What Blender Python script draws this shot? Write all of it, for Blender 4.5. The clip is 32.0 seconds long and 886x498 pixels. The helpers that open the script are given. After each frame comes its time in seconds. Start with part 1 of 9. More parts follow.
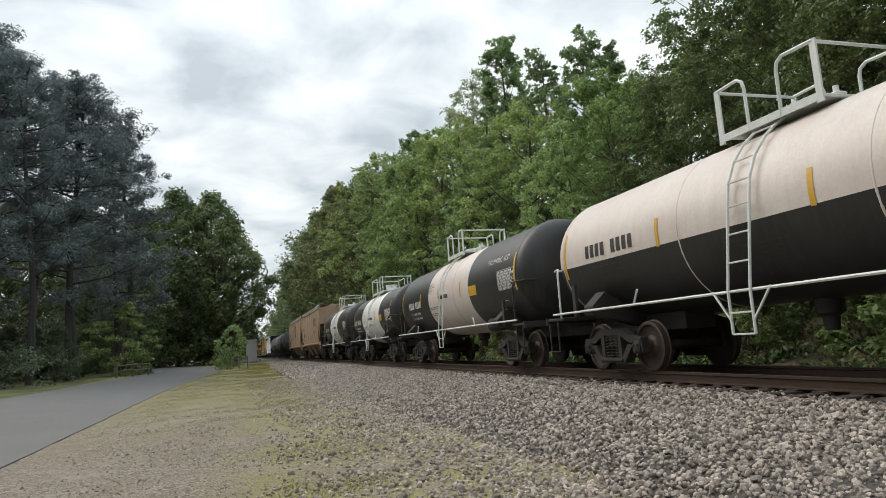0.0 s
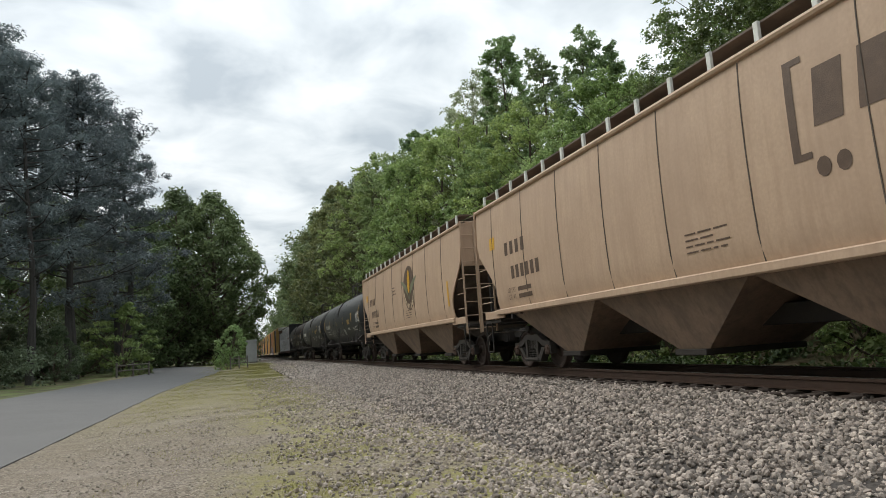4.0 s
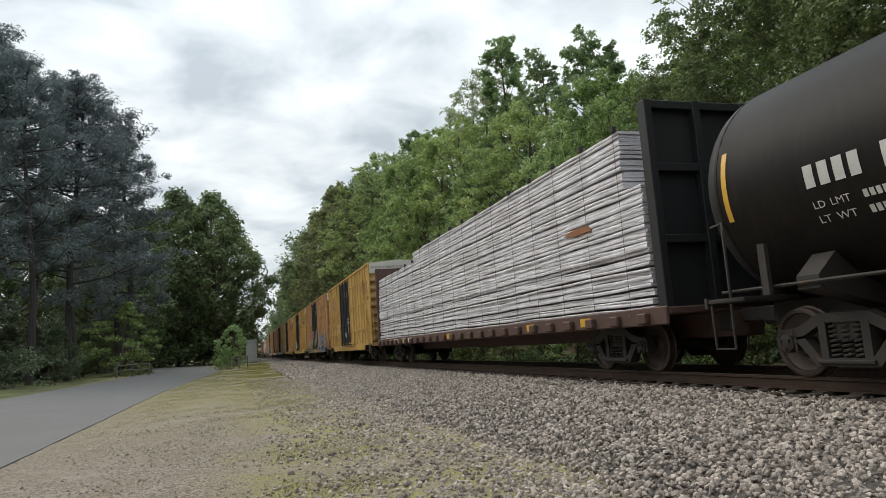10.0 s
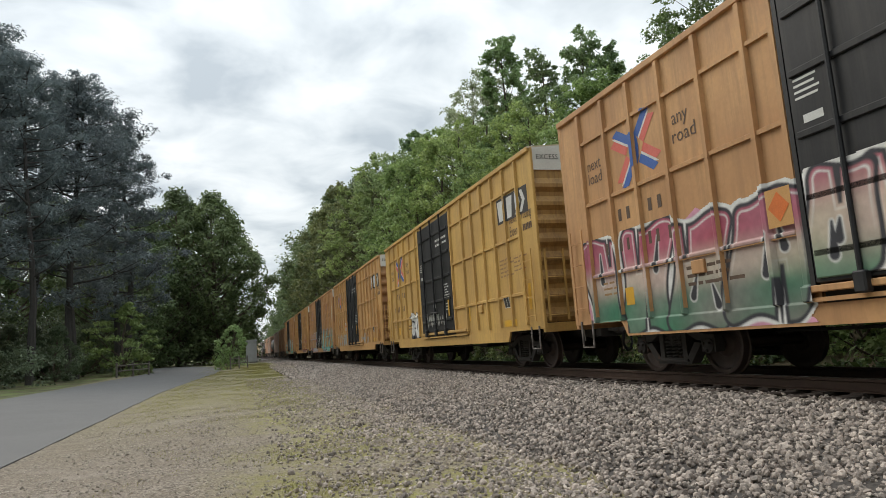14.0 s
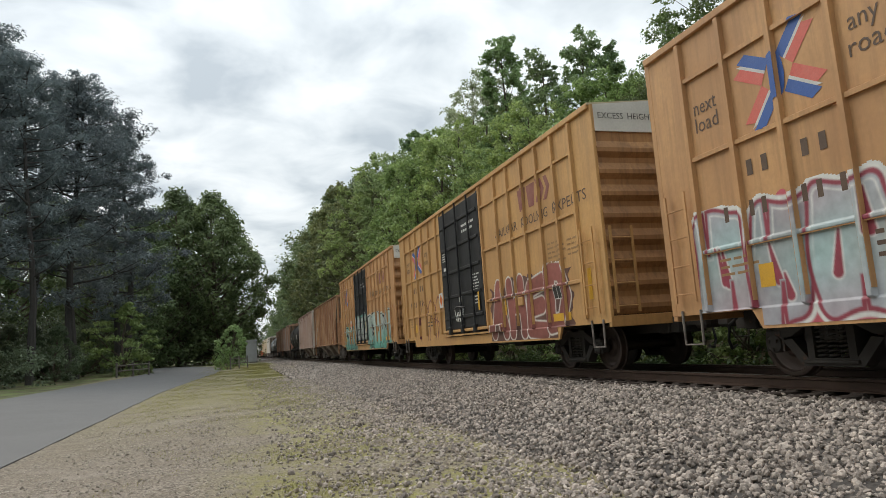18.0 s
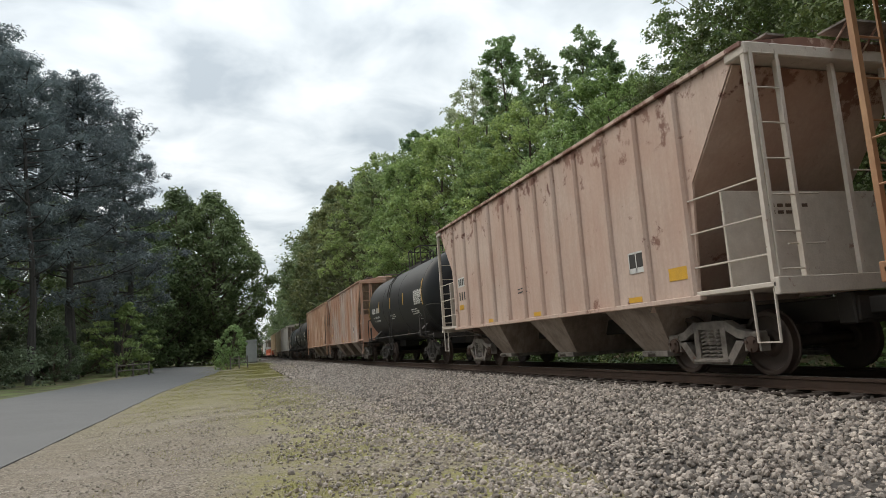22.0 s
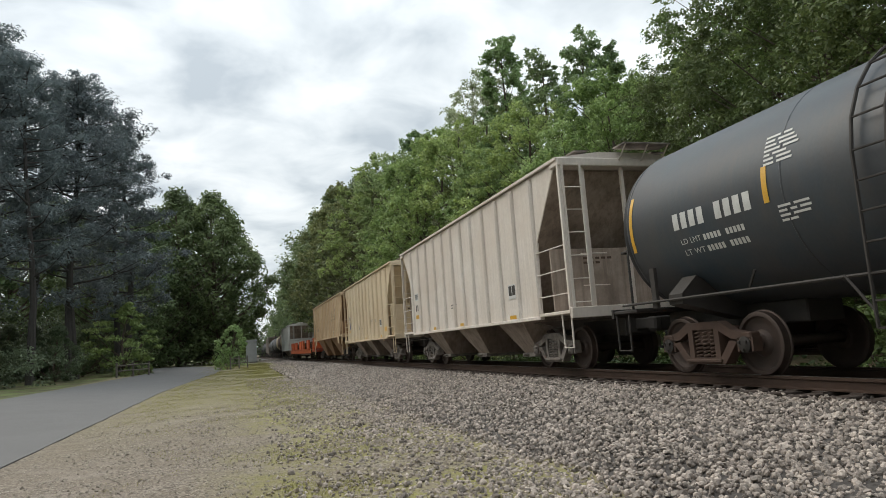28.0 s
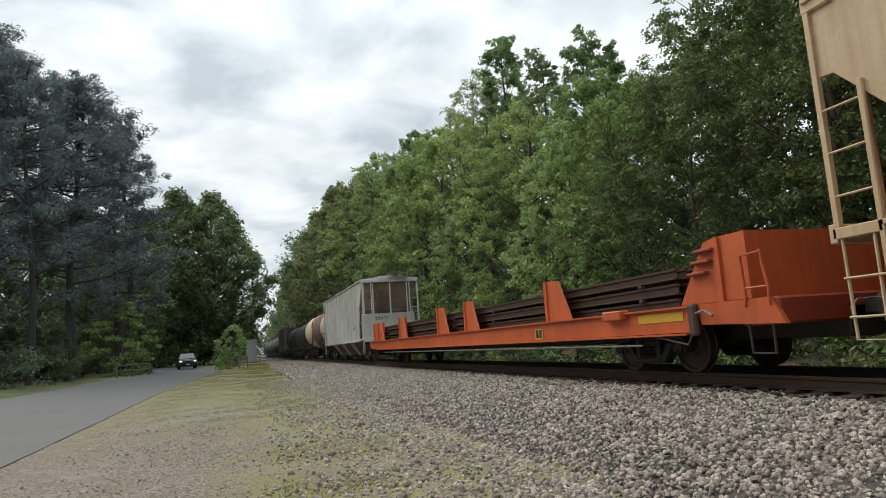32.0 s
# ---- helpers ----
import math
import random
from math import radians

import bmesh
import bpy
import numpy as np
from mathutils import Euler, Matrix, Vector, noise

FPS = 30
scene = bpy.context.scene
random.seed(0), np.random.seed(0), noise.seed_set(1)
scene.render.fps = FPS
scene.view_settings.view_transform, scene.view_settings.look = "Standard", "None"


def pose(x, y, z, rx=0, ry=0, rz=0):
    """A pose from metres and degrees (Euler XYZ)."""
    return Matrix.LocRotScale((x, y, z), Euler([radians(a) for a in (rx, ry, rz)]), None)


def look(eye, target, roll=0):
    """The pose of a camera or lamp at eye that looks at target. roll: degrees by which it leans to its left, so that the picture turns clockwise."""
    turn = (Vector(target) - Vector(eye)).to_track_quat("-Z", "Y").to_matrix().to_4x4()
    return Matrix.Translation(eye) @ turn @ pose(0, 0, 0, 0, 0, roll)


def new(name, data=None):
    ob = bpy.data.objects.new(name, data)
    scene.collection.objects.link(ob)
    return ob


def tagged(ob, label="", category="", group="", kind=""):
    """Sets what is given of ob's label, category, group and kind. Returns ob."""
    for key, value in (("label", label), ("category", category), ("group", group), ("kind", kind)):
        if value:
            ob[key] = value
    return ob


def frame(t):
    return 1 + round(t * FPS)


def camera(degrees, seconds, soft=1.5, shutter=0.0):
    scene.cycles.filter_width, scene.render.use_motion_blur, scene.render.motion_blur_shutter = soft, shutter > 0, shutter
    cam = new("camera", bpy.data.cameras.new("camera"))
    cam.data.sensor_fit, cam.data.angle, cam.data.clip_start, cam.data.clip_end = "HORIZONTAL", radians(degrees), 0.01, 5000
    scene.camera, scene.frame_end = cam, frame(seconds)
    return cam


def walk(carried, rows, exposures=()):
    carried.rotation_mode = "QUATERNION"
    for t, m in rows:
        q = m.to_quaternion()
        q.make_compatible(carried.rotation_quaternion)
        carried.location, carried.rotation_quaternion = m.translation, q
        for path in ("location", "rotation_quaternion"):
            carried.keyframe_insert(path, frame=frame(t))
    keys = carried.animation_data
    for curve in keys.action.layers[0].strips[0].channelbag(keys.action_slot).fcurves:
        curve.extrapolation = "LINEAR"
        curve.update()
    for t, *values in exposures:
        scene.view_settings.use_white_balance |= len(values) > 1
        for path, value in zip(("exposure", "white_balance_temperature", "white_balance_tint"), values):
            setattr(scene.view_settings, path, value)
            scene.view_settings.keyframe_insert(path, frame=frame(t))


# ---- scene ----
SPEED = 13.63          # the train's speed in metres a second
TRACK_X = 8.03         # centre line of the track
cam = camera(67.06, 32.0, 0.5)
EYE = (0.0, 0.0, 0.79)
AIM = (math.sin(0.3041) * math.cos(0.1383), math.cos(0.3041) * math.cos(0.1383), 0.79 + math.sin(0.1383))
CAM_POSE = look(EYE, AIM, -4.016)
walk(cam, [(0.0, CAM_POSE), (32.0, CAM_POSE)], [(0.0, 0.0), (10.2, 0.0), (11.0, -0.1), (12.0, -0.1), (13.0, -0.02), (14.0, 0.0), (28.0, 0.0), (29.0, -0.17), (30.0, -0.2), (31.0, -0.09), (32.0, 0.0)])


# ---- world and light ----
def build_world():
    w = bpy.data.worlds.new("sky")
    scene.world = w
    w.use_nodes = True
    nt = w.node_tree
    nt.nodes.clear()
    N = nt.nodes.new
    out = N("ShaderNodeOutputWorld")
    bg = N("ShaderNodeBackground")
    sky = N("ShaderNodeTexSky")
    sky.sky_type = "NISHITA"
    sky.sun_disc = False
    sky.sun_elevation = radians(44)
    sky.sun_rotation = radians(-39)
    tc = N("ShaderNodeTexCoord")
    sep = N("ShaderNodeSeparateXYZ")
    nt.links.new(tc.outputs["Generated"], sep.inputs[0])
    zc = N("ShaderNodeMath"); zc.operation = "MAXIMUM"; zc.inputs[1].default_value = 0.05
    nt.links.new(sep.outputs[2], zc.inputs[0])
    za = N("ShaderNodeMath"); za.operation = "ADD"; za.inputs[1].default_value = 0.22
    nt.links.new(zc.outputs[0], za.inputs[0])
    dx = N("ShaderNodeMath"); dx.operation = "DIVIDE"
    dy = N("ShaderNodeMath"); dy.operation = "DIVIDE"
    nt.links.new(sep.outputs[0], dx.inputs[0]); nt.links.new(za.outputs[0], dx.inputs[1])
    nt.links.new(sep.outputs[1], dy.inputs[0]); nt.links.new(za.outputs[0], dy.inputs[1])
    comb = N("ShaderNodeCombineXYZ")
    nt.links.new(dx.outputs[0], comb.inputs[0]); nt.links.new(dy.outputs[0], comb.inputs[1])
    n1 = N("ShaderNodeTexNoise"); n1.inputs["Scale"].default_value = 3.6; n1.inputs["Detail"].default_value = 5.0
    n1.inputs["Roughness"].default_value = 0.5; n1.inputs["Distortion"].default_value = 0.35
    nt.links.new(comb.outputs[0], n1.inputs["Vector"])
    ramp = N("ShaderNodeValToRGB")
    el = ramp.color_ramp.elements
    el[0].position = 0.32; el[0].color = (4.25, 4.75, 5.1, 1)
    el[1].position = 0.68; el[1].color = (8.0, 8.3, 8.3, 1)
    mid = el.new(0.5); mid.color = (6.2, 6.65, 6.85, 1)
    nt.links.new(n1.outputs[0], ramp.inputs[0])
    mix = N("ShaderNodeMix"); mix.data_type = "RGBA"; mix.inputs[0].default_value = 0.93
    nt.links.new(sky.outputs[0], mix.inputs[6])
    nt.links.new(ramp.outputs[0], mix.inputs[7])
    # an overcast sky grows brighter towards the zenith
    zz = N("ShaderNodeMath"); zz.operation = "MULTIPLY"
    nt.links.new(zc.outputs[0], zz.inputs[0]); nt.links.new(zc.outputs[0], zz.inputs[1])
    grow = N("ShaderNodeMath"); grow.operation = "MULTIPLY_ADD"; grow.inputs[1].default_value = 1.15; grow.inputs[2].default_value = 0.98
    nt.links.new(zz.outputs[0], grow.inputs[0])
    vm = N("ShaderNodeVectorMath"); vm.operation = "SCALE"
    nt.links.new(mix.outputs[2], vm.inputs[0]); nt.links.new(grow.outputs[0], vm.inputs["Scale"])
    nt.links.new(vm.outputs[0], bg.inputs[0])
    bg.inputs[1].default_value = 0.126
    nt.links.new(bg.outputs[0], out.inputs[0])


build_world()
sun_data = bpy.data.lights.new("sun", "SUN")
sun_data.energy, sun_data.angle, sun_data.color = 1.4, radians(38), (1.0, 0.90, 0.76)
sun = new("sun", sun_data)
sun.matrix_world = look((-34, 42, 52), (0, 0, 0))


# ---- materials ----
MATS = {}


def surface(name, base, dark=None, rough=0.7, metal=0.0, scale=3.0, amount=0.5, fine=40.0, bump=0.15, bump_scale=None,
            streak=None, streak_amount=0.0, spots=None, spots_amount=0.0, spots_scale=2.0, coat=0.0, wear=None, islands=0.0, stretch=None, spec=0.5, macro=None, macro_amount=0.0, macro_scale=0.5):
    """A painted, worn or earthy surface: two scales of noise between base and dark, streaks that run down, spots of wear."""
    m = bpy.data.materials.new(name)
    m.use_nodes = True
    nt = m.node_tree
    N, L = nt.nodes.new, nt.links.new
    b = nt.nodes["Principled BSDF"]
    b.inputs["Roughness"].default_value = rough
    b.inputs["Metallic"].default_value = metal
    b.inputs["Coat Weight"].default_value = coat
    b.inputs["Specular IOR Level"].default_value = spec
    tc = N("ShaderNodeTexCoord")
    vec = tc.outputs["Object"]
    if stretch:
        mp = N("ShaderNodeMapping"); mp.inputs["Scale"].default_value = stretch
        L(vec, mp.inputs[0]); vec = mp.outputs[0]
    dark = dark or tuple(c * 0.6 for c in base)
    n1 = N("ShaderNodeTexNoise"); n1.inputs["Scale"].default_value = scale; n1.inputs["Detail"].default_value = 6; n1.inputs["Roughness"].default_value = 0.62
    n2 = N("ShaderNodeTexNoise"); n2.inputs["Scale"].default_value = fine; n2.inputs["Detail"].default_value = 3
    L(vec, n1.inputs["Vector"]); L(vec, n2.inputs["Vector"])
    r1 = N("ShaderNodeValToRGB")
    r1.color_ramp.elements[0].position = 0.36; r1.color_ramp.elements[1].position = 0.68
    L(n1.outputs[0], r1.inputs[0])
    f1 = N("ShaderNodeMath"); f1.operation = "MULTIPLY"; f1.inputs[1].default_value = amount
    L(r1.outputs[0], f1.inputs[0])
    mx = N("ShaderNodeMix"); mx.data_type = "RGBA"
    mx.inputs[6].default_value = (*base, 1); mx.inputs[7].default_value = (*dark, 1)
    L(f1.outputs[0], mx.inputs[0])
    col = mx.outputs[2]
    hv = N("ShaderNodeHueSaturation")
    mr = N("ShaderNodeMapRange"); mr.inputs[3].default_value = 0.86; mr.inputs[4].default_value = 1.14
    L(n2.outputs[0], mr.inputs[0]); L(mr.outputs[0], hv.inputs["Value"]); L(col, hv.inputs["Color"])
    col = hv.outputs[0]
    if islands:
        ge = N("ShaderNodeNewGeometry"); hi = N("ShaderNodeHueSaturation")
        mi = N("ShaderNodeMapRange"); mi.inputs[3].default_value = 1 - islands; mi.inputs[4].default_value = 1 + islands
        L(ge.outputs["Random Per Island"], mi.inputs[0]); L(mi.outputs[0], hi.inputs["Value"]); L(col, hi.inputs["Color"])
        col = hi.outputs[0]
    if streak:
        mp2 = N("ShaderNodeMapping"); mp2.inputs["Scale"].default_value = (5.0, 5.0, 0.35)
        L(tc.outputs["Object"], mp2.inputs[0])
        n3 = N("ShaderNodeTexNoise"); n3.inputs["Scale"].default_value = 1.6; n3.inputs["Detail"].default_value = 5; n3.inputs["Roughness"].default_value = 0.65
        L(mp2.outputs[0], n3.inputs["Vector"])
        r3 = N("ShaderNodeValToRGB"); r3.color_ramp.elements[0].position = 0.46; r3.color_ramp.elements[1].position = 0.64
        L(n3.outputs[0], r3.inputs[0])
        f3 = N("ShaderNodeMath"); f3.operation = "MULTIPLY"; f3.inputs[1].default_value = streak_amount
        L(r3.outputs[0], f3.inputs[0])
        m3 = N("ShaderNodeMix"); m3.data_type = "RGBA"; m3.inputs[7].default_value = (*streak, 1)
        L(f3.outputs[0], m3.inputs[0]); L(col, m3.inputs[6]); col = m3.outputs[2]
    if spots:
        n4 = N("ShaderNodeTexNoise"); n4.inputs["Scale"].default_value = spots_scale; n4.inputs["Detail"].default_value = 8; n4.inputs["Roughness"].default_value = 0.7
        L(tc.outputs["Object"], n4.inputs["Vector"])
        r4 = N("ShaderNodeValToRGB"); r4.color_ramp.elements[0].position = 0.62; r4.color_ramp.elements[1].position = 0.68
        spread = n4.outputs[0]
        if wear:
            # more of the paint has come off near the upper edge
            sz = N("ShaderNodeSeparateXYZ"); L(tc.outputs["Object"], sz.inputs[0])
            wz = N("ShaderNodeMapRange"); wz.inputs[1].default_value = wear[0]; wz.inputs[2].default_value = wear[1]; wz.inputs[3].default_value = 0.0; wz.inputs[4].default_value = wear[2]
            L(sz.outputs[2], wz.inputs[0])
            ws = N("ShaderNodeMath"); ws.operation = "ADD"; L(spread, ws.inputs[0]); L(wz.outputs[0], ws.inputs[1]); spread = ws.outputs[0]
        L(spread, r4.inputs[0])
        f4 = N("ShaderNodeMath"); f4.operation = "MULTIPLY"; f4.inputs[1].default_value = spots_amount
        L(r4.outputs[0], f4.inputs[0])
        m4 = N("ShaderNodeMix"); m4.data_type = "RGBA"; m4.inputs[7].default_value = (*spots, 1)
        L(f4.outputs[0], m4.inputs[0]); L(col, m4.inputs[6]); col = m4.outputs[2]
    if macro:
        # broad patches of rust or fading, other ones for each paint
        mp5 = N("ShaderNodeMapping"); mp5.inputs["Location"].default_value = (3.7 * len(MATS), 1.3 * len(MATS), 0.0); mp5.inputs["Scale"].default_value = (1.0, 1.0, 0.7)
        L(tc.outputs["Object"], mp5.inputs[0])
        n5 = N("ShaderNodeTexNoise"); n5.inputs["Scale"].default_value = macro_scale; n5.inputs["Detail"].default_value = 7; n5.inputs["Roughness"].default_value = 0.6
        L(mp5.outputs[0], n5.inputs["Vector"])
        r5 = N("ShaderNodeValToRGB"); r5.color_ramp.elements[0].position = 0.43; r5.color_ramp.elements[1].position = 0.56
        L(n5.outputs[0], r5.inputs[0])
        f5 = N("ShaderNodeMath"); f5.operation = "MULTIPLY"; f5.inputs[1].default_value = macro_amount
        L(r5.outputs[0], f5.inputs[0])
        m5 = N("ShaderNodeMix"); m5.data_type = "RGBA"; m5.inputs[7].default_value = (*macro, 1)
        L(f5.outputs[0], m5.inputs[0]); L(col, m5.inputs[6]); col = m5.outputs[2]
    L(col, b.inputs["Base Color"])
    if bump:
        bp = N("ShaderNodeBump"); bp.inputs["Strength"].default_value = bump; bp.inputs["Distance"].default_value = 0.02
        nb = n2
        if bump_scale:
            nb = N("ShaderNodeTexNoise"); nb.inputs["Scale"].default_value = bump_scale; nb.inputs["Detail"].default_value = 6
            L(vec, nb.inputs["Vector"])
        L(nb.outputs[0], bp.inputs["Height"]); L(bp.outputs[0], b.inputs["Normal"])
    MATS[name] = m
    return m


def leaf_material(name, a, b_col, trans=0.35, rough=0.55):
    m = bpy.data.materials.new(name)
    m.use_nodes = True
    nt = m.node_tree
    N, L = nt.nodes.new, nt.links.new
    p = nt.nodes["Principled BSDF"]
    p.inputs["Roughness"].default_value = rough
    ge = N("ShaderNodeNewGeometry")
    mx = N("ShaderNodeMix"); mx.data_type = "RGBA"
    mx.inputs[6].default_value = (*a, 1); mx.inputs[7].default_value = (*b_col, 1)
    tc = N("ShaderNodeTexCoord"); n = N("ShaderNodeTexNoise"); n.inputs["Scale"].default_value = 0.35
    L(tc.outputs["Object"], n.inputs["Vector"])
    ad = N("ShaderNodeMath"); ad.operation = "MULTIPLY_ADD"; ad.inputs[1].default_value = 0.55; ad.inputs[2].default_value = -0.02
    L(ge.outputs["Random Per Island"], ad.inputs[0])
    sm = N("ShaderNodeMath"); sm.operation = "MULTIPLY_ADD"; sm.inputs[1].default_value = 0.9
    L(n.outputs[0], sm.inputs[0]); sm.inputs[2].default_value = -0.18
    s2 = N("ShaderNodeMath"); s2.operation = "ADD"; s2.use_clamp = True
    L(ad.outputs[0], s2.inputs[0]); L(sm.outputs[0], s2.inputs[1])
    L(s2.outputs[0], mx.inputs[0])
    ob = N("ShaderNodeObjectInfo"); hs = N("ShaderNodeHueSaturation")
    mr = N("ShaderNodeMapRange"); mr.inputs[3].default_value = 0.75; mr.inputs[4].default_value = 1.2
    mh = N("ShaderNodeMapRange"); mh.inputs[3].default_value = 0.485; mh.inputs[4].default_value = 0.512
    sw = N("ShaderNodeMath"); sw.operation = "FRACT"; mu = N("ShaderNodeMath"); mu.operation = "MULTIPLY"; mu.inputs[1].default_value = 7.3
    L(ob.outputs["Random"], mu.inputs[0]); L(mu.outputs[0], sw.inputs[0]); L(sw.outputs[0], mh.inputs[0]); L(mh.outputs[0], hs.inputs["Hue"])
    L(ob.outputs["Random"], mr.inputs[0]); L(mr.outputs[0], hs.inputs["Value"]); L(mx.outputs[2], hs.inputs["Color"])
    L(hs.outputs[0], p.inputs["Base Color"])
    tr = N("ShaderNodeBsdfTranslucent"); L(hs.outputs[0], tr.inputs[0])
    ms = N("ShaderNodeMixShader"); ms.inputs[0].default_value = trans
    out = nt.nodes["Material Output"]
    L(p.outputs[0], ms.inputs[1]); L(tr.outputs[0], ms.inputs[2]); L(ms.outputs[0], out.inputs[0])
    MATS[name] = m
    return m


# bed under the loose stones is near black: gap shade put into its colour
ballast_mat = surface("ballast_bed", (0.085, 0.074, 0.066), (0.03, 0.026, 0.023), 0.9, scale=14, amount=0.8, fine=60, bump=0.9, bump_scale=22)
stone_mat = surface("ballast_stone", (0.39, 0.335, 0.29), (0.17, 0.14, 0.12), 0.85, scale=5, amount=0.65, fine=120, bump=0.3, islands=0.62)
gravel_mat = surface("gravel_pebble", (0.37, 0.325, 0.27), (0.22, 0.185, 0.15), 0.9, scale=25, amount=0.6, fine=150, bump=0.3, islands=0.4)
asphalt_mat = surface("asphalt", (0.143, 0.14, 0.138), (0.118, 0.115, 0.114), 0.85, scale=0.7, amount=0.6, fine=90, bump=0.25, spots=(0.16, 0.157, 0.153), spots_amount=0.4, spots_scale=0.4)
rail_mat = surface("rail_steel", (0.075, 0.045, 0.032), (0.04, 0.026, 0.02), 0.65, 0.4, scale=5, fine=60)
railhead_mat = surface("rail_head", (0.35, 0.34, 0.33), (0.2, 0.18, 0.17), 0.35, 0.9, scale=5, fine=60, bump=0.02)
tie_mat = surface("tie_wood", (0.075, 0.055, 0.045), (0.04, 0.032, 0.028), 0.9, scale=6, fine=80, bump=0.5)
pine_bark = surface("pine_bark", (0.06, 0.055, 0.052), (0.03, 0.028, 0.026), 0.95, scale=5, fine=30, bump=0.8, stretch=(3, 3, 0.6))
bark_mat = surface("bark", (0.11, 0.085, 0.065), (0.05, 0.04, 0.033), 0.95, scale=5, fine=30, bump=0.8, stretch=(3, 3, 0.6))
leaf_mid = leaf_material("leaf_green", (0.075, 0.125, 0.038), (0.42, 0.53, 0.19), 0.42)
leaf_light = leaf_material("leaf_light", (0.11, 0.18, 0.058), (0.48, 0.61, 0.27), 0.42)
leaf_fresh = leaf_material("leaf_poplar", (0.07, 0.125, 0.052), (0.36, 0.49, 0.22), 0.42)
leaf_olive = leaf_material("leaf_olive", (0.06, 0.08, 0.03), (0.26, 0.3, 0.12), 0.38)
leaf_pale = leaf_material("leaf_pale", (0.16, 0.19, 0.09), (0.5, 0.55, 0.34), 0.42)
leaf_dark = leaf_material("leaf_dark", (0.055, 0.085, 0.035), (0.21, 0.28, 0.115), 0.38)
# near bank trees: a darker leaf copy that carries their shade in its colour
leaf_shaded = leaf_material("leaf_deep_green", (0.045, 0.078, 0.024), (0.22, 0.285, 0.095), 0.33)
# needles are paler and bluer than life: veiling haze is put into their colour
leaf_pine = leaf_material("pine_needles", (0.085, 0.11, 0.118), (0.19, 0.23, 0.235), 0.34)
grass_mat = leaf_material("grass_blade", (0.2, 0.185, 0.065), (0.35, 0.32, 0.12), 0.35)
# undergrowth leaves carry haze in their colour, which lifts the dark hollows
undergrowth_mat = leaf_material("undergrowth_leaf", (0.085, 0.115, 0.075), (0.2, 0.25, 0.15), 0.35)
# darker leaf for bushes under the pines; their shade is in the colour
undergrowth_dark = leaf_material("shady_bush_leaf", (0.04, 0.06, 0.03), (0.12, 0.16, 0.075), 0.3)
# ivy green is darkened: the woods' shade over the bank is in its colour
ivy_mat = leaf_material("ivy_leaf", (0.03, 0.06, 0.018), (0.1, 0.165, 0.045), 0.25)


def ground_material():
    """Pale gravelly soil with grass patches near the camera's strip, leaf litter and lawn elsewhere, by the place's own coordinates."""
    m = bpy.data.materials.new("ground_soil")
    m.use_nodes = True
    nt = m.node_tree
    N, L = nt.nodes.new, nt.links.new
    b = nt.nodes["Principled BSDF"]
    b.inputs["Roughness"].default_value = 0.95
    tc = N("ShaderNodeTexCoord"); vec = tc.outputs["Object"]
    sep = N("ShaderNodeSeparateXYZ"); L(vec, sep.inputs[0])

    def noise_n(scale, detail=5, rough=0.6):
        n = N("ShaderNodeTexNoise"); n.inputs["Scale"].default_value = scale; n.inputs["Detail"].default_value = detail
        n.inputs["Roughness"].default_value = rough; L(vec, n.inputs["Vector"]); return n.outputs[0]

    def ramp(v, p0, p1, c0=(0, 0, 0, 1), c1=(1, 1, 1, 1)):
        r = N("ShaderNodeValToRGB"); r.color_ramp.elements[0].position = p0; r.color_ramp.elements[1].position = p1
        r.color_ramp.elements[0].color = c0; r.color_ramp.elements[1].color = c1
        L(v, r.inputs[0]); return r.outputs[0]

    def mixc(f, a, c):
        x = N("ShaderNodeMix"); x.data_type = "RGBA"
        L(f, x.inputs[0])
        for s, k in ((a, 6), (c, 7)):
            if isinstance(s, tuple): x.inputs[k].default_value = (*s, 1)
            else: L(s, x.inputs[k])
        return x.outputs[2]

    def rng(v, a, b2):
        r = N("ShaderNodeMapRange"); r.interpolation_type = "SMOOTHSTEP"
        r.inputs[1].default_value = a; r.inputs[2].default_value = b2; L(v, r.inputs[0]); return r.outputs[0]

    def math(op, a, c):
        x = N("ShaderNodeMath"); x.operation = op; x.use_clamp = True
        for s, k in ((a, 0), (c, 1)):
            if isinstance(s, float): x.inputs[k].default_value = s
            else: L(s, x.inputs[k])
        return x.outputs[0]
    vor = N("ShaderNodeTexVoronoi"); vor.inputs["Scale"].default_value = 30; L(vec, vor.inputs["Vector"])
    peb = mixc(ramp(vor.outputs["Color"], 0.15, 0.85), (0.07, 0.054, 0.04), (0.35, 0.298, 0.24))
    v2 = N("ShaderNodeTexVoronoi"); v2.inputs["Scale"].default_value = 75; L(vec, v2.inputs["Vector"])
    grit = mixc(ramp(v2.outputs["Color"], 0.15, 0.85), (0.095, 0.074, 0.054), (0.3, 0.247, 0.19))
    soil = mixc(ramp(noise_n(2.1, 6, 0.7), 0.36, 0.6), grit, peb)
    # paler trodden places and darker damp ones
    soil = mixc(ramp(noise_n(0.7, 7, 0.65), 0.53, 0.68), soil, mixc(ramp(v2.outputs["Color"], 0.1, 0.9), (0.2, 0.166, 0.132), (0.345, 0.3, 0.25)))
    soil = mixc(math("MULTIPLY", ramp(noise_n(1.1, 7, 0.7), 0.56, 0.7), 0.6), soil, (0.1, 0.076, 0.052))
    moss = mixc(ramp(noise_n(30, 6, 0.75), 0.35, 0.65), (0.155, 0.15, 0.035), (0.32, 0.305, 0.085))
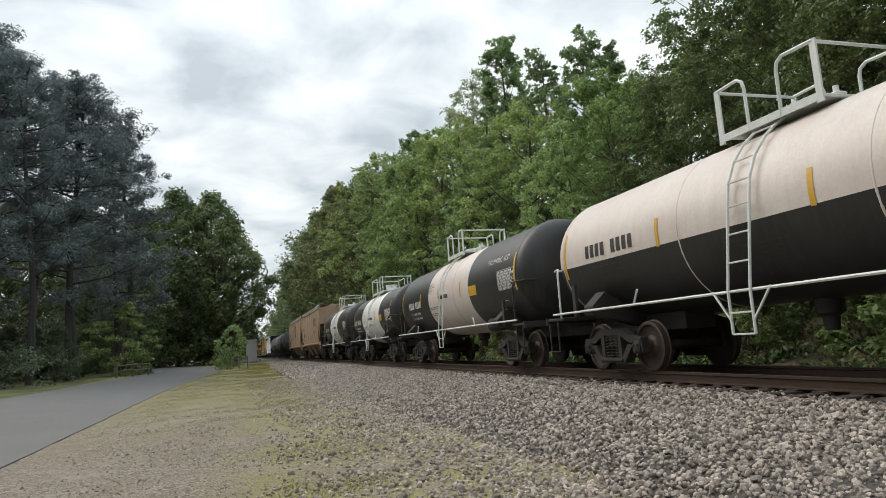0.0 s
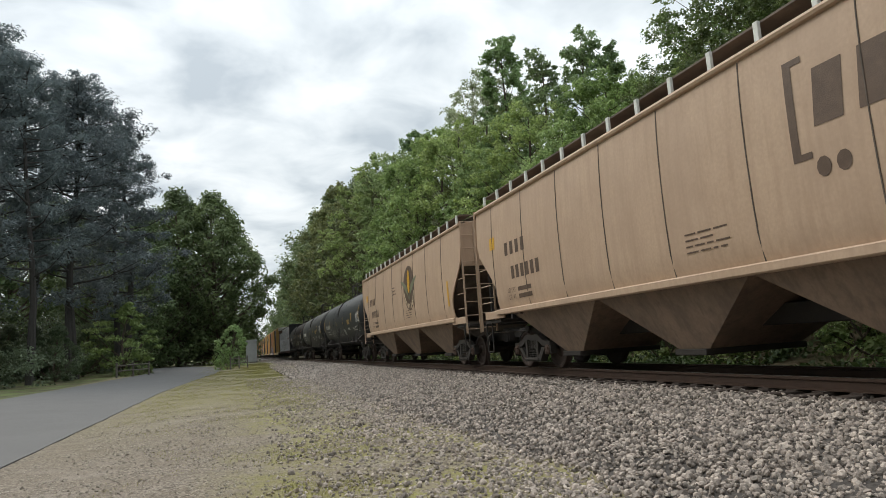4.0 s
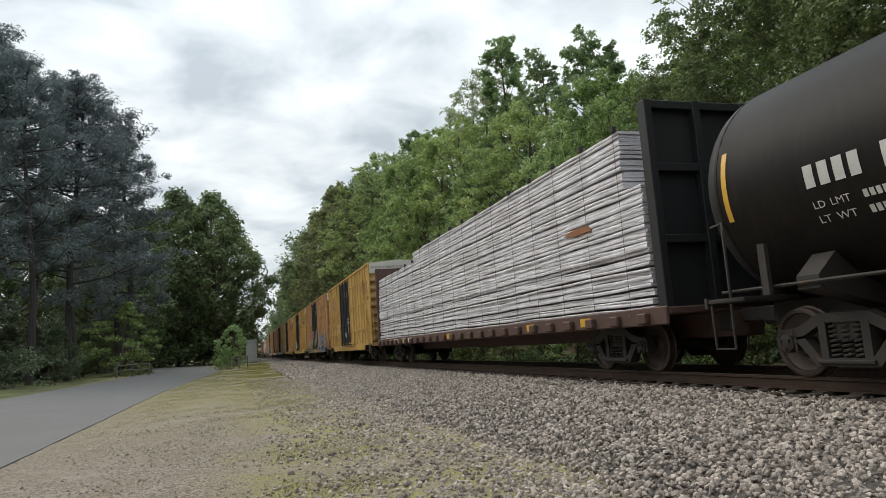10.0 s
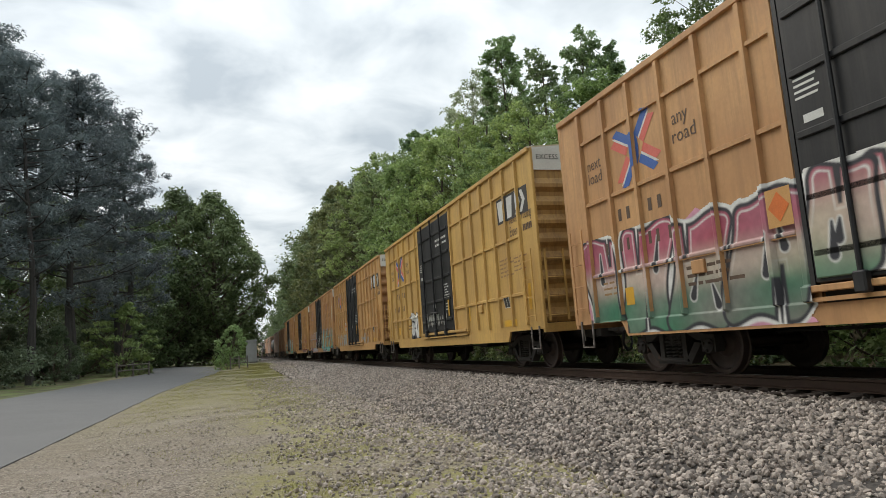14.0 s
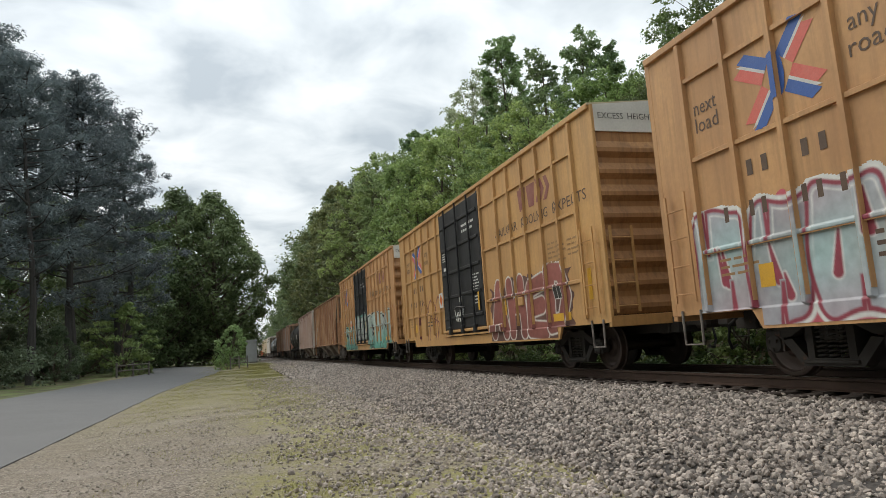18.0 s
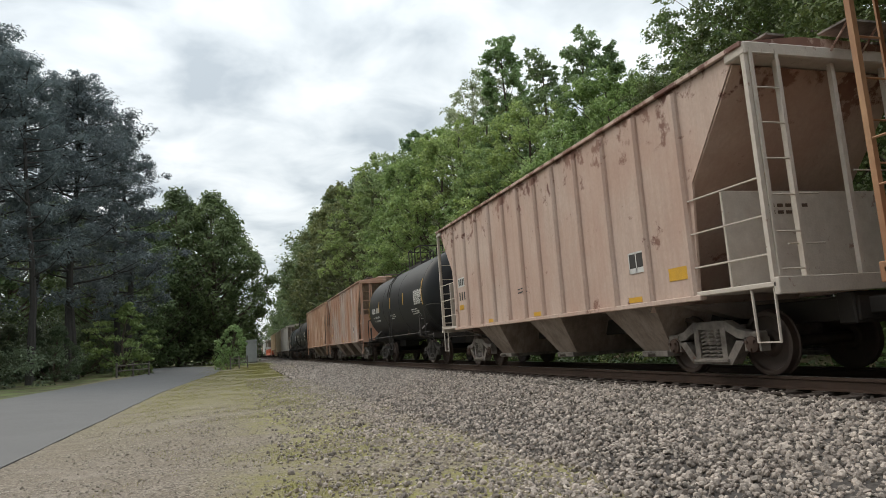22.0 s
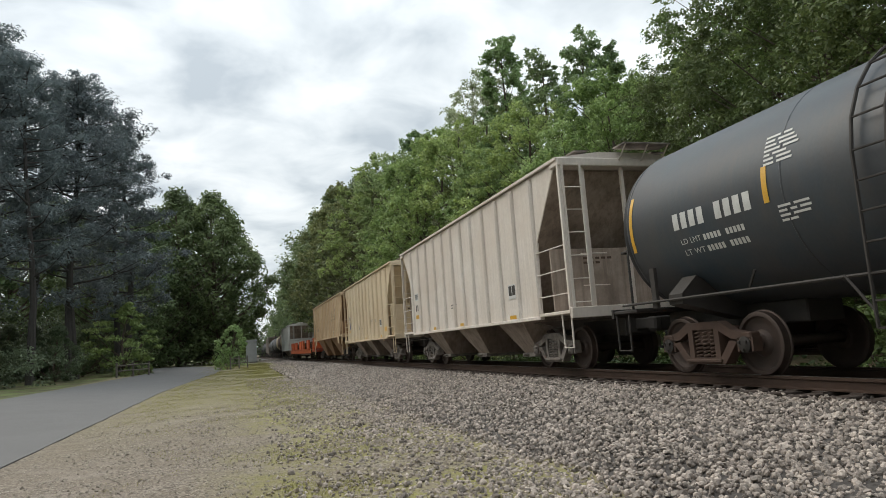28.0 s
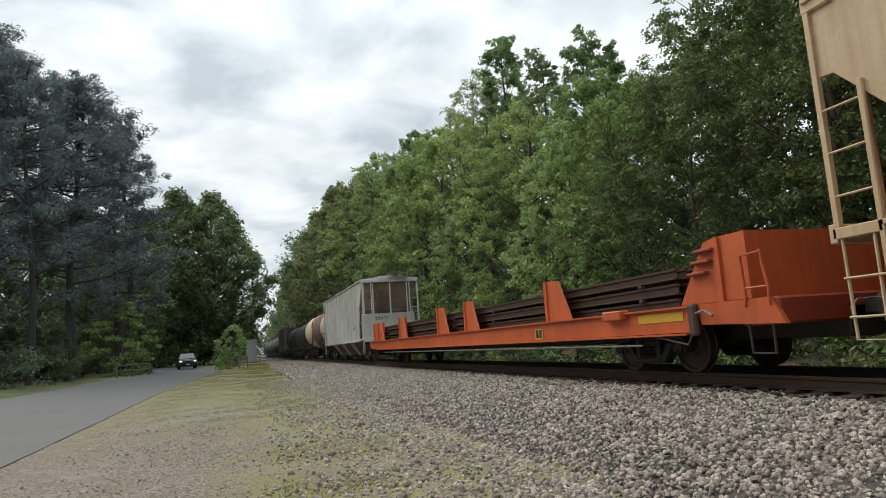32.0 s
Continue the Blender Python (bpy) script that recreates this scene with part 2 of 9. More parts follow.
    drygrass = mixc(ramp(noise_n(2.4, 6, 0.7), 0.35, 0.65), moss, mixc(ramp(noise_n(24, 5, 0.7), 0.35, 0.65), (0.17, 0.14, 0.07), (0.25, 0.23, 0.085)))
    # moss and dry grass take over far along the strip and in a patchy belt beside the ballast
    fray = noise_n(3.2, 8, 0.75)
    far = math("MULTIPLY", rng(sep.outputs[1], 9.0, 32.0), 0.72)
    patch = ramp(noise_n(0.42, 9, 0.75), 0.4, 0.54)
    belt_a = math("MULTIPLY", rng(sep.outputs[0], -0.9, 0.9), rng(sep.outputs[0], 4.4, 2.9))
    near = math("MULTIPLY", math("MULTIPLY", patch, belt_a), ramp(fray, 0.34, 0.54))
    g = math("MAXIMUM", math("MULTIPLY", math("MULTIPLY", far, math("ADD", ramp(noise_n(0.6, 7, 0.7), 0.3, 0.65), 0.25)), ramp(fray, 0.25, 0.55)), near)
    strip = mixc(g, soil, drygrass)
    # lawn, litter and undergrowth away from the strip
    # leaf litter is darkened here by putting the woods' deep shade into its colour
    litter = mixc(ramp(noise_n(0.8), 0.4, 0.6), (0.06, 0.055, 0.025), (0.12, 0.09, 0.055))
    lawn = mixc(ramp(noise_n(0.5), 0.4, 0.62), (0.13, 0.165, 0.05), litter)
    left = rng(sep.outputs[0], -9.8, -10.8)
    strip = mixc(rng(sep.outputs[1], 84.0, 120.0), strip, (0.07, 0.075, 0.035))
    right = rng(sep.outputs[0], 9.5, 11.0)
    col = mixc(left, strip, lawn)
    col = mixc(right, col, litter)
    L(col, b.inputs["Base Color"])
    bp = N("ShaderNodeBump"); bp.inputs["Strength"].default_value = 0.7; bp.inputs["Distance"].default_value = 0.03
    hsum = math("ADD", math("MULTIPLY", vor.outputs["Distance"], 0.6), math("MULTIPLY", noise_n(18), 0.4))
    L(hsum, bp.inputs["Height"]); L(bp.outputs[0], b.inputs["Normal"])
    return m


ground_mat = ground_material()


# ---- mesh tools ----
class Shape:
    """Collects vertices and faces of one mesh."""

    def __init__(self):
        self.v, self.f = [], []

    def add(self, verts, faces):
        k = len(self.v)
        self.v += [tuple(p) for p in verts]
        self.f += [tuple(i + k for i in q) for q in faces]
        return self

    def box(self, x0, x1, y0, y1, z0, z1, c=0.0):
        if c <= 0:
            v = [(x, y, z) for x in (x0, x1) for y in (y0, y1) for z in (z0, z1)]
            return self.add(v, [(0, 1, 3, 2), (4, 6, 7, 5), (0, 4, 5, 1), (2, 3, 7, 6), (0, 2, 6, 4), (1, 5, 7, 3)])
        # all twelve edges chamfered by c
        v, idx = [], {}
        for i, x in enumerate((x0, x1)):
            for j, y in enumerate((y0, y1)):
                for k, z in enumerate((z0, z1)):
                    sx, sy, sz = (c if i == 0 else -c), (c if j == 0 else -c), (c if k == 0 else -c)
                    idx[i, j, k, 0] = len(v); v.append((x, y + sy, z + sz))
                    idx[i, j, k, 1] = len(v); v.append((x + sx, y, z + sz))
                    idx[i, j, k, 2] = len(v); v.append((x + sx, y + sy, z))
        f = []
        for s in (0, 1):
            f.append([idx[s, j, k, 0] for j, k in ((0, 0), (0, 1), (1, 1), (1, 0))])
            f.append([idx[i, s, k, 1] for i, k in ((0, 0), (1, 0), (1, 1), (0, 1))])
            f.append([idx[i, j, s, 2] for i, j in ((0, 0), (0, 1), (1, 1), (1, 0))])
        for a in (0, 1):
            for b in (0, 1):
                f.append([idx[a, b, 0, 0], idx[a, b, 0, 1], idx[a, b, 1, 1], idx[a, b, 1, 0]])
                f.append([idx[a, 0, b, 0], idx[a, 0, b, 2], idx[a, 1, b, 2], idx[a, 1, b, 0]])
                f.append([idx[0, a, b, 1], idx[0, a, b, 2], idx[1, a, b, 2], idx[1, a, b, 1]])
                for k in (0, 1):
                    f.append([idx[a, b, k, 0], idx[a, b, k, 1], idx[a, b, k, 2]])
        return self.add(v, f)

    def tube(self, pts, r, n=8, r1=None, caps=True):
        pts = [Vector(p) for p in pts]
        r1 = r if r1 is None else r1
        rings, up = [], None
        for i, p in enumerate(pts):
            d = (pts[min(i + 1, len(pts) - 1)] - pts[max(i - 1, 0)]).normalized()
            if up is None:
                up = Vector((0, 0, 1)) if abs(d.z) < 0.9 else Vector((1, 0, 0))
            a = d.cross(up).normalized()
            b = a.cross(d)
            up = b
            rr = r + (r1 - r) * i / max(1, len(pts) - 1)
            rings.append([p + (a * math.cos(2 * math.pi * k / n) + b * math.sin(2 * math.pi * k / n)) * rr for k in range(n)])
        v = [q for ring in rings for q in ring]
        f = []
        for i in range(len(rings) - 1):
            for k in range(n):
                k2 = (k + 1) % n
                f.append((i * n + k, i * n + k2, (i + 1) * n + k2, (i + 1) * n + k))
        if caps:
            f.append(tuple(range(n))[::-1])
            f.append(tuple((len(rings) - 1) * n + k for k in range(n)))
        return self.add(v, f)

    def prism(self, poly, x0, x1, axis=0):
        """A polygon given in the two other axes, pushed along one axis from x0 to x1."""
        def at(p, x):
            q = list(p)
            q.insert(axis, x)
            return tuple(q)
        n = len(poly)
        v = [at(p, x0) for p in poly] + [at(p, x1) for p in poly]
        f = [tuple(range(n)), tuple(range(2 * n - 1, n - 1, -1))]
        f += [(k, n + k, n + (k + 1) % n, (k + 1) % n) for k in range(n)]
        return self.add(v, f)

    def lathe(self, profile, n=24, axis=1, a0=0.0, a1=2 * math.pi, centre=(0, 0, 0)):
        """Profile of (along, radius) turned round an axis; angle 0 points down, and goes by -x up."""
        full = abs(a1 - a0 - 2 * math.pi) < 1e-6
        m = n if full else n + 1
        v = []
        for s, r in profile:
            for k in range(m):
                a = a0 + (a1 - a0) * k / n
                p = [-r * math.sin(a), -r * math.cos(a)]
                p.insert(axis, s) if axis == 1 else p.insert(0, s)
                v.append((p[0] + centre[0], p[1] + centre[1], p[2] + centre[2]))
        f = []
        for i in range(len(profile) - 1):
            for k in range(n):
                k2 = (k + 1) % m
                f.append((i * m + k, i * m + k2, (i + 1) * m + k2, (i + 1) * m + k))
        return self.add(v, f)

    def moved(self, m):
        self.v = [tuple(m @ Vector(p)) for p in self.v]
        return self

    def mesh(self, name, smooth=False):
        me = bpy.data.meshes.new(name)
        me.from_pydata(self.v, [], self.f)
        if smooth:
            me.polygons.foreach_set("use_smooth", [True] * len(me.polygons))
            me.set_sharp_from_angle(angle=radians(38))
        me.update()
        return me


MESHES = {}


def part(name, shape, material, parent, label="", at=None, smooth=False, key=None):
    """Links one mesh object under a thing or a part. With a key the mesh is made once and shared."""
    if isinstance(shape, Shape):
        me = None
        if key is not None and key in MESHES:
            me = MESHES[key]
        if me is None:
            me = shape.mesh(name, smooth)
            me.materials.append(material)
            if key is not None:
                MESHES[key] = me
    else:
        me = shape
        if not me.materials:
            me.materials.append(material)
    ob = new(name, me)
    if me.materials[0] is not material:
        ob.material_slots[0].link = "OBJECT"
        ob.material_slots[0].material = material
    if parent is not None:
        ob.parent = parent
    if at is not None:
        ob.matrix_basis = at if isinstance(at, Matrix) else Matrix.Translation(at)
    if label:
        tagged(ob, label)
    return ob


def thing(name, label, category, at=None, group="", kind=""):
    ob = new(name)
    ob.empty_display_size = 0.2
    if at is not None:
        ob.matrix_basis = at
    return tagged(ob, label, category, group, kind)


def fast_mesh(name, verts, quads, material):
    me = bpy.data.meshes.new(name)
    k = quads.shape[1]
    me.vertices.add(len(verts)); me.vertices.foreach_set("co", np.asarray(verts, np.float32).ravel())
    me.loops.add(quads.size); me.loops.foreach_set("vertex_index", quads.astype(np.int32).ravel())
    me.polygons.add(len(quads)); me.polygons.foreach_set("loop_start", np.arange(0, quads.size, k, dtype=np.int32))
    me.update(calc_edges=True)
    me.validate()
    me.materials.append(material)
    return me


def smooth(x, a, b):
    u = min(1.0, max(0.0, (x - a) / (b - a)))
    return u * u * (3 - 2 * u)


def ground_z(x, y):
    """Height of the ground sheet: low gravel strip, road a little higher on its far side, rise far along, ballast, wooded bank."""
    base = -0.75 + 0.34 * smooth(-x, 2.6, 9.5) + (0.6 - 0.2 * smooth(-x, 3.0, 9.0)) * smooth(y, 40, 98)
    base += 0.7 * smooth(-x, 10, 30)
    if x > 3.0:
        base += (-0.42 - base) * smooth(x, 3.0, 5.6) if x < 9 else 0
    if x >= 9:
        base = -0.42
        base += -0.1 * smooth(x, 9.6, 11.2) + 1.6 * smooth(x, 11.6, 16.5) + 1.5 * smooth(x, 16, 40)
    return base


# ---- ground, road, track ----
def axis_lines(lo, hi, fine_lo, fine_hi, step):
    """Grid lines: even in the middle, ever wider outside."""
    vals = list(np.arange(fine_lo, fine_hi + 1e-6, step))
    s, p = step, fine_hi
    while p < hi:
        s *= 1.35
        p += s
        vals.append(min(p, hi))
    s, p = step, fine_lo
    while p > lo:
        s *= 1.35
        p -= s
        vals.insert(0, max(p, lo))
    return vals


def build_ground():
    xs = axis_lines(-2500, 2500, -14, 18, 0.25)
    ys = axis_lines(-600, 3500, -4, 40, 0.5)
    nx, ny = len(xs), len(ys)
    rnd = random.Random(3)
    v = np.zeros((ny, nx, 3), np.float32)
    for j, y in enumerate(ys):
        for i, x in enumerate(xs):
            z = ground_z(x, y)
            if -14 < x < 18 and -4 < y < 90:
                z += 0.02 * noise.noise((x * 0.8, y * 0.8, 0)) + 0.008 * noise.noise((x * 4, y * 4, 3))
                if x > 12:
                    z += 0.25 * noise.noise((x * 0.7, y * 0.5, 7))
            v[j, i] = (x, y, z)
    a = np.arange(ny * nx).reshape(ny, nx)
    q = np.stack([a[:-1, :-1], a[:-1, 1:], a[1:, 1:], a[1:, :-1]], -1).reshape(-1, 4)
    me = fast_mesh("ground", v.reshape(-1, 3), q, ground_mat)
    me.polygons.foreach_set("use_smooth", [True] * len(me.polygons))
    ob = new("ground", me)
    tagged(ob, "pale gravelly soil with patches of dry grass beside the track", "ground", kind="structure")


build_ground()


def road_line(s):
    """Centre line of the road: straight beside the track, then a drift to the right and a bend to the left."""
    pts = [(-7.0, -60), (-7.0, -30), (-7.0, 0), (-7.0, 22), (-6.95, 40), (-6.1, 55), (-5.1, 67), (-5.3, 78), (-8.0, 90), (-14.5, 99), (-25, 104), (-60, 112), (-150, 130)]
    u = s * (len(pts) - 1)
    i = min(int(u), len(pts) - 2)
    t = u - i
    p = [pts[max(0, min(len(pts) - 1, k))] for k in (i - 1, i, i + 1, i + 2)]
    return tuple(0.5 * (2 * p[1][c] + (p[2][c] - p[0][c]) * t + (2 * p[0][c] - 5 * p[1][c] + 4 * p[2][c] - p[3][c]) * t * t
                        + (-p[0][c] + 3 * p[1][c] - 3 * p[2][c] + p[3][c]) * t ** 3) for c in (0, 1))


def build_road():
    sh = Shape()
    n, rows = 150, []
    for i in range(n + 1):
        s = i / n
        x, y = road_line(s)
        x2, y2 = road_line(min(1, s + 0.004))
        x1, y1 = road_line(max(0, s - 0.004))
        d = Vector((x2 - x1, y2 - y1)).normalized()
        nrm = Vector((d.y, -d.x))
        row = []
        for k in range(9):
            w = -3.3 + 6.6 * k / 8
            wob = 0.06 * noise.noise((y * 0.9, w, 5)) + 0.035 * noise.noise((y * 3.7, w, 8)) if k in (0, 8) else 0
            px, py = x + nrm.x * (w + wob), y + nrm.y * (w + wob)
            row.append((px, py, ground_z(px, py) + 0.03 - 0.003 * abs(w)))
        rows.append([(row[0][0], row[0][1], row[0][2] - 0.12)] + row + [(row[-1][0], row[-1][1], row[-1][2] - 0.12)])
    m = len(rows[0])
    sh.add([p for r in rows for p in r], [(i * m + k, i * m + k + 1, (i + 1) * m + k + 1, (i + 1) * m + k) for i in range(n) for k in range(m - 1)])
    me = sh.mesh("road", True)
    me.materials.append(asphalt_mat)
    tagged(new("road", me), "smooth grey asphalt road that bends away into the trees", "road", kind="structure")


build_road()


def build_track():
    bed = Shape()
    prof = [(3.1, -0.80), (4.2, -0.58), (5.5, -0.34), (6.35, -0.235), (9.75, -0.235), (10.6, -0.4), (11.6, -0.62)]
    ys = list(np.arange(-120, 60, 1.0)) + list(np.arange(60, 900, 12.0))
    rows = []
    for y in ys:
        rows.append([(x + (0.12 * noise.noise((x, y * 0.7, 1)) if 0 < k < 6 else 0), y, z + (0.03 * noise.noise((x * 2, y * 1.3, 2)) if 0 < k < 6 else 0)) for k, (x, z) in enumerate(prof)])
    m = len(prof)
    bed.add([p for r in rows for p in r], [(i * m + k, i * m + k + 1, (i + 1) * m + k + 1, (i + 1) * m + k) for i in range(len(ys) - 1) for k in range(m - 1)])
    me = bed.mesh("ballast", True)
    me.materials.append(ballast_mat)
    tagged(new("ballast", me), "bed of grey crushed stone under the railway track", "ballast", kind="structure")
    track = thing("railway_track", "rusty steel rails on dark timber sleepers in grey stone", "railway track", kind="structure")
    base = [(-0.07, -0.172), (0.07, -0.172), (0.07, -0.16), (0.012, -0.145), (0.012, -0.05), (0.036, -0.04), (0.036, -0.004), (0.028, 0.0),
            (-0.028, 0.0), (-0.036, -0.004), (-0.036, -0.04), (-0.012, -0.05), (-0.012, -0.145), (-0.07, -0.16)]
    for side in (-1, 1):
        cx = TRACK_X + side * 0.7525
        part("rail", Shape().prism([(cx + a, b) for a, b in base], -120, 900, 1), rail_mat, track)
        part("rail_head", Shape().box(cx - 0.028, cx + 0.028, -120, 900, -0.001, 0.0015), railhead_mat, track, "rail top worn bright by wheels")
    tie = Shape().box(-1.3, 1.3, -0.115, 0.115, -0.36, -0.19, 0.012).box(-0.9, -0.6, -0.09, 0.09, -0.19, -0.172).box(0.6, 0.9, -0.09, 0.09, -0.19, -0.172)
    k = 0
    far = Shape()
    y = -20.0
    while y < 400:
        if y < 75:
            part("sleeper", tie, tie_mat, track, at=pose(TRACK_X + 0.04 * math.sin(k * 2.3), y, 0, 0, 0, 0.8 * math.sin(k * 1.7)), key="sleeper")
        else:
            far.box(TRACK_X - 1.3, TRACK_X + 1.3, y - 0.115, y + 0.115, -0.36, -0.19)
        y += 0.5
        k += 1
    part("sleeper", far, tie_mat, track)


build_track()


def scatter_stones(name, n, place, size, material, label, category, seed):
    """Many small irregular stones as one mesh; place(rng) gives x, y, z."""
    rng = np.random.default_rng(seed)
    t = (1 + 5 ** 0.5) / 2
    ico = np.array([(-1, t, 0), (1, t, 0), (-1, -t, 0), (1, -t, 0), (0, -1, t), (0, 1, t), (0, -1, -t), (0, 1, -t), (t, 0, -1), (t, 0, 1), (-t, 0, -1), (-t, 0, 1)]) / 1.902
    fc = np.array([(0, 11, 5), (0, 5, 1), (0, 1, 7), (0, 7, 10), (0, 10, 11), (1, 5, 9), (5, 11, 4), (11, 10, 2), (10, 7, 6), (7, 1, 8), (3, 9, 4), (3, 4, 2), (3, 2, 6), (3, 6, 8), (3, 8, 9), (4, 9, 5), (2, 4, 11), (6, 2, 10), (8, 6, 7), (9, 8, 1)])
    c = place(rng, n)
    s = rng.lognormal(math.log(size), 0.24, n)
    v = ico[None] * (1 + rng.uniform(-0.3, 0.15, (n, 12, 1)))
    v = v * rng.uniform(0.6, 1.25, (n, 1, 3))
    q = rng.normal(size=(n, 4)); q /= np.linalg.norm(q, axis=1, keepdims=True)
    w, x, y, z = q.T
    R = np.stack([1 - 2 * (y * y + z * z), 2 * (x * y - z * w), 2 * (x * z + y * w), 2 * (x * y + z * w), 1 - 2 * (x * x + z * z), 2 * (y * z - x * w),
                  2 * (x * z - y * w), 2 * (y * z + x * w), 1 - 2 * (x * x + y * y)], -1).reshape(n, 3, 3)
    v = np.einsum("nij,nkj->nki", R, v) * s[:, None, None]
    v += c[:, None, :]
    f = fc[None] + 12 * np.arange(n)[:, None, None]
    me = fast_mesh(name, v.reshape(-1, 3), f.reshape(-1, 3), material)
    me.polygons.foreach_set("use_smooth", [False] * len(me.polygons))
    return tagged(new(name, me), label, category, kind="stuff")


def bed_height(x):
    xs = [3.1, 4.2, 5.5, 6.35, 9.75, 10.6]
    zs = [-0.80, -0.58, -0.34, -0.235, -0.235, -0.4]
    return np.interp(x, xs, zs)


def ballast_place(rng, n):
    y = 3.0 + 44 * rng.random(n) ** 1.5
    y = np.where(rng.random(n) < 0.22, rng.uniform(-9, 3.6, n), y)
    # the shoulder thins out unevenly into the dirt strip
    edge = 2.9 + 0.5 * np.sin(y * 0.9) + 0.3 * np.sin(y * 2.3 + 1)
    x = edge - np.abs(rng.normal(0, 0.55, n)) + (7.15 - edge) * rng.random(n) ** 0.75
    x = np.where(rng.random(n) < 0.13, 0.4 + 3.0 * rng.random(n) ** 0.7, x)
    z = np.maximum(bed_height(x), -0.762) + 0.002 + 0.03 * rng.random(n)
    return np.stack([x, y, z], -1)


scatter_stones("ballast_stones", 80000, ballast_place, 0.0275, stone_mat, "loose grey and pinkish crushed stones of the ballast shoulder", "ballast stones", 5)


def far_ballast_place(rng, n):
    y = 40 + 90 * rng.random(n) ** 1.3
    x = 2.9 + 4.3 * rng.random(n)
    return np.stack([x, y, np.maximum(bed_height(x), -0.7 + 0.5 * np.clip((y - 40) / 58, 0, 1)) + 0.01], -1)


scatter_stones("ballast_stones", 9000, far_ballast_place, 0.055, stone_mat, "grey crushed stones of the ballast shoulder far along the track", "ballast stones", 15)


def pebble_place(rng, n):
    y = 3.5 + 20 * rng.random(n) ** 1.9
    y = np.where(rng.random(n) < 0.15, rng.uniform(-8, 3.6, n), y)
    x = -3.5 + 7.6 * rng.random(n) ** 0.75
    return np.stack([x, y, np.full(n, -0.752) + 0.006 * rng.random(n)], -1)


scatter_stones("gravel", 15000, pebble_place, 0.0165, gravel_mat, "small pale pebbles pressed into the dirt strip", "gravel", 6)


# ---- trees ----
def leaf_cloud(rng, centres, radii, per, size, flat=0.75, droop=0.0, shape=(1.0, 0.55)):
    """Leaves round clump centres: returns vertices and quads of pointed leaves."""
    n = len(centres) * per
    c = np.repeat(centres, per, 0)
    r = np.repeat(radii, per)
    d = rng.normal(size=(n, 3)); d /= np.linalg.norm(d, axis=1, keepdims=True)
    p = c + d * (r * rng.random(n) ** 0.45)[:, None] * np.array([1, 1, flat])
    nrm = d * 0.7 + rng.normal(size=(n, 3)) * 0.6 + np.array([0, 0, 0.7])
    nrm /= np.linalg.norm(nrm, axis=1, keepdims=True)
    a = np.cross(nrm, rng.normal(size=(n, 3))); a /= np.linalg.norm(a, axis=1, keepdims=True)
    a[:, 2] -= droop; a /= np.linalg.norm(a, axis=1, keepdims=True)
    b = np.cross(nrm, a)
    s = size * rng.uniform(0.6, 1.35, n)[:, None]
    v = np.stack([p - a * s * shape[0], p + b * s * shape[1] - a * s * 0.1, p + a * s * shape[0], p - b * s * shape[1] - a * s * 0.1], 1)
    return v.reshape(-1, 3), np.arange(4 * n).reshape(n, 4)


def broad_tree(seed, height, width, clear, clumps, per, leaf, lean=0.0, taper=0.5, top=0.3, flat=0.75):
    """Meshes of a broadleaf tree: trunk with limbs, and crown of leaf clumps at the limb ends."""
    rng = np.random.default_rng(seed)
    wood = Shape()
    trunk_r = height * 0.012 + 0.06
    pts = []
    for i in range(9):
        u = i / 8
        pts.append((lean * u * height * 0.1 + 0.25 * math.sin(u * 5 + seed), 0.25 * math.sin(u * 4 + seed * 2), u * height * 0.93 - (0.6 if i == 0 else 0)))
    wood.tube(pts, trunk_r, 8, trunk_r * 0.18)
    cs, rs = [], []
    for k in range(clumps):
        u = clear + (1 - clear) * (k + rng.random()) / clumps
        prof = math.sin(math.pi * min(1, max(0.0, (u - clear) / (1 - clear)) ** taper)) if u < 1 else 0
        prof = max(top * (1.02 - u), prof) * 0.5 * width
        ang = k * 2.4 + rng.random() * 1.2
        rad = prof * (0.45 + 0.55 * rng.random() ** 0.6)
        i = min(7, int(u * 8 * 0.95))
        base = Vector(pts[i])
        end = Vector((base.x + math.cos(ang) * rad, base.y + math.sin(ang) * rad, u * height))
        start = Vector((base.x, base.y, max(height * clear * 0.8, end.z - rad * 0.8 - 0.5)))
        if k % 2 == 0:
            mid = start.lerp(end, 0.5) + Vector((0, 0, -0.1 * rad))
            wood.tube([start, mid, end], 0.03 + 0.022 * rad, 5, 0.012, False)
        cs.append(end)
        rs.append((0.3 + 0.42 * rng.random()) * (0.16 * width + 0.35) * (1.15 - 0.45 * u))
    v, q = leaf_cloud(rng, np.array(cs), np.array(rs), per, leaf, flat)
    return wood.mesh("trunk", True), v, q


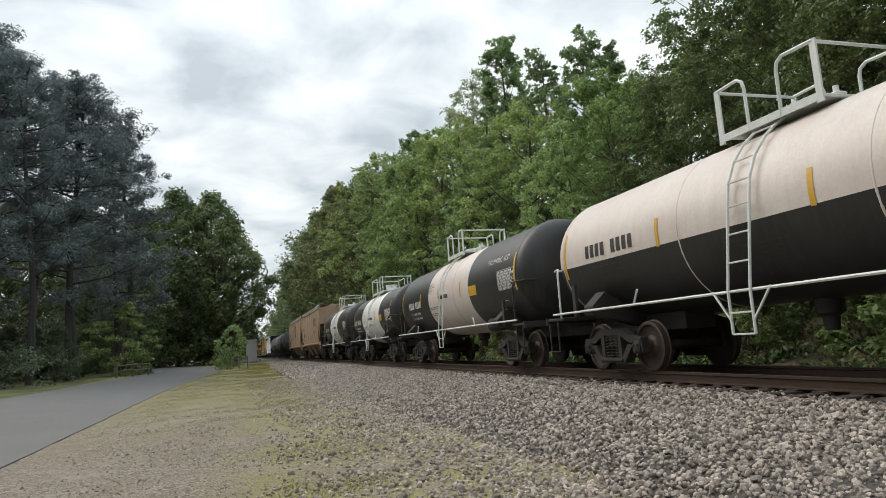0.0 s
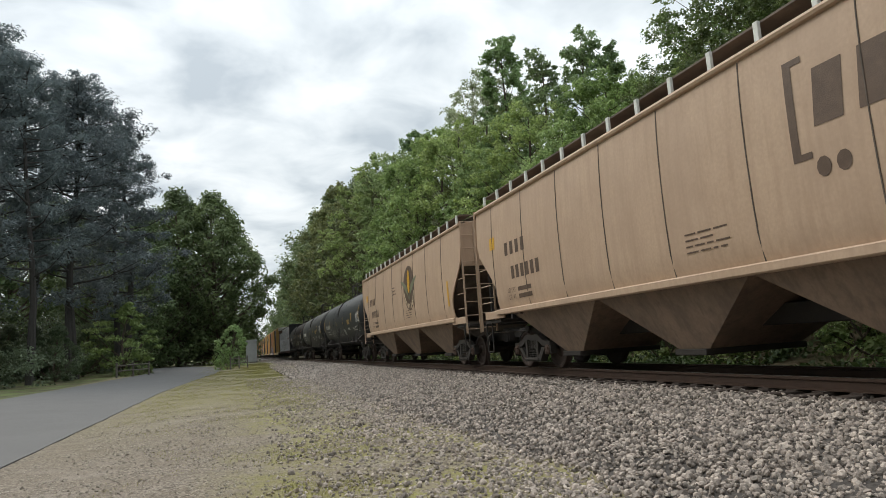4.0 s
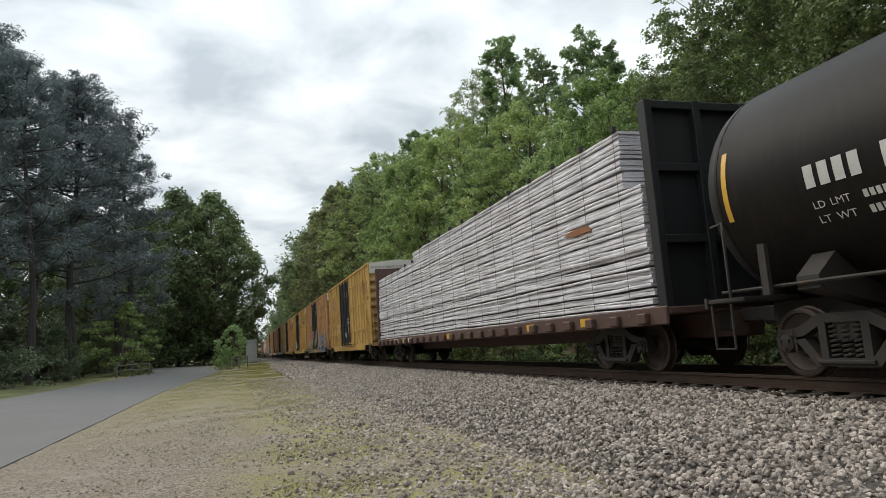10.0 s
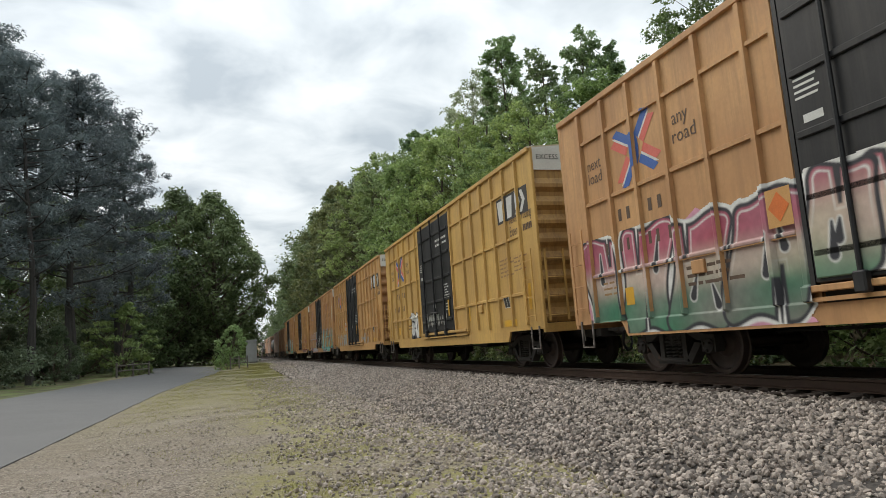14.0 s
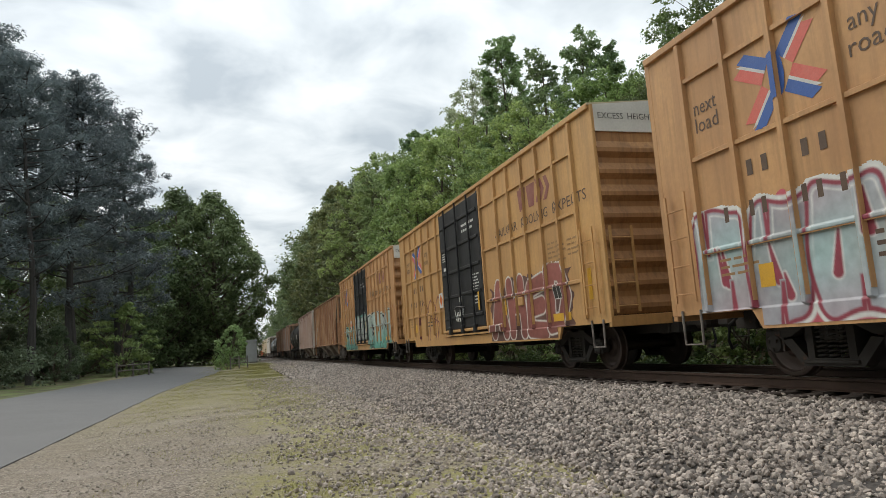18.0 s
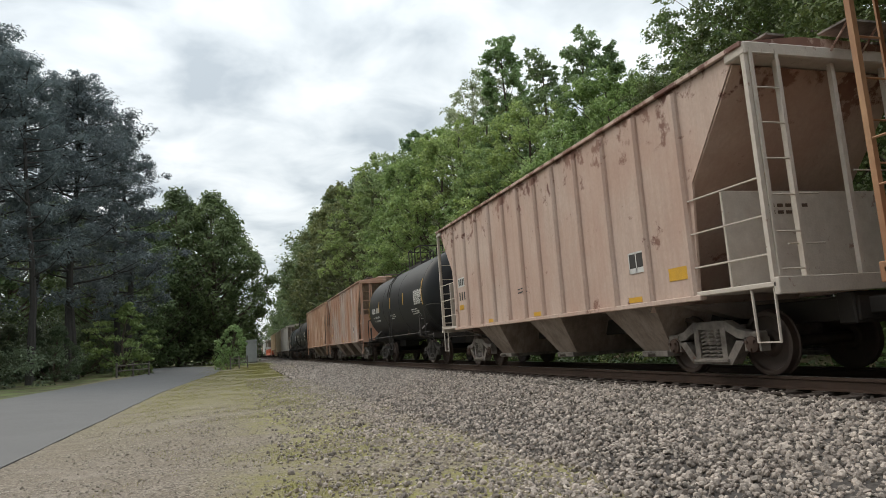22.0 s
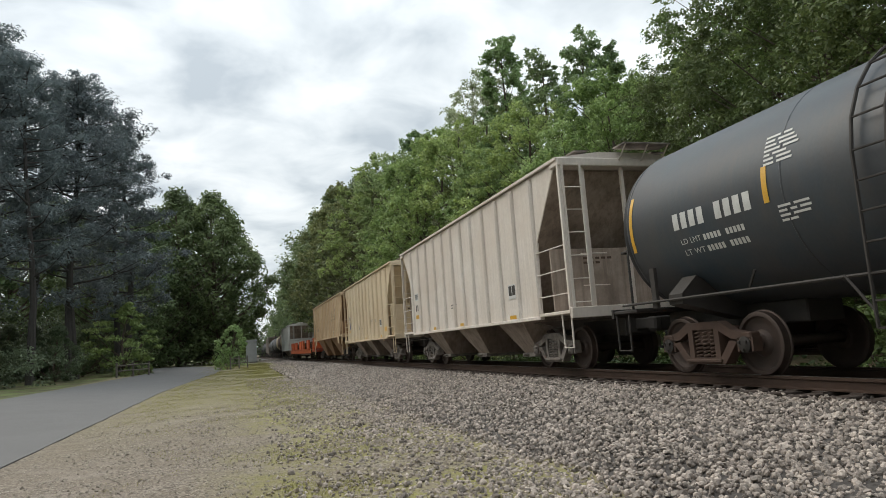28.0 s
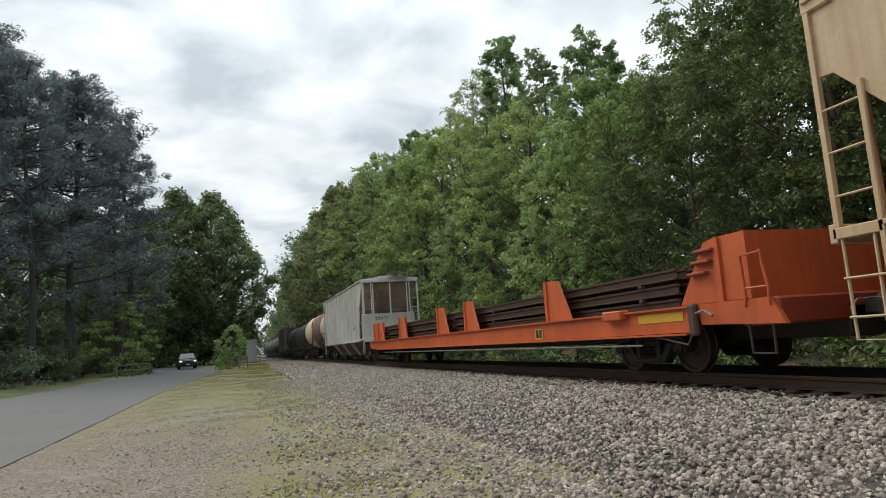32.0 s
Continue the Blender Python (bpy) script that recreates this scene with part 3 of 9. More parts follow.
def leafy_tree(seed, height, width, clear, lobes, twigs, per, leaf, lean=0.0, full=0.6, belly=0.8, gap=0.0):
    """Meshes of a leafy tree in two steps: limbs that end in lobes, and twigs with sprays of small leaves all over each lobe."""
    rng = np.random.default_rng(seed)
    wood = Shape()
    trunk_r = height * 0.009 + 0.04
    pts = [(lean * (i / 10) ** 1.5 * height * 0.12 + 0.3 * math.sin(i * 0.55 + seed), 0.3 * math.sin(i * 0.45 + seed * 2), i / 10 * height * 0.95 - (0.6 if i == 0 else 0)) for i in range(11)]
    wood.tube(pts, trunk_r, 8, trunk_r * 0.15)
    cs, rs = [], []
    for k in range(lobes):
        u = clear + (0.985 - clear) * ((k + rng.random()) / lobes)
        f = (u - clear) / (1 - clear)
        reach = max(0.0, math.sin(math.pi * min(1.0, (0.06 + 0.94 * f) ** belly))) ** full * 0.5 * width
        ang = k * 2.39996 + rng.normal() * 0.35
        rad = reach * (0.35 + 0.65 * rng.random() ** 0.5)
        base = Vector(pts[min(10, int(u * 10))])
        end = Vector((base.x + math.cos(ang) * rad, base.y + math.sin(ang) * rad, u * height + rng.normal() * 0.3))
        start = Vector((base.x, base.y, max(height * clear * 0.7, end.z - rad * (0.5 + 0.5 * rng.random()) - 0.3)))
        wood.tube([start, start.lerp(end, 0.5) + Vector((0, 0, -0.12 * rad)), end], 0.02 + 0.011 * rad, 5, 0.008, False)
        size = (0.085 * width + 0.35) * (0.6 + 0.7 * rng.random()) * (1.1 - 0.35 * f)
        for j in range(twigs):
            d = rng.normal(size=3)
            d[2] = d[2] * 0.8 + 0.25
            d /= np.linalg.norm(d)
            if rng.random() < gap:
                continue
            tip = end + Vector(d * size * (0.45 + 0.75 * rng.random()))
            cs.append(tip)
            rs.append((0.2 + 0.26 * rng.random()) * (0.7 + 0.035 * width))
    v, q = leaf_cloud(rng, np.array(cs), np.array(rs), per, leaf, 0.7, 0.25)
    return wood.mesh("trunk", True), v, q


def pine_tree(seed, height, clear, limbs, per):
    """Meshes of a tall pine: bare trunk, level limbs, tufts of needles."""
    rng = np.random.default_rng(seed)
    wood = Shape()
    pts = [(0.3 * math.sin(i * 0.8 + seed), 0.3 * math.sin(i * 0.6 + seed * 3), height * i / 8 - (0.6 if i == 0 else 0)) for i in range(9)]
    wood.tube(pts, 0.3, 8, 0.06)
    cs, rs = [], []
    for k in range(limbs):
        u = clear + (1 - clear) * ((k + rng.random()) / limbs) ** 0.85
        ln = height * (0.05 + 0.17 * (1 - (u - clear) / (1 - clear)) ** 0.6) * (0.55 + 0.6 * rng.random())
        ang = k * 2.39996 + rng.random()
        i = min(7, int(u * 8))
        b = Vector(pts[i])
        s = Vector((b.x, b.y, u * height))
        e = s + Vector((math.cos(ang) * ln, math.sin(ang) * ln, ln * (0.1 + 0.35 * rng.random())))
        wood.tube([s, s.lerp(e, 0.5) + Vector((0, 0, -0.08 * ln)), e], 0.05 + 0.008 * ln, 5, 0.015, False)
        for w in (0.4, 0.6, 0.78, 0.92, 1.05):
            cs.append(s.lerp(e, w) + Vector(rng.normal(size=3) * 0.35))
            rs.append(0.45 + 0.5 * rng.random())
    v, q = leaf_cloud(rng, np.array(cs), np.array(rs), per, 0.15, 0.6, 0.0, (1.0, 0.24))
    return wood.mesh("trunk", True), v, q


TREE_KINDS = {}


def tree_kind(key, built, leaf_mat):
    wood, v, q = built
    wood.materials.append(pine_bark if key.startswith("pine") else bark_mat)
    TREE_KINDS[key] = (wood, fast_mesh("crown", v, q, leaf_mat))


tree_kind("poplar_a", leafy_tree(11, 20, 4.3, 0.12, 76, 14, 30, 0.1, 0.0, 0.42, 0.7, 0.0), leaf_fresh)
tree_kind("poplar_b", leafy_tree(12, 18, 4.4, 0.16, 60, 13, 32, 0.1, 0.1, 0.42, 0.85, 0.12), leaf_fresh)
tree_kind("olive_a", leafy_tree(26, 16, 11.0, 0.05, 46, 13, 32, 0.13, 0.0, 0.45, 0.7), leaf_olive)
tree_kind("broad_a", leafy_tree(21, 17, 10.0, 0.06, 60, 14, 36, 0.105), leaf_mid)
tree_kind("broad_b", leafy_tree(22, 15, 9.4, 0.05, 54, 14, 36, 0.105, 0.1, 0.55, 0.7), leaf_mid)
tree_kind("broad_c", leafy_tree(23, 14, 8.6, 0.04, 52, 14, 36, 0.1, -0.1, 0.6, 0.75), leaf_light)
tree_kind("broad_d", leafy_tree(24, 16, 10.4, 0.05, 70, 17, 52, 0.074, 0.1, 0.45, 0.65), leaf_shaded)
tree_kind("pale_a", leafy_tree(25, 19, 6.5, 0.15, 44, 13, 34, 0.075, 0.0, 0.6, 0.8, 0.25), leaf_pale)
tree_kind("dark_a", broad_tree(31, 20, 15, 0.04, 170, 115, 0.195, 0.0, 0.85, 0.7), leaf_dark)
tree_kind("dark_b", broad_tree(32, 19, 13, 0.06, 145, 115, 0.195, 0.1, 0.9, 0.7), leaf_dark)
tree_kind("pine_a", pine_tree(41, 25, 0.28, 46, 100), leaf_pine)
tree_kind("pine_b", pine_tree(42, 23, 0.34, 40, 100), leaf_pine)
tree_kind("pine_c", pine_tree(43, 21, 0.2, 42, 100), leaf_pine)
tree_kind("shrub_a", broad_tree(51, 3.2, 3.4, 0.02, 30, 110, 0.09, 0, 0.5, 0.5), leaf_mid)
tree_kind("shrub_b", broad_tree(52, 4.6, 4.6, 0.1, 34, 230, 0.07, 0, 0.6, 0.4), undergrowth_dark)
tree_kind("dogwood", broad_tree(53, 6.4, 7.0, 0.16, 40, 130, 0.13, 0.2, 0.55, 0.4, 0.35), leaf_mid)
tree_kind("young", broad_tree(54, 5.3, 4.2, 0.02, 50, 130, 0.1, 0, 0.95, 0.9), leaf_light)


def plant(name, key, x, y, scale, turn, label, category, group, sink=0.15, z=None):
    wood, crown = TREE_KINDS[key]
    t = thing(name, label, category, Matrix.Translation((x, y, (ground_z(x, y) if z is None else z) - sink)) @ pose(0, 0, 0, 0, 0, turn), group)
    s = Matrix.Diagonal((scale, scale, scale, 1))
    part("trunk", wood, wood.materials[0], t, at=s)
    part("crown", crown, crown.materials[0], t, at=s)
    return t


def build_woods():
    rnd = random.Random(8)
    lab = {"poplar_a": "tall slender poplar with fresh green leaves", "poplar_b": "tall slender poplar with fresh green leaves",
           "broad_a": "dense leafy broadleaf tree on the wooded bank", "broad_b": "dense leafy broadleaf tree on the wooded bank",
           "broad_d": "deep green broadleaf tree on the bank, shade in its leaf colour", "broad_c": "light green young broadleaf tree on the bank", "dark_a": "large dark green broadleaf tree in shade",
           "dark_b": "large dark green broadleaf tree in shade", "pine_a": "tall dark pine with open crown and bare trunk",
           "pine_b": "tall dark pine with open crown and bare trunk", "pine_c": "tall dark pine with open crown and bare trunk",
           "olive_a": "round olive green broadleaf tree of the woods", "pale_a": "tall thin tree with pale feathery young leaves", "shrub_a": "low green bush at the woods' edge", "shrub_b": "dark shady bush under the pines"}

    def put(key, x, y, s, group):
        kind = "pine_tree" if key.startswith("pine") else ("bush" if key.startswith("shrub") else "tree")
        plant(kind, key, x, y, s, rnd.uniform(0, 360), lab[key], kind.replace("_", " "), group)

    # the wooded bank behind the track: the three tall crowns first
    put("poplar_a", 18.6, 41.6, 1.045, "trees on the bank")
    put("poplar_b", 18.7, 36.0, 0.95, "trees on the bank")
    put("poplar_b", 18.9, 31.6, 0.895, "trees on the bank")
    put("poplar_b", 19.2, 30.3, 0.85, "trees on the bank")
    put("pale_a", 19.2, 50.0, 1.14, "trees on the bank")
    put("pale_a", 18.6, 46.5, 1.04, "trees on the bank")
    put("pale_a", 19.4, 54.5, 1.06, "trees on the bank")
    put("broad_c", 17.8, 27.0, 0.8, "trees on the bank")
    front = [("broad_d", 15.4, 9.5, 0.76), ("broad_d", 15.6, 13.2, 0.76), ("broad_d", 15.0, 18.6, 0.56), ("broad_b", 15.4, 23.5, 0.72), ("broad_c", 15.2, 28.0, 0.72),
             ("broad_a", 15.6, 33.0, 0.75), ("broad_c", 15.0, 38.0, 0.85), ("broad_a", 15.6, 43.5, 0.9), ("broad_b", 15.2, 49.0, 1.12), ("broad_a", 15.4, 55.0, 0.98),
             ("broad_c", 15.0, 61.0, 1.3), ("broad_a", 15.0, 68.0, 1.18), ("olive_a", 14.8, 76.0, 1.24), ("olive_a", 14.4, 85.0, 1.34), ("olive_a", 14.0, 95.0, 1.3),
             ("broad_d", 15.4, 4.5, 0.9), ("broad_b", 15.2, -1.0, 1.0), ("broad_a", 15.6, -7.0, 1.0)]
    for key, x, y, s in front:
        put(key, x, y, s, "trees on the bank")
    back = [("broad_d", 20, 12, 1.06), ("broad_d", 20.6, 20.6, 1.06), ("broad_d", 25.0, 15.5, 1.25), ("broad_d", 23.5, 21.5, 1.0), ("broad_d", 25.5, 8.0, 1.25), ("broad_a", 20.5, 24.5, 0.72), ("broad_a", 21, 46, 1.05), ("broad_c", 20.5, 50.5, 1.22),
            ("broad_a", 20, 60, 1.15), ("poplar_a", 18.5, 66, 1.1), ("olive_a", 19.5, 74, 1.32), ("olive_a", 18.5, 84, 1.38), ("broad_a", 20.5, 4, 1.1), ("broad_b", 20.5, -4, 1.2),
            ("broad_a", 23, 33, 0.82), ("broad_b", 23, 40, 0.92)]
    for key, x, y, s in back:
        put(key, x, y, s, "trees on the bank")
    for key, x, y, s in [("dark_a", 15.4, 106, 1.25), ("dark_b", 16.2, 120, 1.3), ("dark_a", 18.5, 136, 1.4), ("dark_b", 18.6, 154, 1.4), ("dark_a", 21, 178, 1.5), ("dark_b", 21, 205, 1.6), ("dark_a", 22.5, 262, 1.5), ("dark_b", 20.5, 290, 1.1), ("dark_a", 23, 330, 1.4), ("dark_b", -2, 330, 0.5), ("dark_a", 5.5, 420, 0.55), ("dark_b", -4, 400, 0.6), ("dark_a", 1, 500, 0.75), ("dark_b", 18.2, 420, 0.7),
                         ("dark_a", 27, 240, 1.7), ("dark_b", 3.0, 215, 0.36), ("dark_a", 0.5, 240, 0.42), ("dark_b", -3.5, 205, 0.6), ("dark_a", 2.2, 300, 0.5), ("dark_a", -8, 640, 1.3), ("dark_b", 4, 600, 1.0), ("dark_a", 13, 620, 1.1), ("dark_b", 24, 600, 1.3), ("dark_a", 36, 560, 1.6), ("dark_a", -24, 600, 1.5), ("dark_a", 22, 118, 1.5), ("dark_b", 26, 148, 1.7)]:
        put(key, x, y, s, "far trees")
    for i in range(16):
        put("shrub_a", 12.7 + rnd.uniform(-0.3, 0.9), 6 + i * 3.1 + rnd.uniform(-1, 1), rnd.uniform(0.45, 0.95), "bushes on the bank")
    # pines and shade trees beyond the road
    for key, x, y, s in [("pine_a", -15.0, 57, 1.02), ("pine_b", -13.8, 66, 1.18), ("pine_c", -11.0, 76, 1.34), ("pine_a", -18.4, 60, 1.16), ("pine_b", -16.6, 66, 1.22), ("pine_c", -13.6, 66, 1.34),
                         ("pine_a", -21.6, 66, 1.28), ("pine_b", -20.6, 54, 1.12), ("pine_c", -17.6, 50, 1.06), ("pine_c", -11.4, 72, 1.16), ("pine_b", -24.6, 58, 1.18), ("pine_a", -26, 70, 1.3)]:
        put(key, x, y, s * 0.975, "pines beyond the road")
    for key, x, y, s in [("dark_a", -8.0, 104, 1.28), ("dark_b", -3.0, 103, 1.32), ("dark_b", -1.6, 114, 1.2), ("dark_a", -12.5, 100, 1.05), ("dark_a", -14, 112, 1.2), ("dark_a", -20, 100, 1.1), ("dark_b", -26, 92, 1.1),
                         ("dark_a", -33, 86, 1.2), ("dark_a", -9, 128, 1.4), ("dark_a", -36, 72, 1.2), ("dark_b", -15, 84, 0.8), ("dark_a", -26, 114, 1.3),
                         ("dark_b", -13.5, 92, 0.85), ("dark_b", -38, 100, 1.3), ("dark_a", -44, 84, 1.3)]:
        put(key, x, y, s, "shade trees")
    # unseen woods added behind the camera and beyond the road beside it, blocking skylight
    for key, x, y, s in [("dark_a", -19, -13, 1.0), ("dark_b", -5, -21, 1.05), ("dark_a", 6, -27, 1.1), ("dark_b", -28, 4, 1.1), ("dark_a", -27, -12, 1.1), ("dark_b", -13, -30, 1.2), ("dark_a", -27, 20, 1.0),
                         ("dark_b", -27, 35, 1.0), ("broad_a", 17, -14, 1.1), ("broad_b", 17, -22, 1.2), ("dark_a", 17, -31, 1.1)]:
        put(key, x, y, s, "woods behind the verge")
    for i in range(30):
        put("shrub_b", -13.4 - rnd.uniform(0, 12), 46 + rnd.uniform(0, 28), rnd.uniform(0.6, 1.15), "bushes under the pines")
    plant("dogwood_tree", "dogwood", -10.2, 70, 1.08, 40, "small spreading green tree beside the road", "small tree", "roadside shrubs")
    plant("young_tree", "young", -0.6, 82, 0.92, 10, "bright green bushy young tree by the road end", "small tree", "roadside shrubs")
    for x, y, sc in ((-9.5, 65.0, 0.26), (-9.1, 66.2, 0.28), (-8.7, 67.4, 0.28), (-8.4, 68.6, 0.3), (-8.1, 69.8, 0.3), (-10.4, 66.4, 0.3), (-9.8, 68.2, 0.3), (-1.75, 71, 0.36), (-1.1, 71.6, 0.36), (-3.2, 92, 0.4), (-2.2, 93, 0.45)):
        plant("hedge", "shrub_a", x, y, sc, x * 70, "low clipped hedge beside the road", "hedge", "roadside hedges")


build_woods()


def leafy_stuff(name, centres, radii, per, size, mat, label, category, seed, flat=0.6):
    v, q = leaf_cloud(np.random.default_rng(seed), np.array(centres), np.array(radii), per, size, flat)
    return tagged(new(name, fast_mesh(name, v, q, mat)), label, category, kind="stuff")


def build_undergrowth():
    rnd = random.Random(17)
    cs, rs = [], []
    for i in range(700):
        y = rnd.uniform(1, 75) if i % 4 else rnd.uniform(1, 25)
        x = rnd.uniform(11.4, 16.5)
        r = rnd.uniform(0.25, 0.6)
        cs.append((x, y, ground_z(x, y) + r * 0.35)); rs.append(r)
    leafy_stuff("ivy", cs, rs, 70, 0.075, ivy_mat, "green ivy and vines that cover the bank behind the track", "ivy", 3, 0.5)
    cs, rs = [], []
    for i in range(330):
        y = rnd.uniform(2, 100)
        x = rnd.uniform(15.0, 20.0)
        r = rnd.uniform(0.7, 1.5)
        cs.append((x, y, ground_z(x, y) + rnd.uniform(0.3, 4.5))); rs.append(r)
    leafy_stuff("thicket", cs, rs, 60, 0.17, undergrowth_mat, "dark thicket inside the woods behind the track", "thicket", 4)
    cs, rs = [], []
    for i in range(520):
        y = rnd.uniform(70, 128)
        x = rnd.uniform(-52, -11) if y < 104 else rnd.uniform(-50, 4)
        r = rnd.uniform(0.9, 2.0)
        cs.append((x, y, ground_z(x, y) + rnd.uniform(0.2, 6.5))); rs.append(r)
    for i in range(180):
        x, y = rnd.uniform(-30, -13.2), rnd.uniform(50, 74)
        cs.append((x, y, ground_z(x, y) + rnd.uniform(0.0, 2.6))); rs.append(rnd.uniform(0.6, 1.2))
    leafy_stuff("undergrowth", cs, rs, 100, 0.12, undergrowth_mat, "dark shady undergrowth below the trees beyond the road", "undergrowth", 5)


build_undergrowth()


def build_grass():
    """Dry grass blades in tufts on the gravel strip and along the road."""
    rng = np.random.default_rng(12)
    n = 46000
    y = 5 + 80 * rng.random(n) ** 1.35
    x = np.where(rng.random(n) < 0.5, rng.normal(1.8, 0.9, n), rng.uniform(-3.4, 3.4, n))
    chance = rng.normal(0, 0.16, n)
    keep = np.array([noise.noise((a * 0.55, b * 0.4, 9.0)) + 0.5 * noise.noise((a * 2.2, b * 1.7, 4.0)) + 0.4 * smooth(b, 11, 30) + c > 0.3 for a, b, c in zip(x, y, chance)])
    x, y = x[keep], y[keep]
    k = 4
    m = len(x) * k
    x, y = np.repeat(x, k) + rng.normal(0, 0.07, m), np.repeat(y, k) + rng.normal(0, 0.09, m)
    z = np.array([ground_z(a, b) for a, b in zip(x, y)]) - 0.01
    h = rng.uniform(0.01, 0.035, m) * (1 + y / 80)
    ang = rng.uniform(0, 6.28, m)
    w = 0.003 * (1 + y / 16)
    lean = rng.uniform(0.1, 0.9, m) * h
    p = np.stack([x, y, z], -1)
    d = np.stack([np.cos(ang), np.sin(ang), 0 * ang], -1)
    e = np.stack([-np.sin(ang), np.cos(ang), 0 * ang], -1)
    up = np.array([0, 0, 1.0])
    v = np.stack([p - d * w[:, None], p + d * w[:, None], p + e * (lean * 0.5)[:, None] + up * (h * 0.65)[:, None] + d * (w * 0.7)[:, None], p + e * lean[:, None] + up * h[:, None]], 1)
    tagged(new("grass", fast_mesh("grass", v.reshape(-1, 3), np.arange(4 * m).reshape(m, 4), grass_mat)), "sparse dry yellow green grass on the gravel strip", "grass", kind="stuff")


build_grass()


# ---- small roadside things ----
fence_mat = surface("grey_timber", (0.16, 0.145, 0.125), (0.09, 0.08, 0.07), 0.9, scale=6, fine=50, bump=0.4)
shed_mat = surface("grey_metal_cabinet", (0.36, 0.37, 0.36), (0.28, 0.28, 0.27), 0.5, scale=2, fine=30)


def rail_fence(x0, y0, x1, y1, posts, label):
    f = thing("rail_fence", label, "fence", None, "roadside fences")
    P = [Vector((x0 + (x1 - x0) * i / (posts - 1), y0 + (y1 - y0) * i / (posts - 1), 0)) for i in range(posts)]
    for p in P:
        p.z = ground_z(p.x, p.y)
        part("post", Shape().box(-0.07, 0.07, -0.07, 0.07, -0.3, 1.25, 0.015), fence_mat, f, at=tuple(p), key="fence_post")
    for a, b in zip(P, P[1:]):
        for h in (0.55, 1.0):
            part("rail", Shape().tube([a + Vector((0, 0, h)), b + Vector((0, 0, h + 0.02))], 0.05, 6), fence_mat, f)


rail_fence(-9.7, 62.0, -7.75, 66.5, 3, "weathered split rail fence beside the road")
rail_fence(-0.75, 71.0, 0.9, 72.0, 3, "weathered split rail fence at the road end")


def build_cabinet():
    c = thing("signal_cabinet", "grey metal signal cabinet beside the track", "cabinet", Matrix.Translation((1.75, 96, ground_z(1.75, 96))))
    part("body", Shape().box(-0.7, 0.7, -0.6, 0.6, 0.1, 2.9, 0.03), shed_mat, c)
    part("roof", Shape().prism([(-0.8, 2.9), (0.8, 2.9), (0.7, 3.1), (-0.7, 3.1)], -0.7, 0.7, 1), shed_mat, c)
    part("base", Shape().box(-0.75, 0.75, -0.65, 0.65, -0.2, 0.1), fence_mat, c)
    part("door", Shape().box(-0.5, 0.5, -0.63, -0.6, 0.2, 2.6, 0.01), shed_mat, c)


build_cabinet()


# ---- train: materials ----
def attribute_paint(name, attr, rough=0.5):
    m = bpy.data.materials.new(name)
    m.use_nodes = True
    nt = m.node_tree
    N, L = nt.nodes.new, nt.links.new
    b = nt.nodes["Principled BSDF"]
    b.inputs["Roughness"].default_value = rough
    a = N("ShaderNodeAttribute"); a.attribute_name = attr
    tc = N("ShaderNodeTexCoord"); n = N("ShaderNodeTexNoise"); n.inputs["Scale"].default_value = 7; n.inputs["Detail"].default_value = 6
    L(tc.outputs["Object"], n.inputs["Vector"])
    hs = N("ShaderNodeHueSaturation"); mr = N("ShaderNodeMapRange"); mr.inputs[3].default_value = 0.6; mr.inputs[4].default_value = 1.2
    L(n.outputs[0], mr.inputs[0]); L(mr.outputs[0], hs.inputs["Value"]); L(a.outputs["Color"], hs.inputs["Color"])
    hs.inputs["Saturation"].default_value = 0.9
    L(hs.outputs[0], b.inputs["Base Color"])
    return m


graffiti_mat = attribute_paint("spray_paint", "paint")
RUST = (0.16, 0.07, 0.035)
steel_dark = surface("running_gear", (0.04, 0.034, 0.03), (0.022, 0.02, 0.018), 0.75, 0.1, scale=4, fine=50, spots=RUST, spots_amount=0.5)
steel_pale = surface("running_gear_dusty", (0.25, 0.22, 0.195), (0.07, 0.058, 0.05), 0.8, 0.0, scale=4, amount=0.9, fine=50, spots=RUST, spots_amount=0.6)
steel_rust = surface("running_gear_rusty", (0.085, 0.05, 0.036), (0.045, 0.03, 0.023), 0.8, 0.0, scale=4, fine=50)
wheel_mat = surface("wheel_steel", (0.085, 0.06, 0.05), (0.045, 0.036, 0.032), 0.6, 0.4, scale=5, fine=40)
black_paint = surface("black_tank_paint", (0.013, 0.014, 0.015), (0.026, 0.0255, 0.025), 0.45, spec=0.5, scale=1.2, amount=0.8, fine=25, bump=0.03, streak=(0.055, 0.05, 0.045), streak_amount=0.35, macro=(0.03, 0.03, 0.03), macro_amount=0.5)
black_matt = surface("black_matt_paint", (0.015, 0.0157, 0.0175), (0.026, 0.025, 0.025), 0.55, scale=2, fine=30, bump=0.04, spec=0.35)
brown_black = surface("brown_black_tank_paint", (0.0085, 0.0064, 0.006), (0.014, 0.0105, 0.0096), 0.5, scale=1.0, amount=0.9, fine=25, bump=0.04, streak=(0.028, 0.022, 0.019), streak_amount=0.35, spec=0.14, macro=(0.017, 0.0145, 0.0135), macro_amount=0.6)
grey_tank = surface("grey_tank_paint", (0.024, 0.029, 0.031), (0.04, 0.045, 0.046), 0.48, scale=0.9, amount=0.8, fine=25, bump=0.04, streak=(0.06, 0.06, 0.058), streak_amount=0.32, spec=0.27, macro=(0.045, 0.048, 0.048), macro_amount=0.5)
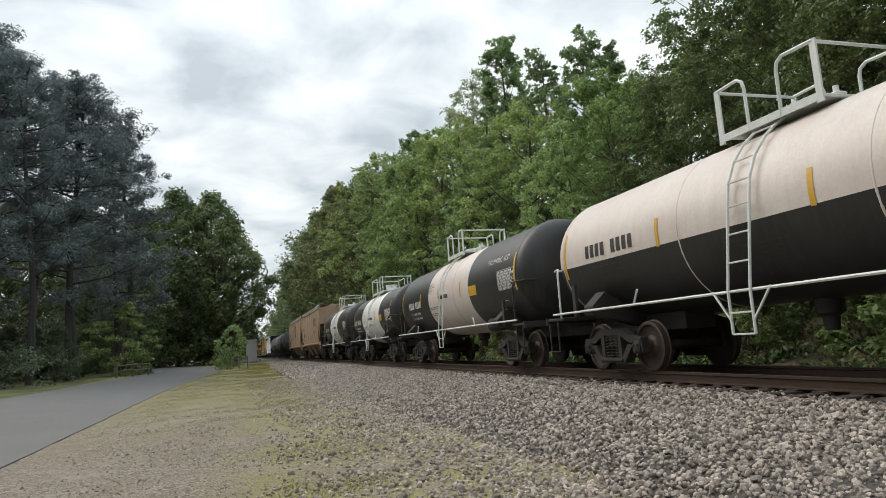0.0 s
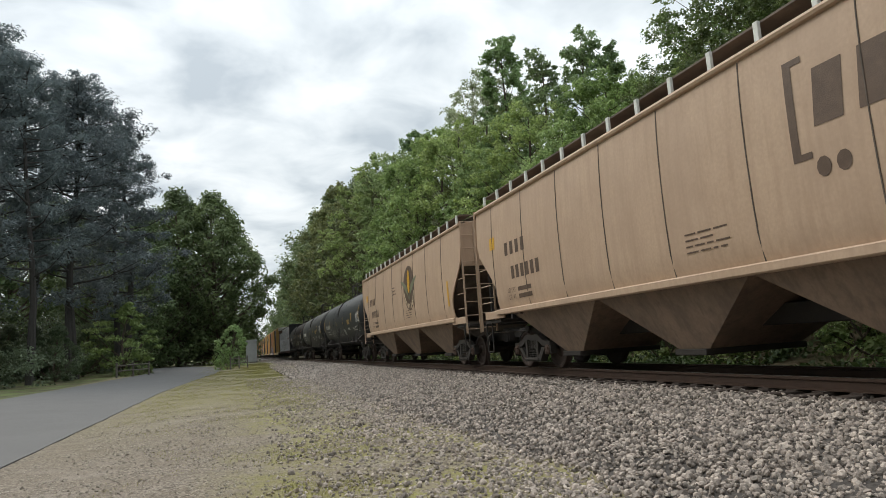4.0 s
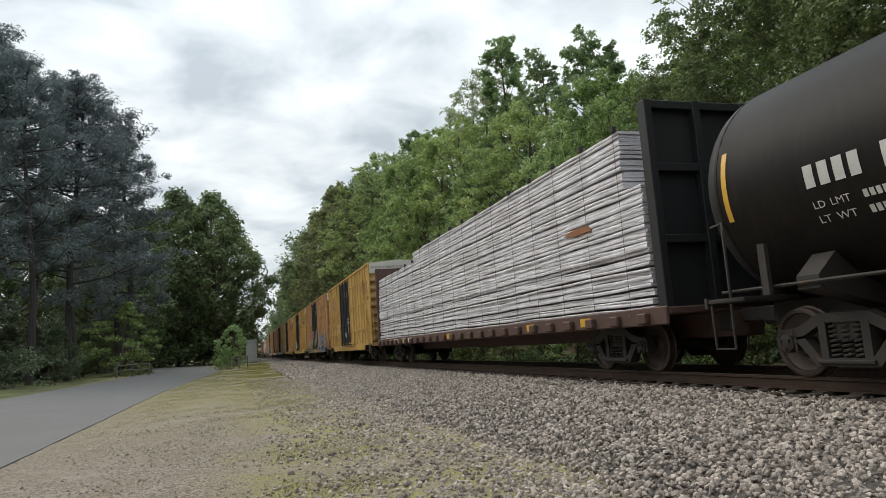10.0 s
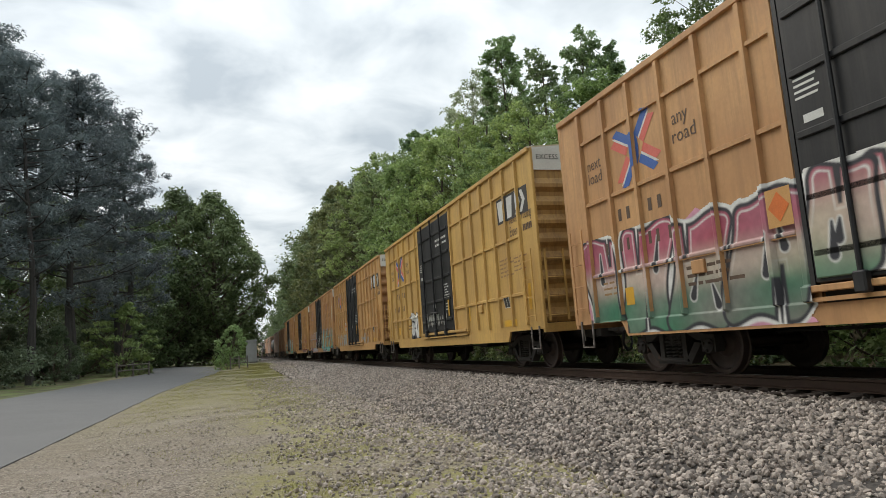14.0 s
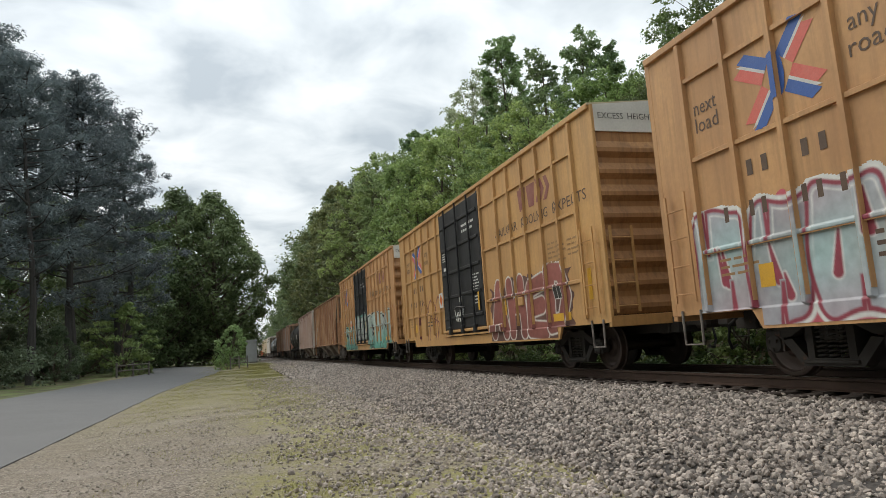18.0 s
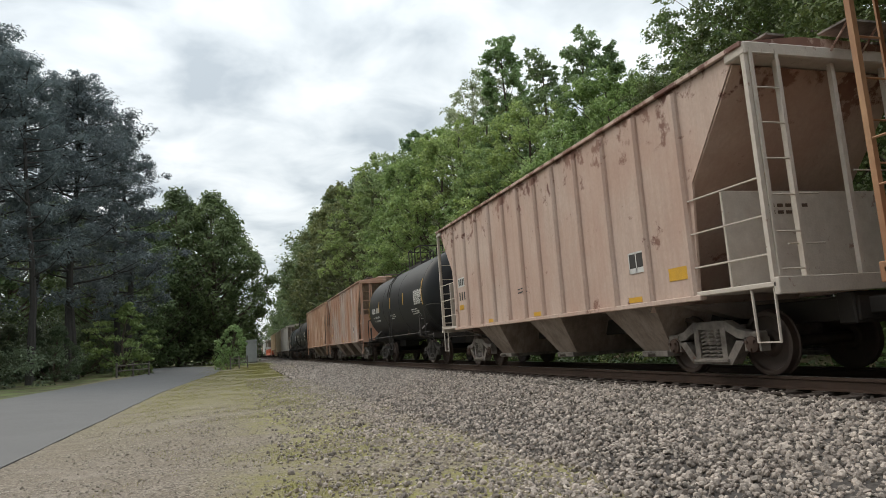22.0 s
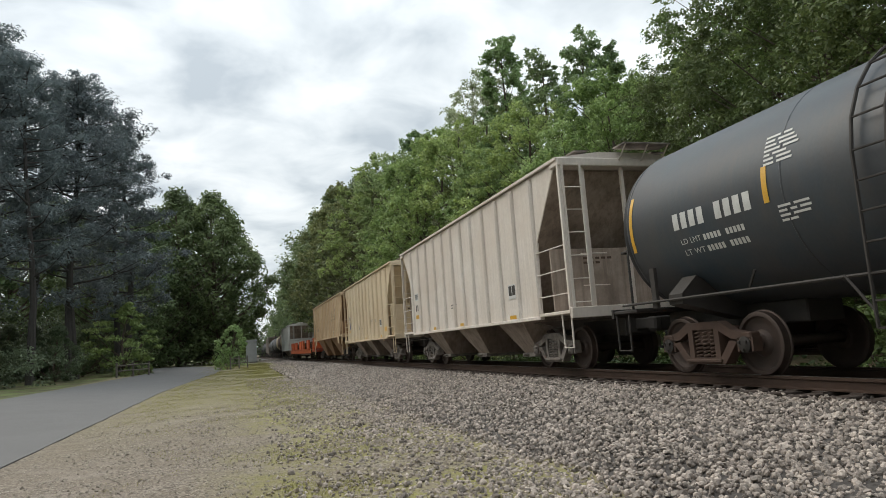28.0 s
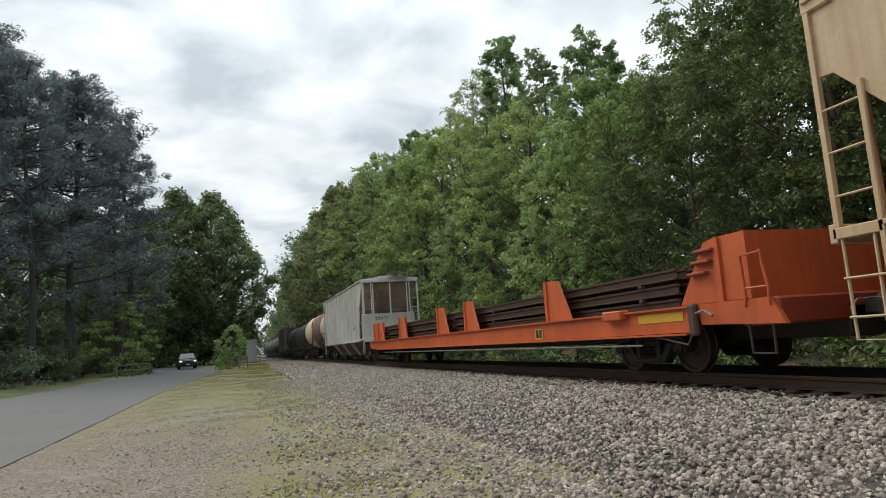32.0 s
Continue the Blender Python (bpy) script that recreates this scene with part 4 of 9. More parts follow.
slate_tank = surface("slate_tank_paint", (0.04, 0.056, 0.072), (0.055, 0.065, 0.072), 0.45, scale=0.8, amount=0.9, fine=25, bump=0.04, streak=(0.075, 0.072, 0.07), streak_amount=0.25, spec=0.35, macro=(0.12, 0.075, 0.05), macro_amount=0.18)
white_tank = surface("white_tank_paint", (0.80, 0.785, 0.755), (0.72, 0.69, 0.65), 0.45, scale=1.0, amount=0.6, fine=25, bump=0.03, streak=(0.5, 0.45, 0.4), streak_amount=0.14, macro=(0.68, 0.65, 0.6), macro_amount=0.3)
pink_white = surface("pinkish_white_tank_paint", (0.68, 0.605, 0.56), (0.58, 0.49, 0.445), 0.45, scale=1.0, amount=0.6, fine=25, bump=0.03, streak=(0.48, 0.39, 0.34), streak_amount=0.22, macro=(0.6, 0.5, 0.45), macro_amount=0.35)
rail_white = surface("white_handrail", (0.68, 0.71, 0.68), (0.5, 0.5, 0.47), 0.5, scale=6, fine=40)
tan_car = surface("tan_hopper_paint", (0.52, 0.375, 0.265), (0.43, 0.30, 0.205), 0.6, scale=0.9, amount=0.7, fine=20, bump=0.04, streak=(0.34, 0.225, 0.15), streak_amount=0.3, macro=(0.4, 0.28, 0.2), macro_amount=0.45)
tan_csx = surface("tan_ribbed_paint", (0.62, 0.465, 0.30), (0.5, 0.36, 0.225), 0.6, scale=1.0, amount=0.8, fine=20, bump=0.05, streak=(0.3, 0.18, 0.1), streak_amount=0.3, macro=(0.48, 0.32, 0.18), macro_amount=0.45)
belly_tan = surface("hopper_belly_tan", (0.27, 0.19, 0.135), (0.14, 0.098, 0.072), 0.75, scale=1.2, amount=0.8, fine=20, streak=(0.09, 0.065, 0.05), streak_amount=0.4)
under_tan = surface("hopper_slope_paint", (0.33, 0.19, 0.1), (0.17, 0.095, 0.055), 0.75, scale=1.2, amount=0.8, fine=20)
rust_orange = surface("rusty_orange_paint", (0.50, 0.29, 0.155), (0.33, 0.18, 0.095), 0.7, scale=0.8, amount=0.9, fine=18, bump=0.06, streak=(0.24, 0.12, 0.07), streak_amount=0.38, macro=(0.26, 0.115, 0.055), macro_amount=0.8, spots=(0.17, 0.075, 0.045), spots_amount=0.5, spots_scale=0.9)
pink_rust = surface("faded_pink_paint", (0.56, 0.43, 0.365), (0.46, 0.325, 0.265), 0.7, scale=0.9, amount=0.8, fine=18, bump=0.06, streak=(0.36, 0.24, 0.18), streak_amount=0.25, spots=(0.14, 0.055, 0.04), spots_amount=0.95, spots_scale=2.0, wear=(3.5, 4.5, 0.17), macro=(0.46, 0.27, 0.2), macro_amount=0.35)
rust_light = surface("pale_rusty_paint", (0.52, 0.42, 0.37), (0.45, 0.325, 0.26), 0.7, scale=0.7, amount=0.8, fine=18, bump=0.06, streak=(0.36, 0.22, 0.15), streak_amount=0.4, macro=(0.44, 0.22, 0.13), macro_amount=0.75)
salmon = surface("salmon_rusty_paint", (0.68, 0.48, 0.36), (0.57, 0.35, 0.235), 0.7, scale=0.8, amount=0.8, fine=18, bump=0.06, streak=(0.3, 0.14, 0.08), streak_amount=0.3, macro=(0.4, 0.19, 0.1), macro_amount=0.6)
pale_grey = surface("pale_grey_paint", (0.72, 0.66, 0.6), (0.6, 0.53, 0.46), 0.65, scale=0.8, amount=0.7, fine=18, bump=0.05, streak=(0.42, 0.37, 0.33), streak_amount=0.22, macro=(0.6, 0.5, 0.42), macro_amount=0.4)
cream = surface("cream_tan_paint", (0.7, 0.585, 0.415), (0.61, 0.48, 0.325), 0.65, scale=0.8, amount=0.7, fine=18, bump=0.05, streak=(0.42, 0.31, 0.19), streak_amount=0.25, macro=(0.5, 0.36, 0.22), macro_amount=0.35)
white_hop = surface("white_grey_paint", (0.6, 0.6, 0.57), (0.48, 0.47, 0.44), 0.6, scale=0.8, amount=0.6, fine=18, streak=(0.35, 0.32, 0.29), streak_amount=0.35, macro=(0.4, 0.36, 0.31), macro_amount=0.35)
rust_maroon = surface("maroon_rust", (0.1, 0.032, 0.022), (0.2, 0.12, 0.09), 0.8, scale=1.2, amount=0.7, fine=20, streak=(0.45, 0.38, 0.33), streak_amount=0.4)
dusk_hop = surface("dull_grey_brown_paint", (0.2, 0.165, 0.14), (0.12, 0.095, 0.08), 0.7, scale=0.8, amount=0.7, fine=18, streak=(0.08, 0.06, 0.05), streak_amount=0.4)
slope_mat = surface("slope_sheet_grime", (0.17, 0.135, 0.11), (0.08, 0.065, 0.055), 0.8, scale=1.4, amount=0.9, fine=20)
BOX_PAINT = [surface("yellow_boxcar_paint", (0.60, 0.375, 0.105), (0.50, 0.30, 0.085), 0.6, scale=0.8, amount=0.7, fine=18, bump=0.04, streak=(0.33, 0.2, 0.07), streak_amount=0.4, macro=(0.36, 0.21, 0.075), macro_amount=0.4),
             surface("tan_boxcar_paint", (0.595, 0.335, 0.145), (0.49, 0.265, 0.11), 0.6, scale=0.8, amount=0.7, fine=18, bump=0.04, streak=(0.3, 0.17, 0.08), streak_amount=0.45, macro=(0.36, 0.18, 0.08), macro_amount=0.45),
             surface("buff_boxcar_paint", (0.58, 0.33, 0.12), (0.47, 0.26, 0.095), 0.6, scale=0.8, amount=0.7, fine=18, bump=0.04, streak=(0.3, 0.18, 0.08), streak_amount=0.4, macro=(0.37, 0.2, 0.08), macro_amount=0.4)]
# darker copies of the side paint: end-wall shade put into colour, plus grime streaks
SHADED_END_PAINT = [surface("weathered_end_paint", (0.44, 0.265, 0.085), (0.28, 0.16, 0.055), 0.7, scale=0.9, amount=0.9, fine=18, streak=(0.15, 0.085, 0.04), streak_amount=0.5),
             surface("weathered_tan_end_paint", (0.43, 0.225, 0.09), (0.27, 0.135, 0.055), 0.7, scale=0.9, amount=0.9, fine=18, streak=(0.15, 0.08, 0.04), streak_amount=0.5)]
door_black = surface("black_door_paint", (0.015, 0.0155, 0.0175), (0.027, 0.027, 0.029), 0.5, scale=1.5, amount=0.8, fine=25, bump=0.04, streak=(0.05, 0.046, 0.042), streak_amount=0.4, spec=0.35)
roof_pale = surface("pale_roof_paint", (0.56, 0.48, 0.33), (0.4, 0.31, 0.2), 0.6, scale=1.5, fine=25)
box_white = surface("white_end_panel", (0.66, 0.65, 0.6), (0.5, 0.48, 0.43), 0.6, scale=1.5, fine=25)
orange_car = surface("orange_paint", (0.62, 0.125, 0.03), (0.45, 0.085, 0.025), 0.5, scale=1.0, amount=0.7, fine=20, bump=0.04, streak=(0.28, 0.07, 0.03), streak_amount=0.45, macro=(0.42, 0.08, 0.025), macro_amount=0.45)
orange_dull = surface("dull_red_orange_paint", (0.36, 0.055, 0.022), (0.22, 0.035, 0.018), 0.55, scale=1.0, amount=0.7, fine=20)
brown_flat = surface("brown_flatcar_paint", (0.09, 0.045, 0.035), (0.05, 0.03, 0.025), 0.7, scale=1.5, fine=25)
wrap_mat = surface("lumber_wrap", (0.82, 0.805, 0.85), (0.6, 0.575, 0.61), 0.4, scale=3.4, amount=0.9, fine=14, bump=1.0, bump_scale=9, stretch=(1, 0.4, 7.0), islands=0.16, macro=(0.5, 0.47, 0.5), macro_amount=0.5, macro_scale=1.6)
lumber_wood = surface("bare_lumber", (0.3, 0.13, 0.055), (0.2, 0.08, 0.035), 0.8, scale=4, fine=40, stretch=(1, 0.2, 4))
ink_white = surface("white_stencil", (0.62, 0.62, 0.6), (0.45, 0.45, 0.43), 0.6, scale=6, fine=60)
chalk_spray = surface("thin_white_spray", (0.34, 0.34, 0.32), (0.16, 0.16, 0.15), 0.7, scale=3, amount=0.9, fine=60)
placard_yellow = surface("yellow_notice", (0.62, 0.4, 0.09), (0.5, 0.3, 0.06), 0.5, scale=6, fine=60)
ink_faded = surface("faded_black_print", (0.2, 0.185, 0.17), (0.36, 0.33, 0.3), 0.6, scale=6, fine=60)
seam_grime = surface("grimy_seam", (0.42, 0.34, 0.29), (0.3, 0.23, 0.19), 0.7, scale=3, fine=40)
ink_black = surface("black_stencil", (0.03, 0.028, 0.026), (0.06, 0.05, 0.045), 0.6, scale=6, fine=60)
ink_brown = surface("brown_stencil", (0.085, 0.052, 0.034), (0.15, 0.095, 0.062), 0.6, scale=6, fine=60)
ink_faint = surface("faded_brown_stencil", (0.27, 0.155, 0.065), (0.4, 0.24, 0.1), 0.6, scale=6, fine=60)
ink_husk = surface("pale_green_lettering", (0.16, 0.18, 0.11), (0.22, 0.2, 0.13), 0.6, scale=6, fine=60)
ink_green = surface("dark_green_lettering", (0.07, 0.075, 0.05), (0.12, 0.1, 0.07), 0.6, scale=6, fine=60)
ink_maroon = surface("maroon_lettering", (0.23, 0.07, 0.06), (0.34, 0.17, 0.11), 0.6, scale=5, fine=60)
ink_yellow = surface("yellow_reflector", (0.66, 0.37, 0.035), (0.5, 0.28, 0.045), 0.4, scale=6, fine=60)
logo_blue = surface("faded_blue_paint", (0.03, 0.10, 0.36), (0.07, 0.14, 0.36), 0.55, scale=4, fine=40)
logo_red = surface("faded_red_paint", (0.62, 0.11, 0.085), (0.6, 0.2, 0.15), 0.55, scale=4, fine=40)
ink_ochre = surface("ochre_board", (0.55, 0.3, 0.1), (0.45, 0.24, 0.08), 0.6, scale=6, fine=60)
sign_orange = surface("orange_placard", (0.7, 0.17, 0.03), None, 0.5)
pale_post = surface("chalky_post_paint", (0.56, 0.50, 0.44), (0.40, 0.33, 0.28), 0.7, scale=5, fine=40, spots=(0.22, 0.1, 0.07), spots_amount=0.7, spots_scale=4)
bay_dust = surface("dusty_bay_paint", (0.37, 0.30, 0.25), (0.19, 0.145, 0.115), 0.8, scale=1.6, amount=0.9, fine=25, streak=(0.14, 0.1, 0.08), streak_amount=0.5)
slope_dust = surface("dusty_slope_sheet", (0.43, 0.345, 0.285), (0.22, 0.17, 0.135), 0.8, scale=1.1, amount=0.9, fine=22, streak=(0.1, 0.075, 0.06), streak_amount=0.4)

KEYED, WHEELS = [], []


# ---- lettering ----
TEXTS = {}


def text_shape(words, size):
    """Flat mesh of words in the built-in font, centred, in x and y."""
    if words not in TEXTS:
        cu = bpy.data.curves.new("words", "FONT")
        cu.body, cu.align_x, cu.align_y, cu.resolution_u = words, "CENTER", "CENTER", 2
        ob = bpy.data.objects.new("words", cu)
        scene.collection.objects.link(ob)
        bpy.context.view_layer.update()
        me = bpy.data.meshes.new_from_object(ob)
        bm = bmesh.new()
        bm.from_mesh(me)
        bmesh.ops.triangulate(bm, faces=bm.faces)
        bm.to_mesh(me)
        bm.free()
        TEXTS[words] = ([tuple(v.co) for v in me.vertices], [tuple(p.vertices) for p in me.polygons])
        bpy.data.objects.remove(ob)
        bpy.data.curves.remove(cu)
        bpy.data.meshes.remove(me)
    v, f = TEXTS[words]
    return [(a * size, b * size) for a, b, _ in v], f


class Decal:
    """Flat marks on one side of a car. side -1 faces the camera's verge; wrap maps (y, z) to x."""

    def __init__(self, wrap, lift=0.004):
        self.sh, self.wrap, self.lift, self.starts = Shape(), wrap, lift, []

    def poly(self, pts):
        v = [(self.wrap(y, z) - self.lift, y, z) for y, z in pts]
        self.sh.add(v, [tuple(range(len(v)))])
        return self

    def pieces(self):
        """One shape for each bar."""
        out = []
        for a, b in zip(self.starts, self.starts[1:] + [len(self.sh.f)]):
            out.append(Shape())
            for f in self.sh.f[a:b]:
                out[-1].add([self.sh.v[i] for i in f], [tuple(range(len(f)))])
        return out

    def faces(self):
        """One shape for each face."""
        return [Shape().add([self.sh.v[i] for i in f], [tuple(range(len(f)))]) for f in self.sh.f]

    def bar(self, y0, y1, z0, z1, n=1):
        self.starts.append(len(self.sh.f))
        for i in range(n):
            a, b = z0 + (z1 - z0) * i / n, z0 + (z1 - z0) * (i + 1) / n
            self.poly([(y1, a), (y0, a), (y0, b), (y1, b)])
        return self

    def row(self, y, z, count, w, h, gap, skip=(), n=1):
        """A row of plain bars, one for each character; it reads towards the lead end."""
        for i in range(count):
            if i not in skip:
                self.bar(y - i * (w + gap) - w, y - i * (w + gap), z, z + h, n)
        return self

    def lines(self, y, z, rows, length, h, pitch, rng):
        for i in range(rows):
            p = y
            while p > y - length * (0.7 + 0.3 * rng.random()):
                w = rng.uniform(0.1, 0.3)
                self.bar(p - w, p, z - i * pitch, z - i * pitch + h)
                p -= w + 0.05
        return self

    def drape(self, ycuts, zcuts):
        """Splits the marks where the side steps out, so that they lie on ribs and panels alike."""
        out = Shape()
        polys = [[(self.sh.v[i][1], self.sh.v[i][2]) for i in f] for f in self.sh.f]
        for axis, cuts in ((0, ycuts), (1, zcuts)):
            for c in cuts:
                nxt = []
                for p in polys:
                    lo = min(q[axis] for q in p)
                    hi = max(q[axis] for q in p)
                    if lo >= c or hi <= c:
                        nxt.append(p)
                        continue
                    for sg in (1, -1):
                        half = []
                        for a, b in zip(p, p[1:] + p[:1]):
                            da, db = (a[axis] - c) * sg, (b[axis] - c) * sg
                            if da >= 0:
                                half.append(a)
                            if da * db < 0:
                                u = da / (da - db)
                                half.append((a[0] + (b[0] - a[0]) * u, a[1] + (b[1] - a[1]) * u))
                        if len(half) > 2:
                            nxt.append(half)
                polys = nxt
        for p in polys:
            my, mz = sum(q[0] for q in p) / len(p), sum(q[1] for q in p) / len(p)
            x = self.wrap(my, mz) - self.lift
            out.add([(x, a, b) for a, b in p], [tuple(range(len(p)))])
        self.sh = out
        return self

    def fitted(self, text, y0, y1, z, h):
        """Words that run from y0 down to y1, letters h high, centred on z."""
        v, f = text_shape(text, 1.0)
        lo, hi = min(a for a, _ in v), max(a for a, _ in v)
        k, e = (y0 - y1) / (hi - lo), h / 0.7
        self.sh.add([(self.wrap(y0 - (a - lo) * k, z + b * e) - self.lift, y0 - (a - lo) * k, z + b * e) for a, b in v], f)
        return self


# ---- running gear ----
def side_frame_shape():
    s = Shape()
    s.prism([(-1.02, 0.60), (-0.62, 0.68), (-0.36, 0.82), (0.36, 0.82), (0.62, 0.68), (1.02, 0.60), (1.02, 0.50), (0.6, 0.55), (0.3, 0.70), (-0.3, 0.70), (-0.6, 0.55), (-1.02, 0.50)], -0.08, 0.08)
    s.prism([(-0.74, 0.50), (-0.44, 0.17), (0.44, 0.17), (0.74, 0.50), (0.58, 0.52), (0.36, 0.27), (-0.36, 0.27), (-0.58, 0.52)], -0.09, 0.09)
    for k in (-1, 1):
        s.prism([(k * 0.36, 0.24), (k * 0.25, 0.24), (k * 0.25, 0.72), (k * 0.36, 0.72)], -0.085, 0.085)
        s.box(-0.09, 0.09, k * 0.89 - 0.14, k * 0.89 + 0.14, 0.54, 0.64, 0.02)
        s.box(-0.08, 0.08, k * 0.89 - 0.16, k * 0.89 - 0.12, 0.36, 0.56)
        s.box(-0.08, 0.08, k * 0.89 + 0.12, k * 0.89 + 0.16, 0.36, 0.56)
    s.box(-0.13, 0.13, -0.4, 0.4, 0.2, 0.25, 0.01)
    return s


def spring_shape():
    n = 60
    return Shape().tube([(0.075 * math.cos(k * 0.75), 0.075 * math.sin(k * 0.75), 0.27 + 0.42 * k / n) for k in range(n + 1)], 0.017, 5)


def wheelset_shape():
    s = Shape()
    s.tube([(-1.06, 0, 0), (1.06, 0, 0)], 0.085, 12)
    for k in (-1, 1):
        c = k * 0.7525
        prof = [(c - k * 0.075, 0.10), (c - k * 0.075, 0.17), (c - k * 0.05, 0.2), (c - k * 0.045, 0.36), (c - k * 0.07, 0.40), (c - k * 0.07, 0.462), (c - k * 0.062, 0.485), (c - k * 0.045, 0.483),
                (c - k * 0.035, 0.460), (c + k * 0.065, 0.454), (c + k * 0.07, 0.445), (c + k * 0.07, 0.395), (c + k * 0.035, 0.375), (c + k * 0.005, 0.3), (c + k * 0.01, 0.2), (c + k * 0.06, 0.165), (c + k * 0.07, 0.15), (c + k * 0.07, 0.085)]
        s.lathe(prof, 32, 0)
    return s


def cap_shape():
    s = Shape().lathe([(-0.02, 0.0), (-0.025, 0.075), (0.0, 0.12), (0.1, 0.125), (0.16, 0.11)], 14, 0)
    for a in (0.5, 2.6, 4.7):
        s.box(-0.045, 0.0, 0.075 * math.cos(a) - 0.02, 0.075 * math.cos(a) + 0.02, 0.075 * math.sin(a) - 0.02, 0.075 * math.sin(a) + 0.02)
    return s


def add_truck(car, y, mat, cap_mat, s_car):
    bolster = part("truck", Shape().box(-1.05, 1.05, -0.2, 0.2, 0.46, 0.74, 0.03).box(-0.3, 0.3, -0.3, 0.3, 0.7, 0.86, 0.02).box(-0.9, 0.9, -0.62, -0.52, 0.36, 0.46).box(-0.9, 0.9, 0.52, 0.62, 0.36, 0.46),
                   mat, car, at=(0, y, 0), key="truck")
    for k in (-1, 1):
        part("side_frame", side_frame_shape() if "side_frame" not in MESHES else Shape(), mat, bolster, at=(k * 1.0, 0, 0), key="side_frame")
        for yy in (-0.17, 0.0, 0.17):
            part("spring", spring_shape() if "spring" not in MESHES else Shape(), mat, bolster, at=(k * 1.0, yy, 0), smooth=True, key="spring")
        for e in (-1, 1):
            part("bearing_cap", cap_shape() if "cap" not in MESHES else Shape(), cap_mat, bolster, at=pose(k * 1.1, e * 0.89, 0.457, 0, 0, 180 if k > 0 else 0), smooth=True, key="cap")
    for e in (-1, 1):
        w = part("wheelset", wheelset_shape() if "wheelset" not in MESHES else Shape(), wheel_mat, bolster, at=(0, e * 0.89, 0.457), smooth=True, key="wheelset")
        WHEELS.append((w, e * 0.89, s_car + y + e * 0.89))
    return bolster


def add_ends(car, half, mat, lever_mat=None):
    """Couplers, hoses and uncoupling levers at both ends."""
    for k in (-1, 1):
        c = Shape().box(-0.12, 0.12, 0, 0.62, 0.78, 1.0, 0.02).box(-0.22, 0.16, 0.5, 0.82, 0.72, 1.04, 0.05).box(0.08, 0.24, 0.62, 0.9, 0.74, 1.02, 0.04).box(-0.35, 0.35, -0.25, 0.02, 0.66, 1.08, 0.02)
        part("coupler", c, steel_dark, car, at=pose(0, k * (half - 0.05), 0, 0, 0, 0 if k > 0 else 180), key="coupler")
        h = Shape().tube([(-0.45, 0, 0.85), (-0.45, 0.18, 0.75), (-0.4, 0.3, 0.5), (-0.25, 0.42, 0.36), (-0.05, 0.55, 0.4)], 0.025, 6)
        part("air_hose", h, black_matt, car, at=pose(0, k * half, 0, 0, 0, 0 if k > 0 else 180), smooth=True, key="air_hose")
        lv = Shape().tube([(-1.42, 0.02, 0.62), (-1.42, 0.05, 0.86), (-1.3, 0.06, 0.95), (-0.3, 0.06, 0.95), (-0.15, 0.2, 0.8)], 0.014, 5)
        part("uncoupling_lever", lv, lever_mat or steel_pale, car, at=pose(0, k * half, 0, 0, 0, 0 if k > 0 else 180), key="lever")


def add_stirrup(car, x, y, z, depth, width, mat):
    part("stirrup_step", Shape().tube([(0, -width / 2, depth), (0, -width / 2 + 0.01, 0), (0, width / 2 - 0.01, 0), (0, width / 2, depth)], 0.02, 6), mat, car, at=(x, y, z), key=("stirrup", depth, width))


def add_ladder(car, x, y, z0, z1, width, step, mat, facing="side"):
    """Two stiles with separate rungs; facing side (in the y, z plane) or end (in the x, z plane)."""
    d = (lambda u: (0, u)) if facing == "side" else (lambda u: (u, 0))
    st = Shape()
    for k in (-0.5, 0.5):
        a = d(k * width)
        if facing == "side":
            st.box(-0.012, 0.012, a[1] - 0.025, a[1] + 0.025, 0, z1 - z0)
        else:
            st.box(a[0] - 0.025, a[0] + 0.025, -0.012, 0.012, 0, z1 - z0)
    lad = part("ladder", st, mat, car, at=(x, y, z0), key=("ladder", facing, width, round(z1 - z0, 2)))
    n = int((z1 - z0 - 0.1) / step)
    for i in range(n + 1):
        a, b = d(-width / 2), d(width / 2)
        part("rung", Shape().tube([(a[0], a[1], 0), (b[0], b[1], 0)], 0.013, 5), mat, lad, at=(0, 0, 0.12 + i * step), key=("rung", facing, width))
    return lad


def car_thing(name, label, category, a, b, group="freight cars of the train"):
    t = thing(name, label, category, None, group)
    s = (a + b) / 2
    KEYED.append((t, s))
    return t, s, (b - a) / 2


# ---- tank cars ----
# identification row's start and length, reflector strips, blocks of small print (start, height, rows, length)
SHORT_MARKS = {1: (4.86, 9, (-0.75, 2.44), ()),
               4: (4.65, 10, (-1.72, 2.04), ((0.95, -0.48, 3, 0.9), (-1.9, -0.28, 3, 0.8))),
               2: (4.9, 9, (-1.62, 0.77, 3.15), ((2.0, 0.5, 6, 0.5), (1.98, -0.34, 2, 1.45), (1.98, -0.56, 2, 0.95))),
               3: (4.7, 10, (-1.26, 1.63, 3.69), ((2.24, -0.45, 3, 1.2), (0.93, -0.42, 1, 0.6))),
               27: (3.95, 9, (-2.0, 2.0), ((2.0, 0.64, 7, 0.5), (1.85, -0.3, 4, 0.38), (-1.4, -0.5, 4, 0.9)))}


